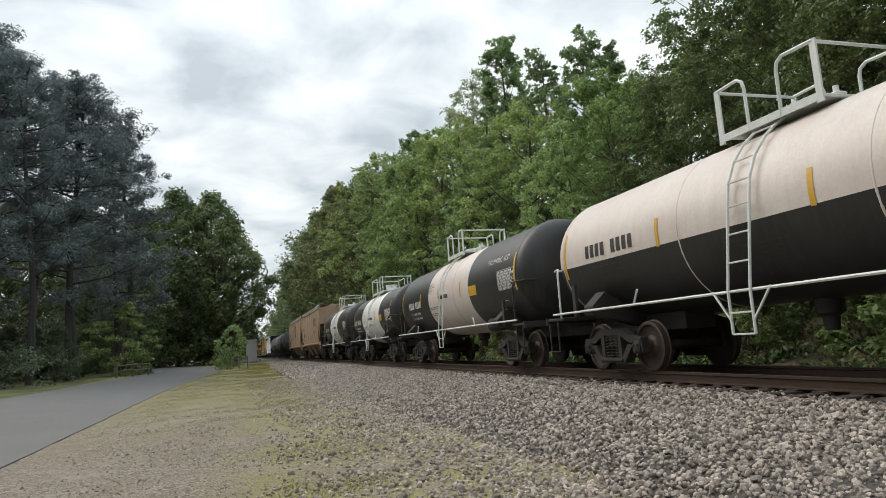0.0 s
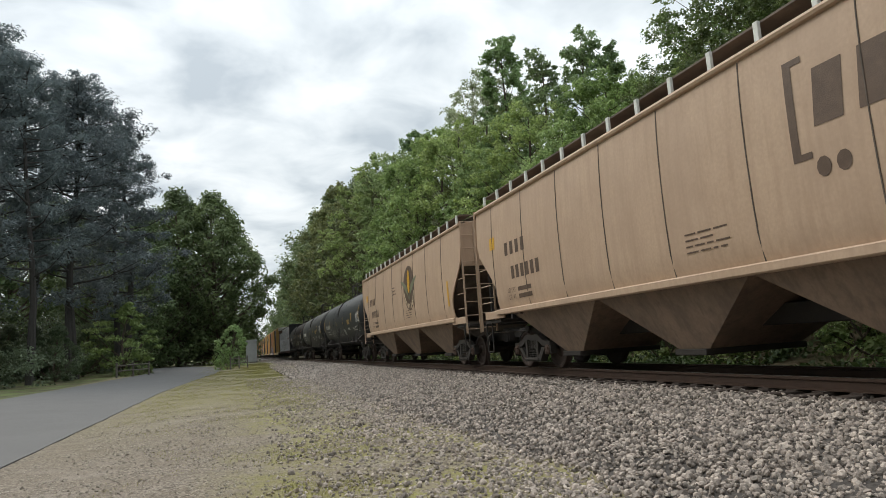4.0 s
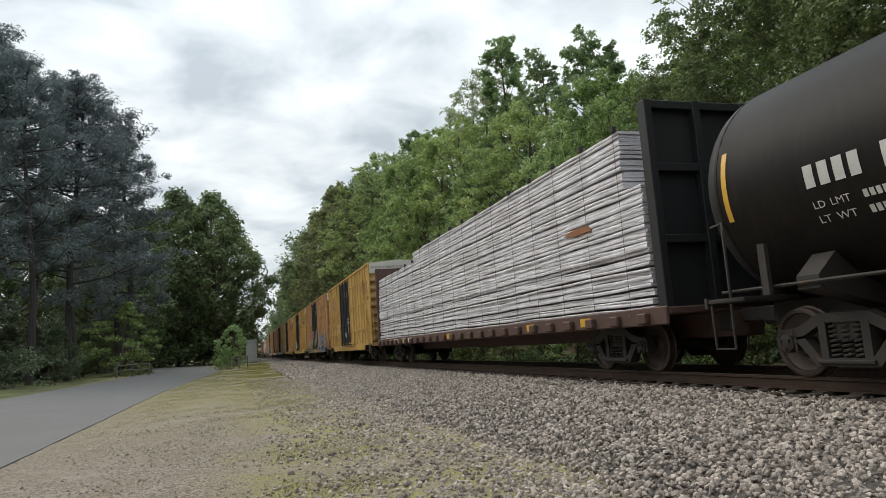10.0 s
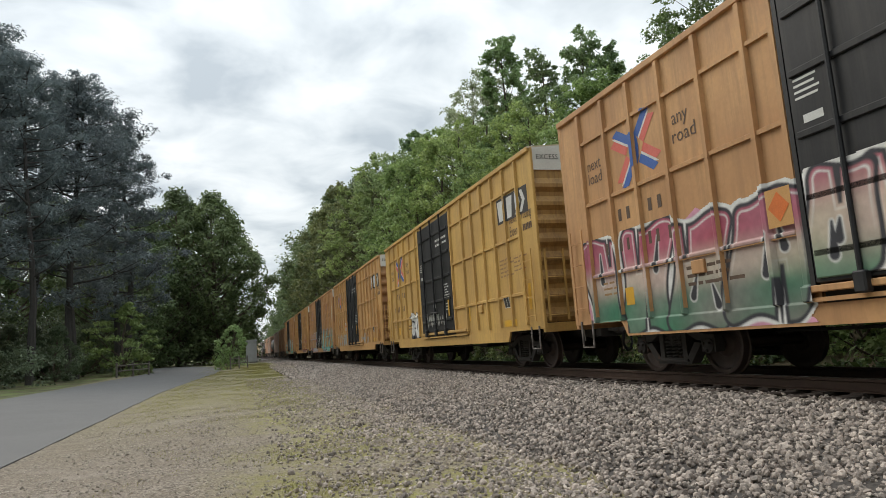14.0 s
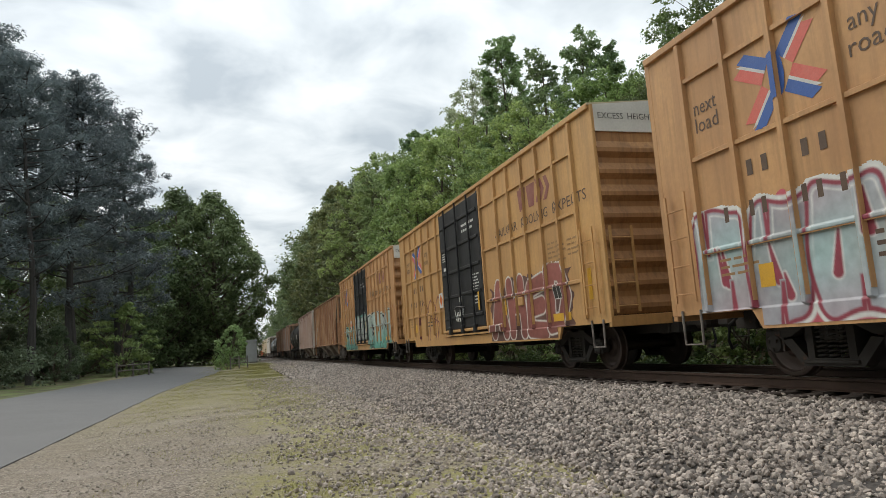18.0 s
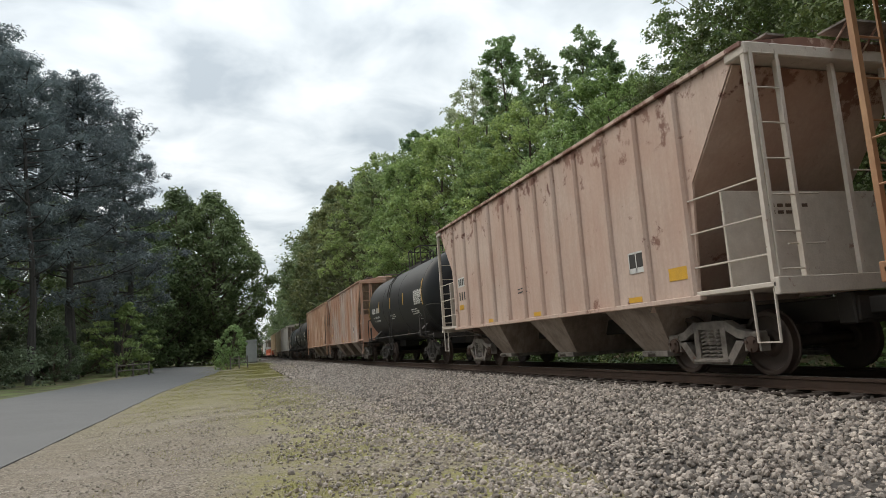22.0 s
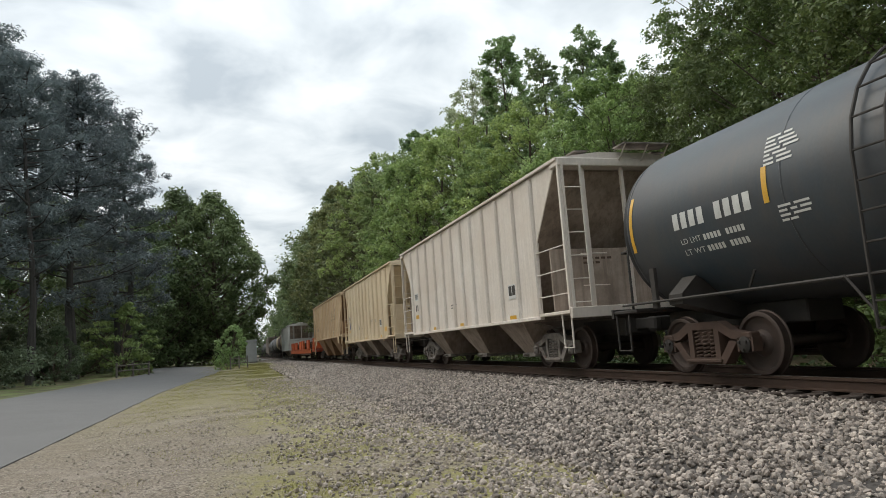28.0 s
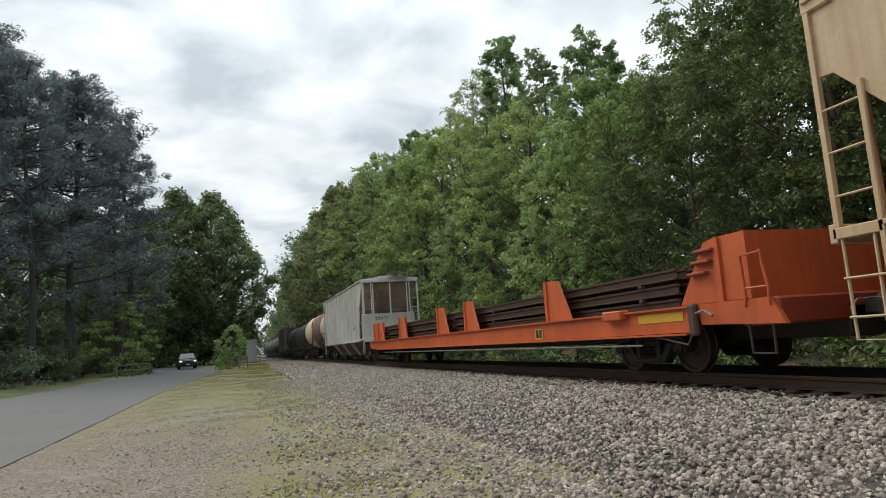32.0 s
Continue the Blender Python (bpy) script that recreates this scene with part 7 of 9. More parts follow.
        d.lines(1.2, 3.2, 3, 0.7, 0.045, 0.14, rng)
    d.row(half - 2.05, 2.8, 4, 0.19, 0.32, 0.14).row(half - 2.35, 2.2, 6, 0.18, 0.31, 0.1)
    for text, y0, y1, zw in (("LD", 5.97, 5.8, 1.93), ("LMT", 5.74, 5.5, 1.93), ("LT", 5.93, 5.78, 1.76), ("WT", 5.7, 5.52, 1.76)):
        tagged(part("load_word", Decal(wrap, 0.006).fitted(text, y0, y1, zw, 0.12).sh, ink_brown, car), kind="stuff")
    d.bar(4.6, 5.35, 1.88, 1.98).bar(4.6, 5.35, 1.71, 1.81)
    d.lines(-1.0, 2.1, 4, 0.9, 0.025, 0.09, rng)
    tagged(part("stencil", d.sh, ink_brown, car), kind="stuff")
    yl = Decal(wrap, 0.006)
    yl.bar(half - 1.4, half - 1.05, 3.08, 3.4)
    yl.bar(-half + 1.5, -half + 1.65, 1.9, 2.7, 3)
    for pc in yl.pieces():
        part("reflector", pc, ink_yellow, car, "faded yellow reflective patch")
    return car


# ---- boxcars ----
BOX_RIBS_LEAD = [-7.04, -6.23, -5.42, -4.58, -3.72, -2.86]
BOX_RIBS_REAR = [2.6, 3.52, 4.43, 5.3, 6.14, 7.02]
BOX_STIFF = (1.8, 3.17, 4.37)
DOOR0, DOOR1 = -1.6, 1.95


def box_offset(y, z):
    """How far the side stands out at a place: panel, rib or door."""
    if DOOR0 < y < DOOR1 and 1.2 < z < 4.9:
        return 0.10
    if z < 0.945:
        return 0.022
    if DOOR0 - 1.2 < y < DOOR1 + 0.2 and 0.945 <= z < 1.15:
        return 0.102
    for r in BOX_RIBS_LEAD + BOX_RIBS_REAR + [DOOR0 - 0.14, DOOR1 + 0.14]:
        if abs(y - r) < 0.042:
            return 0.066
    for h in BOX_STIFF:
        if abs(z - h) < 0.035 and not (DOOR0 - 0.2 < y < DOOR1 + 0.2) and abs(y) < 7.0:
            return 0.046
    return 0.0


YCUT = [y + e for y in BOX_RIBS_LEAD + BOX_RIBS_REAR for e in (-0.042, 0.042)]
ZCUT = [z + e for z in BOX_STIFF for e in (-0.035, 0.035)]


def smooth_step(t):
    return t * t * (3 - 2 * t)


GLYPHS = {"A": [[(0.05, 0.0), (0.45, 1.0), (0.9, 0.0)], [(0.2, 0.36), (0.75, 0.36)]],
          "H": [[(0.1, 0.0), (0.1, 1.0)], [(0.85, 0.0), (0.85, 1.0)], [(0.1, 0.5), (0.85, 0.55)]],
          "E": [[(0.9, 0.95), (0.15, 0.85), (0.12, 0.05), (0.95, 0.0)], [(0.15, 0.45), (0.8, 0.5)]],
          "D": [[(0.12, 0.0), (0.12, 1.0), (0.6, 0.95), (0.9, 0.5), (0.65, 0.05), (0.12, 0.0)]],
          "O": [[(0.5 + 0.38 * math.cos(t), 0.5 + 0.5 * math.sin(t)) for t in [k * math.pi / 6 for k in range(13)]]],
          "N": [[(0.1, 0.0), (0.12, 1.0), (0.82, 0.0), (0.85, 1.0)]],
          "S": [[(0.88, 0.86), (0.5, 1.0), (0.15, 0.76), (0.82, 0.3), (0.5, 0.0), (0.1, 0.14)]],
          "C": [[(0.88, 0.86), (0.5, 1.0), (0.14, 0.6), (0.2, 0.15), (0.55, 0.0), (0.9, 0.16)]],
          "T": [[(0.05, 0.95), (0.95, 1.0)], [(0.5, 0.97), (0.48, 0.0)]]}


def near_line(Y, Z, p0, p1):
    d = np.array((p1[0] - p0[0], p1[1] - p0[1]))
    t = np.clip(((Y - p0[0]) * d[0] + (Z - p0[1]) * d[1]) / max(1e-6, d @ d), 0, 1)
    return np.hypot(Y - p0[0] - t * d[0], Z - p0[1] - t * d[1]), t


def spray(car, pieces, seed):
    """Sprayed lettering as coloured skin that follows the car's side. A piece: y range, z range, style, palette. Styles: bubble letters, fat strokes (after a colon the letters), line, arch."""
    rng = np.random.default_rng(seed)
    step = 0.016
    for (ya, yb, za, zb, style, pal) in pieces:
        kind, _, letters_of = style.partition(":")
        ny, nz = int((yb - ya) / step), int((zb - za) / step)
        ys, zs = ya + step * np.arange(ny + 1), za + step * np.arange(nz + 1)
        Y, Z = np.meshgrid(ys, zs, indexing="ij")
        rgb, alpha = np.zeros(Y.shape + (3,)), np.zeros(Y.shape)
        H = zb - za
        fill, outline, halo, back = [np.array(c) for c in pal]

        def paint(dist, colour, within=None):
            """Lays colour where dist is below zero, with a soft edge; an own edge where the side is still bare."""
            a = np.clip(0.5 - dist / (1.6 * step), 0, 1)
            if within is not None:
                a = a * within
            bare = (alpha <= 0) & (a > 0)
            full = np.broadcast_to(colour, rgb.shape)
            rgb[:] = np.where(bare[..., None], full, rgb * (1 - a[..., None]) + full * a[..., None])
            alpha[:] = np.maximum(alpha, a)
        if fill.ndim == 2:
            # paint that fades from the bottom colour through the middle to the top
            u = np.clip((Z - za) / H * (len(fill) - 1), 0, len(fill) - 1.001)
            k = u.astype(int)
            wgt = smooth_step(u - k)[..., None]
            grad = fill[k] * (1 - wgt) + fill[k + 1] * wgt
        else:
            grad = fill * (0.8 + 0.35 * np.clip((Z - za) / H, 0, 1)[..., None])
        fleck = 0.5 + 0.5 * np.sin(Y * 2.3 + seed) * np.sin(Z * 3.7 + Y * 1.1)
        if kind in ("bubble", "fat"):
            # backing cloud with a wavy top and ragged sides
            top = za + H * (0.84 + 0.08 * np.sin(Y * 2.1 + seed) + 0.05 * np.sin(Y * 5.3 + 2 * seed) + 0.03 * np.sin(Y * 11.7))
            edge = 0.1 + 0.08 * np.sin(Z * 9 + seed) + 0.04 * np.sin(Z * 23)
            paint(np.maximum(np.maximum(Z - top, ya + edge - Y), Y - yb + edge), back * (0.75 + 0.45 * fleck[..., None]))
        if kind == "bubble":
            count = max(3, round((yb - ya) / (H * 0.68)))
            wl = (yb - ya) / count
            shapes = []
            for i in range(count):
                tilt, bulge, wide = rng.uniform(-0.25, 0.25), rng.uniform(-0.16, 0.16), wl * rng.uniform(0.4, 0.52)
                yc, zc, top_h = ya + (i + 0.5) * wl, za + H * rng.uniform(0.45, 0.5), H * rng.uniform(0.42, 0.49)
                dy = np.abs(Y - yc + tilt * (Z - zc)) - wide * (1 + bulge * np.sin((Z - zc) / H * 6 + i))
                dz = np.abs(Z - zc) - top_h + 0.06 * np.sin((Y - yc) * 6 + i)
                box = np.hypot(np.maximum(dy + 0.16, 0), np.maximum(dz + 0.16, 0)) + np.minimum(np.maximum(dy, dz) + 0.16, 0) - 0.16
                # a notch from the top or the bottom, and slots inside
                for _ in range(rng.integers(1, 3)):
                    up = rng.choice([-1, 1])
                    slot = np.abs(Y - yc - rng.uniform(-0.25, 0.25) * wl + 0.3 * tilt * (Z - zc)) - 0.05 * wl * (0.3 + np.clip(up * (Z - zc) / H, 0, 1) * 2)
                    box = np.maximum(box, -np.maximum(slot, H * rng.uniform(0.06, 0.2) - up * (Z - zc)))
                hole = np.full(Y.shape, 9.0)
                for _ in range(rng.integers(1, 3)):
                    p0 = (yc + rng.uniform(-0.25, 0.25) * wl, zc + rng.uniform(-0.3, 0.1) * H)
                    d, t = near_line(Y, Z, p0, (p0[0] + rng.uniform(-0.12, 0.12) * wl, p0[1] + rng.choice([0.16, 0.28]) * H))
                    hole = np.minimum(hole, d - 0.02 - 0.05 * (1 - t))
                shapes.append((box, hole))
            union = np.min([b for b, _ in shapes], axis=0)
            paint(union - 0.12, halo)
            for j in rng.permutation(count):
                box, hole = shapes[j]
                paint(box - 0.06, outline)
                fade = fleck[..., None] * 0.3
                paint(box, np.minimum(1, grad * (0.85 + 0.3 * ((j * 0.37) % 1))) * (1 - fade) + back * fade)
                inside = box < -0.02
                paint(np.abs(box + 0.05) - 0.012, halo, inside * np.clip((Z - za) / H * 2 - 0.6, 0, 1))
                paint(hole - 0.02, halo, inside)
                paint(hole, outline, inside)
        elif kind == "fat":
            n = len(letters_of) or max(3, round((yb - ya) / (H * 0.75)))
            wl = (yb - ya - 0.3) / n
            th = 0.105 * H + 0.02
            for i in range(n):
                glyph = GLYPHS[letters_of[i]] if letters_of else GLYPHS[sorted(GLYPHS)[rng.integers(0, len(GLYPHS))]]
                y1, lean, lift = yb - 0.15 - i * wl, rng.uniform(-0.12, 0.12), rng.uniform(-0.04, 0.04) * H
                D = np.full(Y.shape, 9.0)
                for line in glyph:
                    pts = [(y1 - (0.08 + 0.84 * a + lean * (b - 0.5)) * wl, za + H * (0.14 + 0.7 * b) + lift) for a, b in line]
                    for p0, p1 in zip(pts, pts[1:]):
                        d, t = near_line(Y, Z, p0, p1)
                        D = np.minimum(D, d - th)
                paint(D - 0.035, outline)
                paint(D, grad * (0.85 + 0.3 * fleck[..., None]))
        elif kind == "arch":
            # large loose outlines of domes and bands
            for i in range(3):
                c, r, hh = ya + (0.25 + 0.27 * i) * (yb - ya), (yb - ya) * rng.uniform(0.16, 0.24), H * rng.uniform(0.6, 0.95)
                arc = [(c + r * math.cos(t) * (1 + 0.1 * math.sin(3 * t)), za + max(0.02, hh * math.sin(t) ** 0.7)) for t in np.linspace(0.02, 3.12, 15)]
                arc += [(c - r * 1.3, za + hh * 0.45), (c + r * 0.2, za + hh * 0.62)] if i == 1 else []
                for p0, p1 in zip(arc, arc[1:]):
                    d, t = near_line(Y, Z, p0, p1)
                    paint(d - 0.022, fill)
        else:
            # quick zigzag handwriting
            p, i, last = yb - 0.05, 0, None
            while p > ya + 0.1:
                q = (p, za + H * (rng.uniform(0.02, 0.3) if i % 2 else rng.uniform(0.6, 0.96)))
                if last is not None and rng.random() > 0.12:
                    d, t = near_line(Y, Z, last, q)
                    paint(d - 0.018 - 0.012 * t, fill)
                last = q
                p -= rng.uniform(0.04, 0.16)
                i += 1
        # below the floor only the deep sill carries paint
        alpha[(Z < 0.94) & ((Y < -5.78) | (Y > 6.03))] = 0
        on = alpha > 0
        cell = on[:-1, :-1] & on[1:, :-1] & on[:-1, 1:] & on[1:, 1:]
        ii, jj = np.nonzero(cell)
        if not len(ii):
            continue
        used = np.zeros(Y.shape, bool)
        for di in (0, 1):
            for dj in (0, 1):
                used[ii + di, jj + dj] = True
        idx = -np.ones(Y.shape, int)
        idx[used] = np.arange(used.sum())
        X = np.array([-1.58 - box_offset(y, z) - 0.005 for y, z in zip(Y[used], Z[used])])
        quads = np.stack([idx[ii, jj], idx[ii, jj + 1], idx[ii + 1, jj + 1], idx[ii + 1, jj]], -1)
        me = fast_mesh("graffiti", np.stack([X, Y[used], Z[used]], -1), quads, graffiti_mat)
        at = me.color_attributes.new("paint", "FLOAT_COLOR", "POINT")
        at.data.foreach_set("color", np.concatenate([rgb[used], np.ones((used.sum(), 1))], 1).astype(np.float32).ravel())
        ob = new("graffiti", me)
        ob.parent = car
        tagged(ob, "bold sprayed graffiti lettering over the lower side" if kind in ("bubble", "fat") else "thin sprayed outline drawing")


def box_car(label, a, b, paint, gear, caps, seed, slogan, badge="maroon", pieces=(), placard=None):
    car, s, half = car_thing("boxcar", label, "boxcar", a, b)
    rng = random.Random(seed)
    w, zt, zs = 1.58, 5.05, 0.93
    for sx in (-1, 1):
        for name, y0, y1 in (("side_panel", -half, DOOR0), ("side_panel", DOOR1, half)):
            x0, x1 = sorted((sx * w, sx * (w - 0.05)))
            part(name, Shape().box(x0, x1, y0, y1, zs, zt), paint, car, key=("bp", sx, round(y0, 1)))
        x0, x1 = sorted((sx * w, sx * (w - 0.05)))
        part("door_header", Shape().box(x0, x1, DOOR0, DOOR1, 4.86, zt), paint, car, key=("dh", sx))
        part("side_sill", Shape().prism([(-5.95, zs + 0.0), (-5.8, 0.68), (6.05, 0.68), (6.2, zs + 0.0)], min(sx * (w - 0.03), sx * (w + 0.02)), max(sx * (w - 0.03), sx * (w + 0.02))), paint, car, key=("ss", sx))
        part("door_track", Shape().box(min(sx * w, sx * (w + 0.1)), max(sx * w, sx * (w + 0.1)), DOOR0 - 1.2, DOOR1 + 0.2, 1.06, 1.14, 0.01).box(min(sx * w, sx * (w + 0.08)), max(sx * w, sx * (w + 0.08)), DOOR0 - 1.2, DOOR1 + 0.2, 0.95, 1.0), paint, car, key=("dt", sx))
        part("top_rail", Shape().box(min(sx * (w - 0.03), sx * (w + 0.06)), max(sx * (w - 0.03), sx * (w + 0.06)), -half, half, zt - 0.08, zt + 0.03, 0.01), paint, car, key=("tr", sx))
        for y in BOX_RIBS_LEAD + BOX_RIBS_REAR + [DOOR0 - 0.14, DOOR1 + 0.14]:
            part("rib", Shape().prism([(-0.055, 0), (0.055, 0), (0.04, 0.065), (-0.04, 0.065)], zs + 0.12, zt - 0.1, 2).moved(Matrix.Translation((sx * w, y, 0)) @ pose(0, 0, 0, 0, 0, 90 if sx < 0 else -90)), paint, car, key=("box_rib", sx, y))
        for grp in (BOX_RIBS_LEAD + [DOOR0 - 0.14], [DOOR1 + 0.14] + BOX_RIBS_REAR):
            for y0, y1 in zip(grp, grp[1:]):
                for h in BOX_STIFF:
                    ln = round(y1 - y0 - 0.1, 3)
                    part("stiffener", Shape().prism([(-0.04, 0), (0.04, 0), (0.02, 0.045), (-0.04, 0.045)], -ln / 2, ln / 2, 1).moved(Matrix.Translation((sx * w, (y0 + y1) / 2, h)) @ pose(0, 0, 0, 0, -90 if sx < 0 else 90, 0)), paint, car, key=("stiff", sx, y0, h))
        # plug door with its own ribs and locking rods
        xd0, xd1 = sorted((sx * (w - 0.02), sx * (w + 0.07)))
        door = part("door", Shape().box(xd0, xd1, DOOR0, DOOR1, 1.16, 4.84, 0.015), door_black, car, "black sliding plug door", key=("door", sx))
        for h in (1.5, 2.15, 2.9, 3.65, 4.4):
            part("door_rib", Shape().box(-0.02, 0.02, -(DOOR1 - DOOR0) / 2 + 0.06, (DOOR1 - DOOR0) / 2 - 0.06, -0.045, 0.045, 0.012), door_black, door, at=(sx * (w + 0.085), (DOOR0 + DOOR1) / 2, h), key="door_rib")
        for y in (-0.95, 0.15, 1.3):
            part("lock_rod", Shape().tube([(0, 0, 1.05), (0, 0, 4.92)], 0.03, 7), door_black, door, at=(sx * (w + 0.13), y, 0), key="lock_rod")
            part("rod_bracket", Shape().box(-0.06, 0.06, -0.08, 0.08, -0.12, 0.12, 0.02), door_black, door, at=(sx * (w + 0.12), y, 1.12), key="rod_bracket")
        part("door_edge", Shape().box(xd0, xd1 + 0.02 if sx > 0 else xd1, DOOR0 - 0.07, DOOR0 - 0.005, 1.14, 4.86), door_black, door, key=("de0", sx))
        part("door_edge", Shape().box(xd0, xd1, DOOR1 + 0.005, DOOR1 + 0.07, 1.14, 4.86), door_black, door, key=("de1", sx))
        part("door_handle", Shape().tube([(sx * (w + 0.16), -0.2, 1.75), (sx * (w + 0.2), 0.3, 1.8), (sx * (w + 0.16), 0.7, 1.75)], 0.025, 6), door_black, door, key=("dhd", sx))
        for k in (-1, 1):
            add_ladder(car, sx * (w + 0.09), k * (half - 0.42), 1.12, 2.75, 0.45, 0.42, paint, "side")
            add_stirrup(car, sx * (w + 0.02), k * (half - 0.42), 0.5, 0.5, 0.42, steel_pale)
            add_ladder(car, sx * (w - 0.35), k * (half + 0.1), 1.1, 2.7, 0.45, 0.42, paint, "end")
            part("defect_card_board", Shape().box(-0.03, 0.03, -0.14, 0.14, -0.1, 0.1, 0.01), paint, car, at=(sx * (w + 0.02), k * 4.0, 1.62), key="card")
    # ends with pressed ridges
    for k in (-1, 1):
        n = 8
        prof = [(zs, 0.0)]
        for i in range(n):
            z0 = zs + 0.12 + i * (zt - 0.75 - zs) / n
            hgt = (zt - 0.75 - zs) / n
            prof += [(z0 + 0.02, 0.0), (z0 + 0.12, 0.075), (z0 + hgt - 0.22, 0.075), (z0 + hgt - 0.08, 0.0)]
        prof += [(zt - 0.52, 0.0)]
        poly = [(y, z) for z, y in prof] + [(-0.06, zt - 0.52), (-0.06, zs)]
        pts = [(k * (half + y), z) for y, z in poly]
        part("end_wall", Shape().prism(pts, -w + 0.05, w - 0.05), SHADED_END_PAINT[0 if paint is BOX_PAINT[0] else 1], car, "streaked brown ribbed end with shade in its paint", key=("ew", k))
        for sx in (-1, 1):
            part("corner_post", Shape().box(min(sx * (w - 0.06), sx * (w + 0.005)), max(sx * (w - 0.06), sx * (w + 0.005)), k * half - 0.06, k * half + 0.06, zs, zt, 0.01), paint, car, key=("cp", sx, k))
        part("end_top_panel", Shape().prism([(-w + 0.03, zt - 0.52), (w - 0.03, zt - 0.52), (w - 0.03, zt), (0, zt + 0.14), (-w + 0.03, zt)], k * half - 0.03, k * half + 0.03, 1), box_white, car, "white top panel on the end", key=("etp", k))
        # words read from outside the end
        at_x = -1.42
        for text in ("EXCESS", "HEIGHT", "CAR"):
            tv, tf = text_shape(text, 0.17)
            lo, hi = min(p for p, _ in tv), max(p for p, _ in tv)
            tagged(part("end_word", Shape().add([((at_x + p - lo) * (1 if k < 0 else -1), k * (half + 0.034), zt - 0.22 + q) for p, q in tv], tf), ink_black, car, key=("end word", text, k)), kind="stuff")
            at_x += hi - lo + 0.1
        part("end_sill", Shape().box(-w, w, k * half - 0.05, k * half + 0.05, 0.85, 1.05, 0.01), paint, car, key=("es", k))
        part("body_bolster", Shape().prism([(-1.5, 0.95), (1.5, 0.95), (0.45, 0.8), (-0.45, 0.8)], -0.2, 0.2, 1), gear, car, at=(0, k * (half - 2.3), 0), key="bb")
        add_truck(car, k * (half - 2.3), gear, caps, s)
    part("floor_frame", Shape().box(-w + 0.05, w - 0.05, -half, half, 0.95, 1.1).box(-0.3, 0.3, -half - 0.2, half + 0.2, 0.68, 0.98), steel_dark, car, key="bff")
    part("roof", Shape().prism([(-w - 0.05, zt - 0.01), (-w - 0.05, zt + 0.03), (0, zt + 0.16), (w + 0.05, zt + 0.03), (w + 0.05, zt - 0.01)], -half - 0.02, half + 0.02, 1), roof_pale, car, "pale weathered roof", key="broof")
    for i in range(11):
        y = -half + 0.7 + i * (2 * half - 1.4) / 10
        part("roof_rib", Shape().prism([(-w, zt + 0.03), (0, zt + 0.16), (w, zt + 0.03), (w, zt + 0.065), (0, zt + 0.2), (-w, zt + 0.065)], -0.05, 0.05, 1), paint, car, at=(0, y, 0), key="rrib")
    part("brake_gear", Shape().box(-0.6, 0.4, -1.6, -1.0, 0.55, 0.9, 0.03).tube([(0.5, 0.2, 0.72), (0.5, 1.2, 0.72)], 0.2, 10).tube([(0, -5, 0.6), (0, 5, 0.6)], 0.025, 5), steel_dark, car, key="bbg")
    add_ends(car, half, gear)
    # lettering
    wrap = lambda y, z: -w - box_offset(y, z)
    d = Decal(wrap, 0.006)
    dk = Decal(wrap, 0.006)
    if slogan == 1:
        said = [("Railcar", -2.85, -4.15, 3.4, 0.32), ("Pooling", -4.35, -5.7, 3.4, 0.32), ("Experts", -5.9, -7.2, 3.4, 0.32)]
    elif slogan == 2:
        said = [("Railcar", -6.42, -6.98, 3.64, 0.24), ("Pooling", -7.17, -7.7, 3.62, 0.24), ("Experts", -6.42, -6.98, 3.33, 0.24)]
        d.row(-7.2, 3.24, 6, 0.06, 0.15, 0.025)
    else:
        said = [("RAILCAR", -2.7, -4.1, 3.42, 0.22), ("POOLING", -4.35, -5.75, 3.42, 0.22), ("EXPERTS", -6.0, -7.45, 3.42, 0.22)]
    said += [("next", 6.85, 6.38, 3.88, 0.22), ("load", 6.85, 6.38, 3.62, 0.22), ("any", 4.24, 3.86, 3.93, 0.22), ("road", 4.27, 3.72, 3.64, 0.22)]
    for text, y0, y1, z, h in said:
        tagged(part("slogan_word", Decal(wrap, 0.006).fitted(text, y0, y1, z, h).drape(YCUT, ZCUT).sh, ink_brown, car), kind="stuff")
    # two slanted blocks and a crossed block as the maker's badge
    bd = Decal(wrap, 0.005)
    y, z = (-5.72 if slogan == 2 else -4.25), 3.7
    if badge == "plate":
        pl = Decal(wrap, 0.004)
        for i in range(20):
            pl.bar(y - 1.85 + i * 0.095, y - 1.755 + i * 0.095, z - 0.06, z + 0.58)
        part("badge_plate", pl.sh, ink_black, car, "black badge plate")
        bd.lift = 0.008
    for j in range(2):
        yy = y - j * 0.52
        bd.poly([(yy - 0.08, z), (yy - 0.36, z), (yy - 0.46, z + 0.52), (yy - 0.0, z + 0.52)])
    for yy in (y - 1.08, y - 1.36):
        bd.poly([(yy, z), (yy - 0.16, z), (yy - 0.36, z + 0.26), (yy - 0.2, z + 0.26)]).poly([(yy - 0.2, z + 0.26), (yy - 0.36, z + 0.26), (yy - 0.22, z + 0.52), (yy - 0.06, z + 0.52)])
    for pc in bd.faces():
        q = Decal(wrap, bd.lift)
        q.sh = pc
        part("badge_block", q.drape(YCUT, ZCUT).sh, ink_white if badge == "plate" else ink_maroon, car, "slanted badge block in faded paint")
    # crossed arrows badge on the rear half: four arms, each with a blue and a red stripe
    cy, cz = 5.28, 3.78
    arms = [((0.47, 0.5), 1), ((0.58, -0.36), -1), ((-0.45, -0.52), 1), ((-0.6, 0.34), -1)]
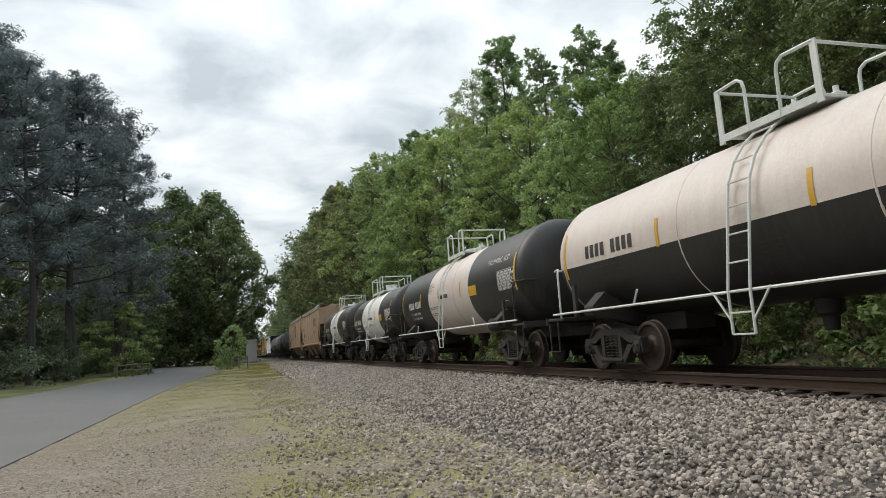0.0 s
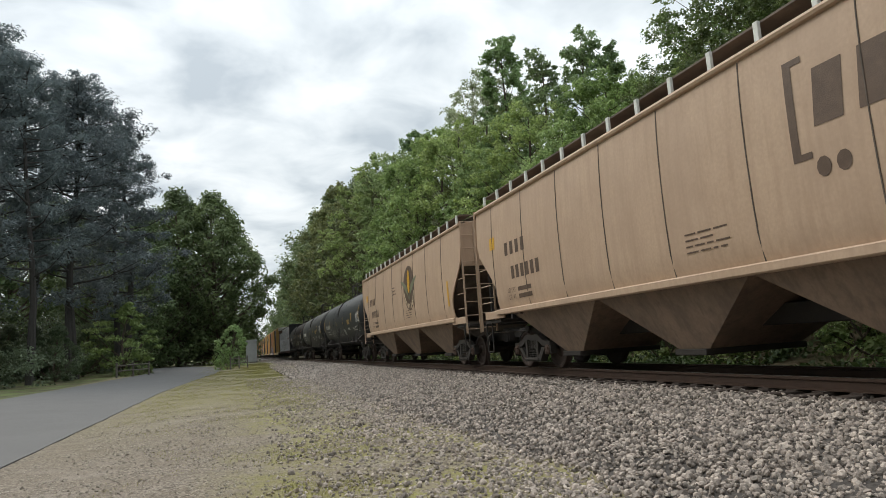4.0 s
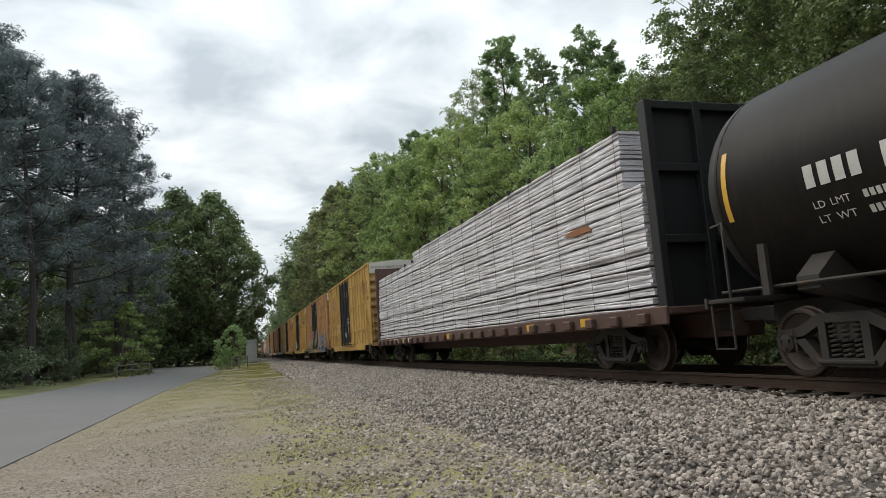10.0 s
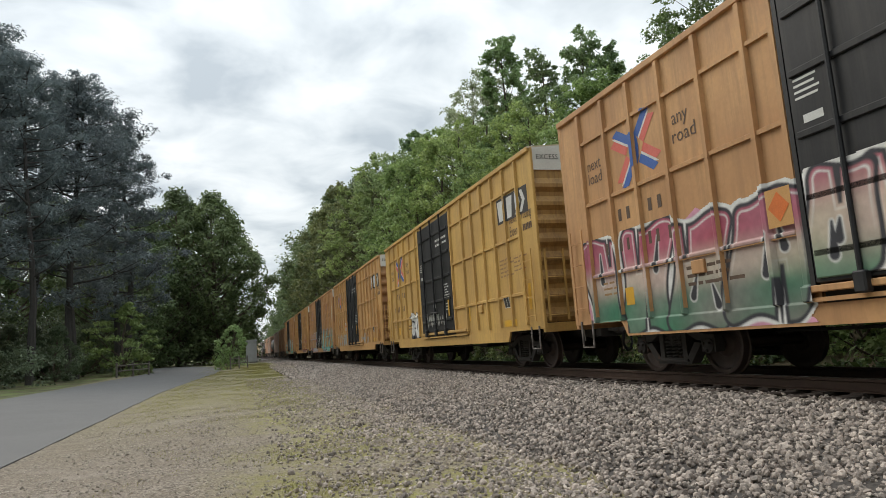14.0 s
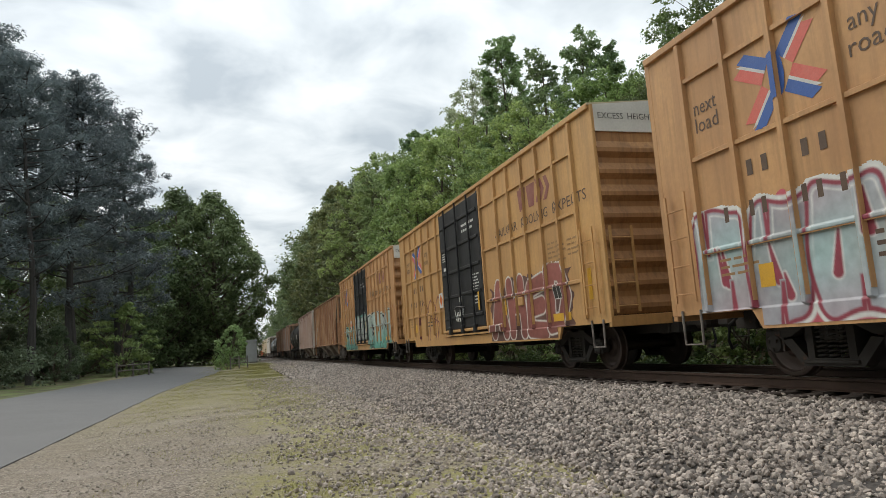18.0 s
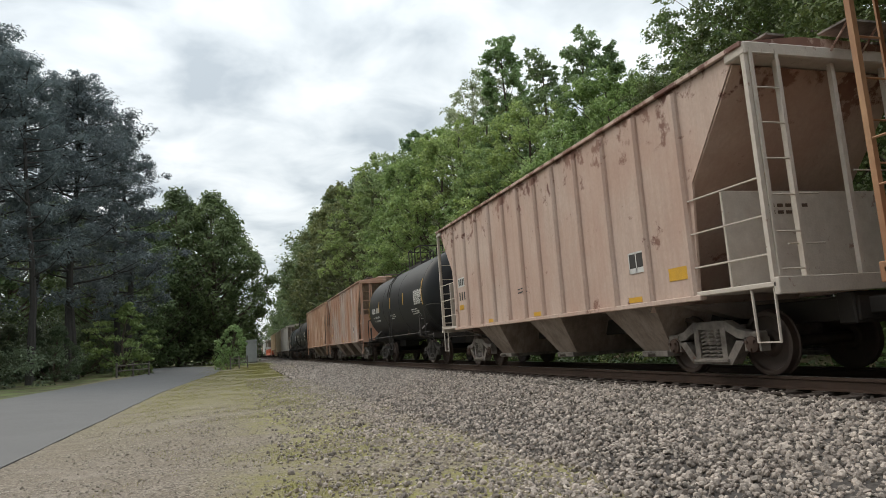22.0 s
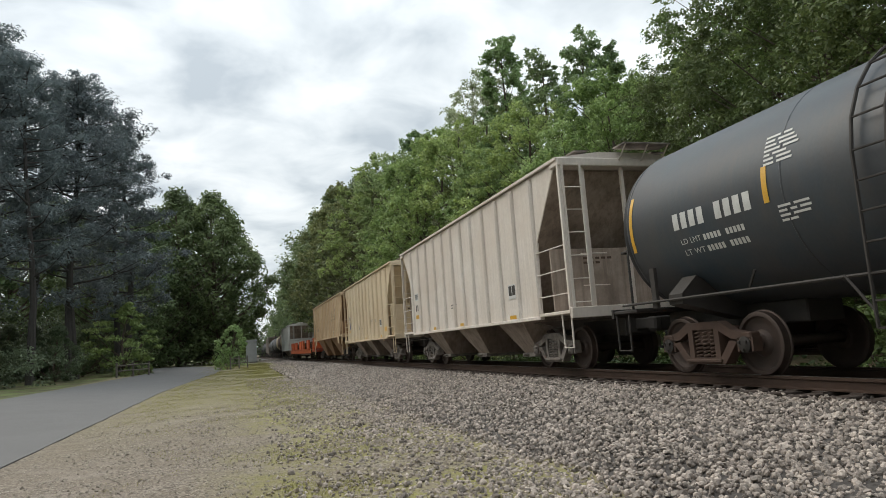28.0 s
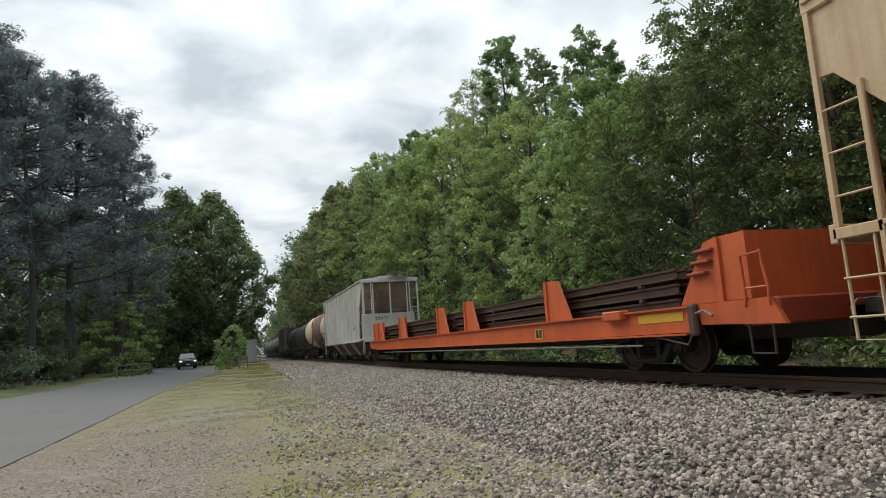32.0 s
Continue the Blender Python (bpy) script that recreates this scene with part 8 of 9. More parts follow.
    for mat, lo, hi, nm in ((logo_blue, 0.02, 0.17, "blue crossed band"), (logo_red, -0.17, -0.02, "red crossed band"), (ink_white, -0.02, 0.02, "thin white stripe")):
        for (du, dv), _ in arms:
            lg = Decal(wrap, 0.005)
            v = Vector((du, dv))
            n = Vector((-dv, du)).normalized()
            if n.y * dv < 0:
                n = -n
            e = v.normalized()
            p0 = v * 0.3
            q = [p0 + n * lo, p0 + n * hi, v + n * hi - e * 0.04, v + n * lo + e * 0.05]
            lg.poly([(cy - c.x, cz + c.y) for c in q])
            part("arrow_arm", lg.drape(YCUT, ZCUT).sh, mat, car, nm)
    core = Decal(wrap, 0.009)
    core.poly([(cy + 0.12 * math.cos(t), cz + 0.3 * math.sin(t)) for t in [k * math.pi / 6 for k in range(12)]])
    part("arrow_badge", core.drape(YCUT, ZCUT).sh, logo_blue, car, "dark blue pointed middle")
    # plain bars for the identification
    for yy in (5.98, 5.72, 5.08, 4.82):
        d.bar(yy - 0.1, yy, 2.67, 2.88)
    for yy in (6.5, 6.02, 5.8, 5.16, 4.94, 4.62):
        d.bar(yy - 0.08, yy, 2.14, 2.35)
    d.lines(4.3, 1.6, 3, 0.9, 0.05, 0.12, rng)
    faint = Decal(wrap, 0.006).lines(-5.6, 2.7, 5, 0.7, 0.04, 0.1, rng).lines(-6.5, 2.66, 4, 0.55, 0.035, 0.1, rng).lines(6.7, 1.62, 3, 0.7, 0.035, 0.1, rng)
    tagged(part("faint_stencil", faint.drape(YCUT, ZCUT).sh, ink_faint, car), kind="stuff")
    d.drape(YCUT, ZCUT)
    tagged(part("stencil", d.sh, ink_brown, car), kind="stuff")
    dw = Decal(lambda y, z: -w - 0.07, 0.004)
    dw.lines(-0.2, 4.1, 2, 1.1, 0.07, 0.16, rng)
    for i in range(5):
        dw.bar(1.5 + 0.03 * (i % 3), 1.86, 3.62 - i * 0.075, 3.65 - i * 0.075)
    dw.bar(1.5, 1.78, 3.02, 3.12)
    dw.lines(-0.75, 2.6, 6, 0.6, 0.035, 0.085, rng)
    for i in range(3):
        dw.bar(-1.25, -0.95, 1.98 - i * 0.09, 2.02 - i * 0.09)
    dw.bar(0.2, 0.45, 1.95, 2.1)
    tagged(part("stencil", dw.sh, ink_white, car), kind="stuff")
    qd = Decal(wrap, 0.008)
    qd.bar(-6.1, -5.75, 1.52, 1.78)
    part("panel", qd.sh, ink_black, car)
    fr = Decal(wrap, 0.011)
    for (p0, p1, q0, q1) in ((0, 0.35, 0, 0.02), (0, 0.35, 0.24, 0.26), (0, 0.02, 0, 0.26), (0.33, 0.35, 0, 0.26), (0.16, 0.18, 0, 0.26)):
        fr.bar(-6.1 + p0, -6.1 + p1, 1.52 + q0, 1.52 + q1)
    part("panel_frame", fr.sh, ink_white, car)
    yl = Decal(wrap, 0.008)
    yl.bar(-7.35, -7.2, 1.4, 2.0, 2).bar(-3.05, -2.95, 1.35, 1.75).bar(-1.4, -1.28, 1.6, 2.1).bar(5.75, 6.0, 1.2, 1.5).bar(-6.4, -5.6, 1.06, 1.22)
    for pc in yl.pieces():
        part("reflector", pc, ink_yellow, car, "yellow reflective patch")
    if placard:
        flush = lambda y, z: -w - 0.07
        bgp = Decal(flush, 0.004)
        bgp.bar(placard - 0.2, placard + 0.2, 1.9, 2.38)
        part("placard", bgp.sh, ink_ochre if seed == 12 else ink_white, car)
        di = Decal(flush, 0.008)
        di.poly([(placard, 1.96), (placard - 0.17, 2.15), (placard, 2.34), (placard + 0.17, 2.15)])
        part("placard_diamond", di.sh, sign_orange, car, "orange diamond")
    if pieces:
        spray(car, pieces, seed)
    return car


# ---- lumber car ----
def lumber_car(a, b):
    car, s, half = car_thing("centerbeam_flatcar", "brown centerbeam flatcar loaded with wrapped lumber", "flatcar", a, b)
    part("deck", Shape().box(-1.5, 1.5, -half, half, 0.98, 1.1, 0.02), brown_flat, car)
    for sx in (-1, 1):
        part("side_sill", Shape().box(min(sx * 1.5, sx * 1.56), max(sx * 1.5, sx * 1.56), -half, half, 0.82, 1.12, 0.02), brown_flat, car)
        for i in range(26):
            y = -half + 0.6 + i * (2 * half - 1.2) / 25
            part("winch", Shape().box(-0.05, 0.05, -0.14, 0.14, -0.08, 0.1, 0.02), brown_flat, car, at=(sx * 1.6, y, 0.93), key="winch")
        for y in (-half + 2.6, -half + 5.2, 0.0, half - 5.5, half - 3.0):
            part("reflector", Shape().box(-0.004, 0.004, -0.2, 0.2, -0.08, 0.08), ink_yellow, car, "yellow reflective patch", at=(sx * 1.566, y, 0.97), key="lref")
    d = Decal(lambda y, z: -1.56, 0.006)
    d.row(half - 3.6, 0.88, 4, 0.16, 0.18, 0.06).row(half - 5.0, 0.88, 3, 0.16, 0.18, 0.06).row(half - 6.1, 0.88, 3, 0.16, 0.18, 0.06)
    tagged(part("stencil", d.sh, ink_white, car), kind="stuff")
    for k in (-1, 1):
        mat = black_matt if k < 0 else brown_flat
        bulk = part("bulkhead", Shape().box(-1.5, 1.5, k * (half - 0.22) - 0.05, k * (half - 0.22) + 0.05, 1.1, 4.55, 0.01), mat, car)
        for x in (-1.45, -0.5, 0.5, 1.45):
            part("bulkhead_post", Shape().box(x - 0.07, x + 0.07, k * (half - 0.12) - 0.1, k * (half - 0.12) + 0.1, 1.1, 4.55, 0.01), mat, bulk)
        for z in (2.2, 3.4, 4.48):
            part("bulkhead_bar", Shape().box(-1.5, 1.5, k * (half - 0.13) - 0.07, k * (half - 0.13) + 0.07, z - 0.07, z + 0.07, 0.01), mat, bulk)
        add_truck(car, k * (half - 2.4), steel_dark, steel_dark, s)
    part("centre_beam", Shape().box(-0.16, 0.16, -half + 0.25, half - 0.25, 4.2, 4.42, 0.02).box(-0.05, 0.05, -half + 0.25, half - 0.25, 1.1, 4.2), brown_flat, car)
    part("centre_sill", Shape().box(-0.3, 0.3, -half, half, 0.55, 0.98, 0.02), brown_flat, car)
    add_ends(car, half, steel_dark)
    # the load: long wrapped packs in tiers, each pack of several sagging layers
    rng = random.Random(4)
    tiers = [(1.12, 0.69), (1.83, 0.69), (2.54, 0.69), (3.25, 0.69), (3.96, 0.36)]
    layer_rng = random.Random(9)
    for ti, (z, h) in enumerate(tiers):
        looks = [(layer_rng.choice([0.004, 0.008, 0.02, 0.034]), layer_rng.choice([0.0, 0.006, 0.016, 0.045]), layer_rng.uniform(0, 6)) for j in range(10)]
        front = -half + 0.42 + (0.95 if ti >= 3 else 0.0) * 0.55
        rear = half - 0.4 - (0.0, 0.0, 0.1, 0.3, 1.15)[ti]
        if ti == 4:
            rear = half - 7.3
        cuts = [front]
        while cuts[-1] < rear - 4.0:
            cuts.append(cuts[-1] + rng.choice([4.27, 4.88, 5.49, 6.1]))
        cuts[-1] = rear
        for sx in (-1, 1):
            for y0, y1 in zip(cuts, cuts[1:]):
                pack = thing("lumber_pack", "long pack of lumber in wrinkled white plastic wrap", "lumber pack", None, "lumber packs on the flatcar")
                KEYED.append((pack, s))
                layers = 10 if h > 0.5 else 5
                for j in range(layers):
                    slit, ins, ph = looks[j]
                    lz0, lz1 = z + j * h / layers, z + (j + 1) * h / layers - slit
                    sh = Shape()
                    n = 16
                    for i in range(n + 1):
                        y = y0 + 0.002 + (y1 - y0 - 0.004) * i / n
                        sag = 0.009 * math.sin(y * 0.9 + ph) + 0.006 * math.sin(y * 2.3 + 2 * ph) + rng.uniform(-0.005, 0.005)
                        xo = sx * (1.49 - ins + rng.uniform(-0.01, 0.01))
                        sh.v += [(xo - sx * 0.003, y, lz0 + sag), (xo + sx * 0.004, y, (lz0 + lz1) / 2 + sag), (xo - sx * 0.006, y, lz1 + sag), (sx * 0.2, y, lz1), (sx * 0.2, y, lz0)]
                    for i in range(n):
                        for k in range(5):
                            q = (i * 5 + k, i * 5 + (k + 1) % 5, i * 5 + 5 + (k + 1) % 5, i * 5 + 5 + k)
                            sh.f.append(q if sx > 0 else q[::-1])
                    sh.f += [(4, 3, 2, 1, 0), tuple(n * 5 + k for k in range(5))]
                    part("wrapped_layer", sh, wrap_mat, pack)
    # cables that tie the load down, from the sill over its upper edge to the centre beam
    for sx in (-1, 1):
        for i in range(18):
            y = -10.49 + i * 1.23
            if abs(y) < half - 0.8:
                top = 4.36 if y < half - 7.4 else 3.97
                part("tie_cable", Shape().tube([(sx * 1.575, y, 1.0), (sx * 1.515, y, 1.15), (sx * 1.515, y, top), (sx * 0.9, y, top + 0.02), (sx * 0.1, y, top + 0.06)], 0.005, 5), steel_pale, car, "thin steel tie-down cable")
                part("cable_guard", Shape().box(min(sx * 1.45, sx * 1.53), max(sx * 1.45, sx * 1.53), y - 0.05, y + 0.05, top - 0.06, top + 0.05, 0.01), steel_dark, car)
    # the torn wrap shows a few bare boards
    bare = thing("torn_wrap_board", "bare reddish board showing through torn wrap", "board")
    KEYED.append((bare, s))
    part("board", Shape().prism([(-8.3, 2.77), (-8.75, 2.70), (-9.4, 2.71), (-9.3, 2.83), (-8.75, 2.84)], -1.522, -1.47), lumber_wood, bare)


# ---- orange flatcar with rails ----
def rail_flatcar(a, b):
    car, s, half = car_thing("rail_flatcar", "bright orange long flatcar with stakes and bulkhead box", "flatcar", a, b)
    part("deck", Shape().box(-1.45, 1.45, -half + 0.8, half - 0.8, 0.9, 1.0, 0.01), orange_dull, car)
    for sx in (-1, 1):
        part("side_sill", Shape().prism([(-half + 1.72, 0.68), (half - 2.6, 0.64), (half - 1.6, 0.66), (half, 0.72), (half, 1.04), (-half + 1.6, 1.06)], min(sx * 1.5, sx * 1.56), max(sx * 1.5, sx * 1.56)), orange_car, car)
        part("end_sill", Shape().prism([(-half - 0.1, 0.73), (-half + 1.5, 0.78), (-half + 1.55, 1.08), (-half + 0.1, 1.08)], min(sx * 1.46, sx * 1.53), max(sx * 1.46, sx * 1.53)), orange_car, car)
        part("rusty_bracket", Shape().box(min(sx * 1.52, sx * 1.62), max(sx * 1.52, sx * 1.62), -half + 1.52, -half + 1.7, 0.62, 1.1, 0.03).tube([(sx * 1.6, -half + 1.62, 0.66), (sx * 1.6, -half + 1.75, 0.5), (sx * 1.58, -half + 2.1, 0.55), (sx * 1.58, -half + 2.6, 0.64)], 0.018, 6), steel_rust, car, "rusty lever bracket")
        part("pull_lever", Shape().tube([(sx * 1.58, -half + 1.55, 0.95), (sx * 1.66, -half + 1.25, 0.98), (sx * 1.68, -half + 1.05, 0.9)], 0.02, 6), steel_pale, car, "pale bent lever")
        part("sill_flange", Shape().box(min(sx * 1.5, sx * 1.63), max(sx * 1.5, sx * 1.63), -half + 1.75, half - 2.2, 0.64, 0.67).box(min(sx * 1.5, sx * 1.63), max(sx * 1.5, sx * 1.63), -half + 1.65, half - 0.2, 1.045, 1.075), orange_car, car)
        part("side_rail", Shape().tube([(sx * 1.58, -half + 3.0, 0.5), (sx * 1.58, half - 3.5, 0.52)], 0.02, 6), steel_pale, car)
        for y in (-half + 6.4, -half + 12.0, -half + 14.9, -half + 20.6, half - 2.2, half - 1.2):
            part("stake", Shape().prism([(-0.8, 1.04), (0.2, 1.04), (0.26, 1.95), (-0.3, 1.92)], min(sx * 1.42, sx * 1.5), max(sx * 1.42, sx * 1.5)).box(min(sx * 1.2, sx * 1.54), max(sx * 1.2, sx * 1.54), 0.14, 0.26, 1.04, 1.94), orange_car, car, at=(0, y, 0), key=("stake", sx))
        part("yellow_patch", Shape().box(-0.004, 0.004, -0.6, 0.6, -0.07, 0.07), ink_yellow, car, at=(sx * 1.566, -half + 2.45, 0.93), key="oyp")
        part("marker_plate", Shape().box(-0.006, 0.006, -0.2, 0.2, -0.12, 0.12), ink_yellow, car, at=(sx * 1.57, -half + 7.0, 0.82), key="omp")
        part("marker_words", Shape().box(-0.006, 0.006, -0.15, -0.02, -0.09, 0.09).box(-0.006, 0.006, 0.02, 0.15, -0.09, 0.09), ink_black, car, at=(sx * 1.574, -half + 7.0, 0.82), key="omw")
        part("winch_box", Shape().box(-0.1, 0.1, -0.3, 0.3, -0.05, 0.12, 0.02), orange_car, car, at=(sx * 1.6, -half + 3.7, 1.0), key="owb")
    # bulkhead box at the lead end
    bx = [(-half + 0.5, 1.09), (-half + 2.01, 1.09), (-half + 1.55, 1.7), (-half + 1.35, 1.97), (-half + 1.09, 2.01), (-half + 0.5, 2.01)]
    box = part("bulkhead_box", Shape().prism(bx, -1.46, 1.46), orange_car, car, "orange steel bulkhead box")
    for z, y1 in ((1.52, 1.95), (1.68, 1.85), (1.84, 1.76)):
        for sx in (-1, 1):
            part("step", Shape().box(min(sx * 1.46, sx * 1.56), max(sx * 1.46, sx * 1.56), -half + y1 - 0.68, -half + y1 - 0.28, z - 0.015, z + 0.03, 0.01), orange_dull, box)
    for sx in (-1, 1):
        part("box_rib", Shape().box(min(sx * 1.46, sx * 1.5), max(sx * 1.46, sx * 1.5), -half + 1.0, -half + 1.1, 1.08, 2.0), orange_car, box)
        part("end_handrail", Shape().tube([(sx * 1.54, -half + 0.12, 0.98), (sx * 1.54, -half + 0.1, 1.2), (sx * 1.54, -half + 0.16, 1.5), (sx * 1.54, -half + 0.16, 1.68), (sx * 1.54, -half + 0.54, 1.66), (sx * 1.54, -half + 0.52, 1.1), (sx * 1.54, -half + 0.56, 0.98)], 0.022, 6), orange_car, car)
        part("grab_iron", Shape().tube([(sx * 1.54, -half + 0.1, 1.22), (sx * 1.54, -half + 0.53, 1.22)], 0.016, 6), orange_car, car)
        add_stirrup(car, sx * 1.5, -half + 0.35, 0.36, 0.45, 0.42, steel_dark)
        add_stirrup(car, sx * 1.5, half - 0.35, 0.36, 0.45, 0.42, steel_dark)
    part("end_beam", Shape().box(-1.5, 1.5, -half, -half + 0.7, 0.72, 1.08, 0.03), orange_dull, car)
    part("end_beam", Shape().box(-1.5, 1.5, half - 0.7, half, 0.72, 1.04, 0.03), orange_dull, car)
    part("centre_sill", Shape().box(-0.4, 0.4, -half, half, 0.5, 0.92, 0.02), steel_dark, car)
    for k in (-1, 1):
        add_truck(car, k * (half - 3.6), steel_dark, steel_dark, s)
    add_ends(car, half, steel_dark)
    # the load: three tiers of rails on spacers
    base = [(-0.07, 0), (0.07, 0), (0.07, 0.015), (0.01, 0.03), (0.01, 0.13), (0.036, 0.14), (0.036, 0.18), (-0.036, 0.18), (-0.036, 0.14), (-0.01, 0.13), (-0.01, 0.03), (-0.07, 0.015)]
    for tier in range(3):
        z = 1.05 + tier * 0.245
        for i in range(13):
            x = -1.14 + i * 0.19
            ln = Shape().prism(base, -half + 2.45, half - 0.6, 1)
            r = thing("steel_rail", "long rusty steel rail stacked on the flatcar", "rail", None, "rails on the flatcar")
            KEYED.append((r, s, (x, z)))
            part("rail_bar", ln, rail_mat, r, key="load_rail")
        for k in range(7):
            sp = thing("timber_spacer", "dark timber spacer between rail tiers", "spacer", None, "spacers on the flatcar")
            KEYED.append((sp, s))
            part("spacer_bar", Shape().box(-1.25, 1.25, -0.05, 0.05, 0, 0.055), tie_mat, sp, at=(0, -half + 3.4 + k * 3.6, z - 0.058), key="spacer")


# ---- the train, from its lead end back: places of lead and rear end sills along the train at the clip's start ----
TEAL, BLUE, RED, WHITE_, DK, PINK, GRN, CRM, BRN, LILAC = ((0.08, 0.5, 0.4), (0.03, 0.16, 0.42), (0.5, 0.05, 0.08), (0.75, 0.75, 0.72), (0.03, 0.03, 0.04), (0.6, 0.25, 0.36), (0.06, 0.28, 0.14), (0.62, 0.55, 0.38),
                                                           (0.2, 0.05, 0.035), (0.5, 0.42, 0.58))
MAROON, ICE = (0.42, 0.05, 0.1), (0.42, 0.5, 0.55)
tank_car("tank_car", "tank car with pinkish white upper half and black lower half", 0.6, 13.5, 1.30, 1.02, (1.2, 13.0), black_paint, top_mat=pink_white, split=2.14, ladder_y=0.2, plat_ends=(1.25, -0.6, 0.68, 0.05), style="dark", seed=1)
tank_car("tank_car", "black tank car with broad pinkish white middle band", 14.75, 28.1, 1.36, 1.0, (15.3, 27.55), black_paint, band=(-2.4, 2.06), band_mat=pink_white, ladder_y=-0.1, plat_ends=(1.12, -0.53, 0.55, -0.1), seed=2, words=(("PHOSPHORIC", 0.0, -1.05), ("ACID", -1.15, -1.55)))
tank_car("tank_car", "black tank car with broad white middle band", 29.4, 40.9, 1.32, 1.0, (30.1, 40.3), black_paint, band=(-2.3, 2.3), band_mat=white_tank, ladder_y=-0.33, plat_ends=(1.62, -1.12, 0.27, -0.42), seed=3)
tank_car("tank_car", "glossy black tank car with clean white middle band", 42.4, 54.9, 1.39, 1.0, (43.3, 54.4), black_paint, band=(-1.66, 1.97), band_mat=white_tank, ladder_y=-0.62, plat_ends=(0.95, -1.4, 0.1, -0.72), seed=4)
smooth_hopper("hopper_car", "tan smooth-sided covered hopper with dark block emblem", 55.9, 71.9, tan_car, steel_dark, steel_rust, 5, "bracket")
smooth_hopper("hopper_car", "tan smooth-sided covered hopper with round emblem", 73.2, 89.8, tan_car, steel_dark, steel_rust, 6, "disc")
tank_car("tank_car", "dark grey long tank car with scribbled graffiti", 91.0, 107.7, 1.60, 1.02, (91.5, 107.1), grey_tank, rails="dark", ladder_y=-0.7, style="scrawl", seed=7, head_mat=black_matt)
tank_car("tank_car", "dark grey long tank car with scribbled graffiti", 109.0, 126.2, 1.60, 1.02, (109.8, 125.5), grey_tank, rails="dark", ladder_y=-0.7, style="scrawl", seed=8, head_mat=black_matt)
tank_car("tank_car", "brownish black long tank car with white scribble", 127.4, 144.5, 1.58, 1.02, (128.1, 144.1), brown_black, rails="dark", ladder_y=-0.8, style="scrawl", seed=9, head_mat=black_matt)
lumber_car(145.4, 168.5)
BRICK_, GREY_ = (0.29, 0.075, 0.055), (0.47, 0.5, 0.46)
box_car("yellow boxcar with black plug doors and faded badges", 169.9, 185.6, BOX_PAINT[0], steel_dark, steel_dark, 11, 2, "maroon",
        ((-1.0, 0.6, 1.35, 1.95, "line", (WHITE_, DK, CRM, CRM)), (4.0, 5.6, 1.3, 1.8, "line", ((0.5, 0.16, 0.04), DK, CRM, CRM))), 2.9)
box_car("tan boxcar with blue graffiti lettering and black doors", 187.12, 202.82, BOX_PAINT[1], steel_dark, steel_dark, 12, 1, "maroon",
        ((-7.5, -1.7, 0.72, 2.25, "fat:NCHOT", (((0.02, 0.09, 0.22), (0.03, 0.17, 0.42), (0.05, 0.2, 0.46)), WHITE_, DK, (0.05, 0.13, 0.25))), (-1.55, 1.9, 1.2, 2.5, "bubble", ((GRN, CRM, MAROON), DK, WHITE_, PINK)),
         (2.0, 7.4, 0.72, 2.5, "bubble", (((0.03, 0.2, 0.1), (0.04, 0.22, 0.12), (0.55, 0.48, 0.36), MAROON, (0.38, 0.03, 0.09)), DK, WHITE_, PINK))), 2.33)
box_car("yellow boxcar with black badge plate and worn lower side", 204.35, 220.05, BOX_PAINT[0], steel_dark, steel_dark, 13, 2, "plate",
        ((2.6, 4.0, 1.0, 2.0, "fat:SO", (WHITE_, DK, CRM, DK)), (-1.3, 1.6, 1.3, 1.8, "line", ((0.35, 0.35, 0.33), DK, CRM, CRM))))
box_car("yellow boxcar with black badge plate and grey stains", 221.6, 237.3, BOX_PAINT[2], steel_dark, steel_dark, 14, 2, "plate",
        ((2.2, 6.6, 1.0, 1.75, "fat", ((0.42, 0.4, 0.36), (0.5, 0.3, 0.13), CRM, (0.5, 0.3, 0.13))), (-4.5, -2.0, 1.0, 1.6, "line", ((0.4, 0.38, 0.36), DK, CRM, CRM))), 2.7)
box_car("tan boxcar covered low down with teal graffiti", 238.5, 254.2, BOX_PAINT[1], steel_dark, steel_dark, 15, 1, "maroon",
        ((-7.4, -1.7, 0.72, 2.45, "bubble", (((0.08, 0.5, 0.38), (0.1, 0.54, 0.43), (0.2, 0.56, 0.48)), DK, LILAC, LILAC)), (-1.6, 1.9, 1.2, 2.0, "line", (WHITE_, DK, RED, PINK)),
         (-7.75, -7.15, 2.6, 4.2, "line", (CRM, DK, RED, PINK)), (2.0, 7.2, 0.72, 2.4, "bubble", ((ICE, (0.36, 0.52, 0.52), ICE), (0.3, 0.02, 0.05), WHITE_, RED))))
box_car("tan boxcar with brown red graffiti letters", 256.1, 271.8, BOX_PAINT[2], steel_dark, steel_dark, 16, 3, "maroon",
        ((-6.6, -1.9, 0.72, 2.35, "fat:AHED", (BRICK_, (0.7, 0.66, 0.6), DK, (0.13, 0.055, 0.04))), (1.9, 5.4, 0.8, 2.55, "arch", ((0.17, 0.035, 0.028), DK, CRM, CRM)), (-0.2, 0.9, 1.3, 1.75, "line", (WHITE_, DK, CRM, CRM))), 2.3)
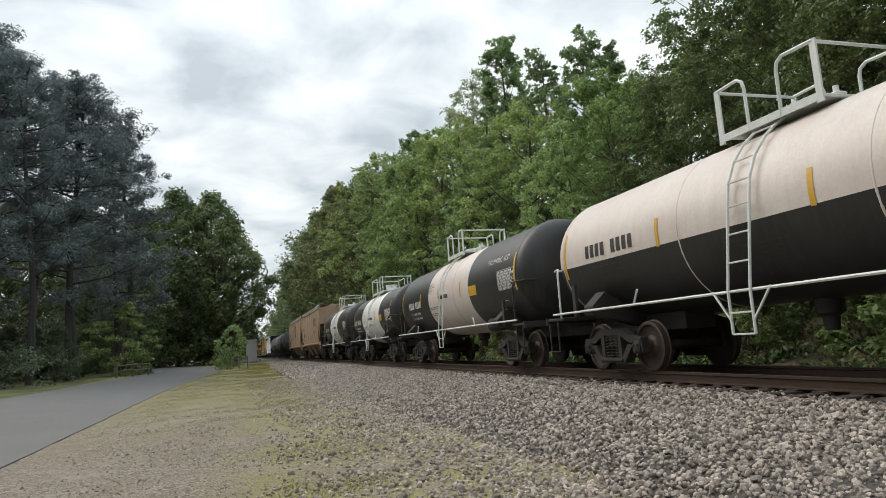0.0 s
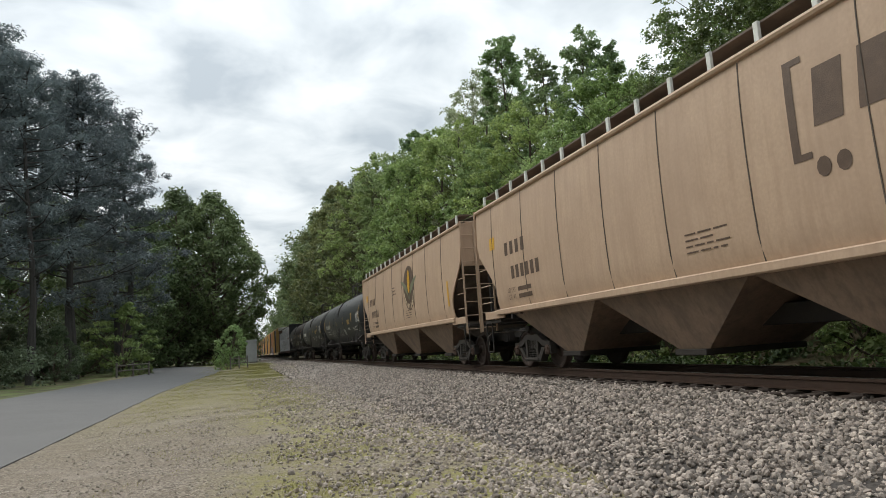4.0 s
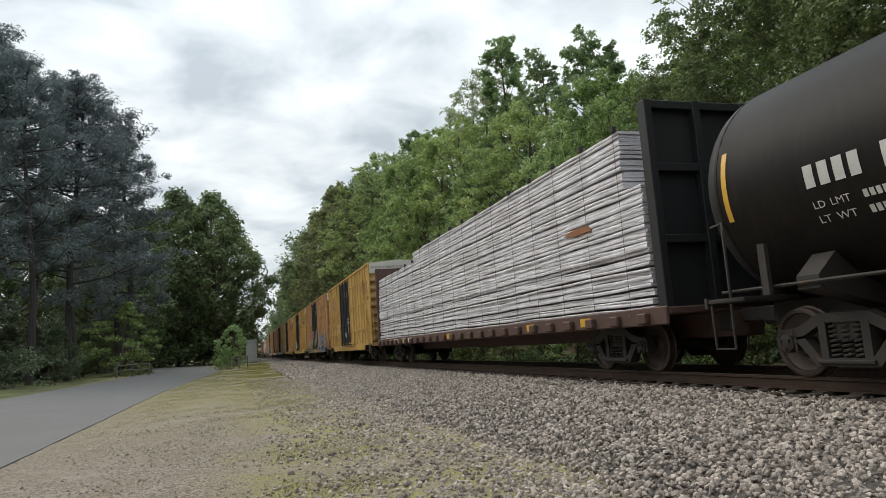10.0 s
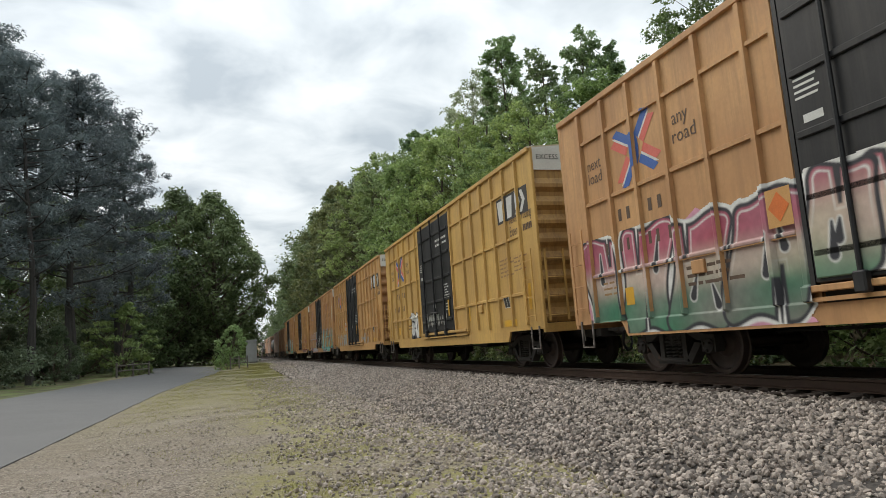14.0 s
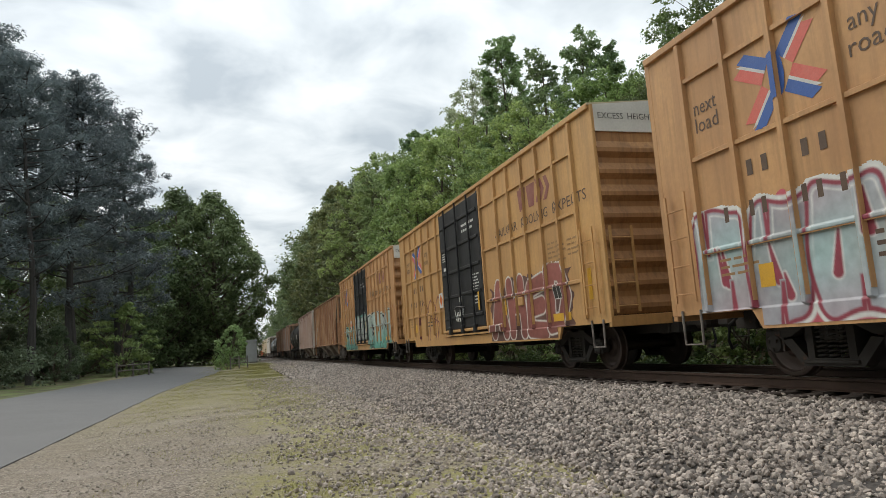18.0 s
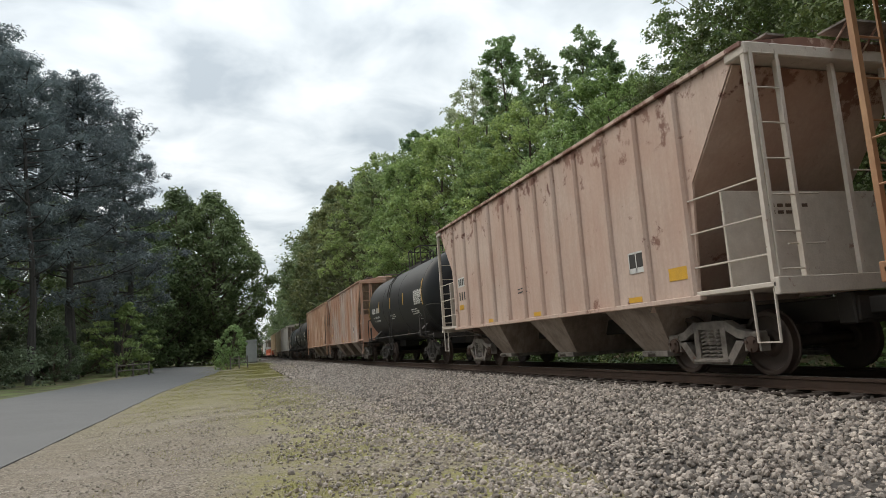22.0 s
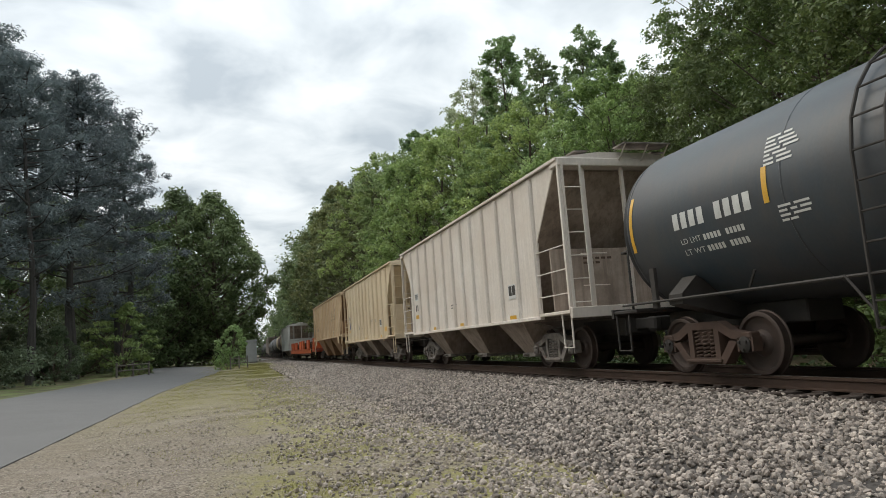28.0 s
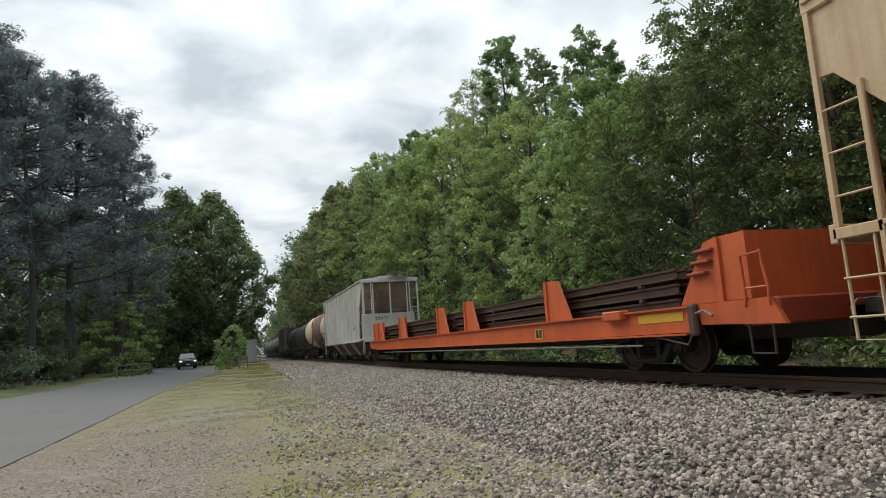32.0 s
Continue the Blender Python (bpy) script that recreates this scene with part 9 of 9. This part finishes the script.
box_car("tan boxcar with pale green and teal graffiti letters", 273.25, 288.95, BOX_PAINT[1], steel_dark, steel_dark, 17, 1, "maroon",
        ((-6.9, -1.65, 0.72, 2.5, "bubble", (((0.07, 0.36, 0.27), (0.3, 0.46, 0.4), GREY_, (0.52, 0.54, 0.5)), DK, (0.55, 0.57, 0.52), TEAL)), (-1.55, 1.9, 1.2, 2.55, "bubble", ((GREY_, (0.54, 0.56, 0.52)), DK, (0.12, 0.42, 0.34), (0.05, 0.08, 0.07))),
         (1.98, 6.4, 0.72, 2.1, "bubble", (((0.05, 0.33, 0.25), (0.4, 0.46, 0.4), (0.5, 0.52, 0.44)), DK, TEAL, (0.06, 0.3, 0.22)))), 3.5)
ribbed_hopper("hopper_car", "rusty orange brown ribbed covered hopper", 290.65, 305.15, rust_orange, steel_pale, steel_pale, 21)
ribbed_hopper("hopper_car", "faded pink ribbed covered hopper with peeling paint", 306.62, 321.1, pink_rust, steel_pale, steel_rust, 22, post=pale_post)
tank_car("tank_car", "plain black tank car with yellow reflector strips", 322.4, 334.6, 1.60, 1.0, (323.4, 333.9), black_matt, rails="dark", ladder_y=-0.4, seed=23)
ribbed_hopper("hopper_car", "pale rusty ribbed covered hopper", 336.0, 350.4, rust_light, steel_pale, steel_pale, 24)
ribbed_hopper("hopper_car", "salmon orange rusty ribbed covered hopper", 351.6, 366.3, salmon, steel_pale, steel_rust, 25)
tank_car("tank_car", "plain black tank car with yellow reflector strips", 367.6, 379.4, 1.60, 1.0, (368.6, 378.9), black_matt, rails="dark", ladder_y=-0.4, seed=26)
tank_car("tank_car", "weathered slate grey tank car with rust streaks", 380.6, 392.4, 1.46, 1.02, (381.2, 391.7), slate_tank, rails="dark", ladder_y=-0.5, seed=27, truck_mat=steel_rust, head_mat=black_matt)
ribbed_hopper("hopper_car", "pale grey ribbed covered hopper", 393.85, 408.15, pale_grey, steel_pale, steel_pale, 28)
ribbed_hopper("hopper_car", "cream tan ribbed covered hopper", 409.95, 424.0, cream, steel_pale, steel_pale, 29, style="cream")
ribbed_hopper("hopper_car", "tan ribbed covered hopper with deep brown belly", 425.25, 442.0, tan_csx, steel_dark, steel_rust, 30, zt=4.48, zs=1.68, inset=1.45, zm=2.45, z_end=3.5, deep=True, rib_pitch=0.825, style="csx")
rail_flatcar(443.0, 470.3)
ribbed_hopper("hopper_car", "white grey ribbed covered hopper", 471.9, 489.0, white_hop, steel_dark, steel_pale, 31)
tank_car("tank_car", "pale cream tank car with rusty brown lead half", 490.3, 505.0, 1.6, 1.0, (491.0, 504.3), cream, band=(-6.2, 0.4), band_mat=rust_maroon, rails="dark", ladder_y=-0.4, style="plain", seed=32)
tank_car("tank_car", "plain black tank car", 506.5, 519.5, 1.5, 1.0, (507.3, 518.7), black_matt, rails="dark", ladder_y=-0.4, style="plain", seed=33)
tank_car("tank_car", "plain black tank car", 521.0, 534.0, 1.5, 1.0, (521.8, 533.2), black_matt, rails="dark", ladder_y=-0.4, style="plain", seed=34)

ribbed_hopper("hopper_car", "dull grey brown ribbed covered hopper", 535.4, 550.0, dusk_hop, steel_dark, steel_dark, 35)
for k in range(5):
    tank_car("tank_car", "plain black tank car", 551.4 + k * 14.4, 564.4 + k * 14.4, 1.5, 1.0, (552.2 + k * 14.4, 563.6 + k * 14.4), black_matt, rails="dark", ladder_y=-0.4, style="plain", seed=36 + k)

# ---- the car that comes round the bend ----
car_paint = surface("dark_car_paint", (0.02, 0.022, 0.026), (0.03, 0.03, 0.033), 0.25, 0.0, scale=3, fine=40, bump=0.0, coat=0.6)
glass_mat = surface("dark_car_glass", (0.03, 0.035, 0.04), None, 0.05, 0.0, bump=0.0, coat=1.0)
rubber_mat = surface("tyre_rubber", (0.02, 0.02, 0.02), None, 0.8)
alloy_mat = surface("alloy_rim", (0.4, 0.4, 0.41), None, 0.35, 0.8)


def glow(name, colour, power):
    m = bpy.data.materials.new(name)
    m.use_nodes = True
    b = m.node_tree.nodes["Principled BSDF"]
    b.inputs["Base Color"].default_value = (0.8, 0.8, 0.8, 1)
    b.inputs["Emission Color"].default_value = (*colour, 1)
    b.inputs["Emission Strength"].default_value = power
    return m


lamp_glow = glow("headlight_glow", (1.0, 0.97, 0.9), 0.9)


def build_suv():
    c = thing("suv", "dark sport utility car with lit headlights driving on the road", "car")
    # front of the car is towards -y
    part("body", Shape().prism([(-2.3, 0.35), (-2.38, 0.7), (-2.25, 1.0), (-1.1, 1.1), (2.25, 1.12), (2.3, 0.8), (2.25, 0.35)], -0.93, 0.93), car_paint, c)
    part("cabin", Shape().add([(-0.86, -1.1, 1.1), (0.86, -1.1, 1.1), (0.86, 2.2, 1.1), (-0.86, 2.2, 1.1), (-0.68, -0.4, 1.7), (0.68, -0.4, 1.7), (0.68, 1.8, 1.72), (-0.68, 1.8, 1.72)],
                              [(0, 1, 5, 4), (1, 2, 6, 5), (2, 3, 7, 6), (3, 0, 4, 7), (4, 5, 6, 7), (3, 2, 1, 0)]), car_paint, c)
    part("windscreen", Shape().add([(-0.8, -1.09, 1.13), (0.8, -1.09, 1.13), (0.64, -0.45, 1.66), (-0.64, -0.45, 1.66), (-0.8, -1.05, 1.12), (0.8, -1.05, 1.12), (0.64, -0.41, 1.65), (-0.64, -0.41, 1.65)],
                                   [(0, 1, 2, 3), (7, 6, 5, 4), (0, 4, 5, 1), (2, 6, 7, 3), (1, 5, 6, 2), (3, 7, 4, 0)]), glass_mat, c, at=(0, -0.012, 0.012))
    part("grille", Shape().box(-0.5, 0.5, -2.4, -2.36, 0.55, 0.85, 0.01), rubber_mat, c)
    part("bumper", Shape().box(-0.9, 0.9, -2.42, -2.25, 0.36, 0.54, 0.04), rubber_mat, c)
    part("plate", Shape().box(-0.16, 0.16, -2.43, -2.42, 0.46, 0.56), ink_white, c)
    for sx in (-1, 1):
        part("headlight", Shape().box(sx * 0.72 - 0.13, sx * 0.72 + 0.13, -2.4, -2.3, 0.78, 0.9, 0.02), lamp_glow, c, "lit white headlight")
        part("mirror", Shape().box(sx * 1.0 - 0.09, sx * 1.0 + 0.09, -0.95, -0.8, 1.08, 1.24, 0.03), car_paint, c)
        part("side_window", Shape().add([(sx * 0.865, -0.8, 1.16), (sx * 0.865, 1.9, 1.16), (sx * 0.71, 1.6, 1.64), (sx * 0.71, -0.35, 1.64)], [(0, 1, 2, 3)]), glass_mat, c)
        for y in (-1.42, 1.42):
            w = part("wheel", Shape().lathe([(-0.11, 0.2), (-0.11, 0.31), (-0.08, 0.355), (0.08, 0.355), (0.11, 0.31), (0.11, 0.2)], 20, 0), rubber_mat, c, at=(sx * 0.84, y, 0.355), smooth=True, key="suv_tyre")
            part("rim", Shape().lathe([(0.09, 0.0), (0.1, 0.08), (0.07, 0.12), (0.1, 0.22), (-0.1, 0.22)], 14, 0), alloy_mat, w, at=pose(0, 0, 0, 0, 0, 0 if sx > 0 else 180), smooth=True, key="suv_rim")
    return c


SUV = build_suv()
SUV_ROWS = [(0, -150, 130), (20, -118, 124), (25, -70, 114.5), (27, -42, 108), (28.5, -25, 104), (29.5, -15.5, 99.8), (30.2, -10.8, 94.5), (30.8, -7.9, 90), (31.2, -6.6, 86.8), (31.6, -5.85, 83.8), (32, -5.5, 80.8)]


def motions():
    for item in KEYED:
        t, s = item[0], item[1]
        dx, dz = item[2] if len(item) > 2 else (0, 0)
        walk(t, [(k * 4.0, pose(TRACK_X + dx, s - SPEED * k * 4.0, dz)) for k in range(9)])
    rows = []
    for i, (t, x, y) in enumerate(SUV_ROWS):
        a, b = SUV_ROWS[max(0, i - 1)], SUV_ROWS[min(len(SUV_ROWS) - 1, i + 1)]
        head = math.degrees(math.atan2(b[1] - a[1], -(b[2] - a[2])))
        rows.append((t, pose(x, y, ground_z(x, y) + 0.045, 0, 0, head)))
    walk(SUV, rows)
    # each wheelset rolls while it passes near; a turn of about 57 degrees from row to row
    for w, y, s in WHEELS:
        t0, t1 = max(0.0, (s - 32) / SPEED), min(32.0, (s - 1) / SPEED)
        if t1 <= t0:
            continue
        rows, n0, n1 = [], math.floor(t0 * FPS), math.ceil(t1 * FPS)
        for n in range(n0, n1 + 1):
            ang = math.degrees(SPEED * (n - n0) / FPS / 0.457)
            rows.append((n / FPS, pose(0, y, 0.457, ang % 360.0)))
        if n0 > 0:
            rows.insert(0, (0.0, rows[0][1]))
        if n1 < 32 * FPS:
            rows.append((32.0, rows[-1][1]))
        walk(w, rows)


motions()
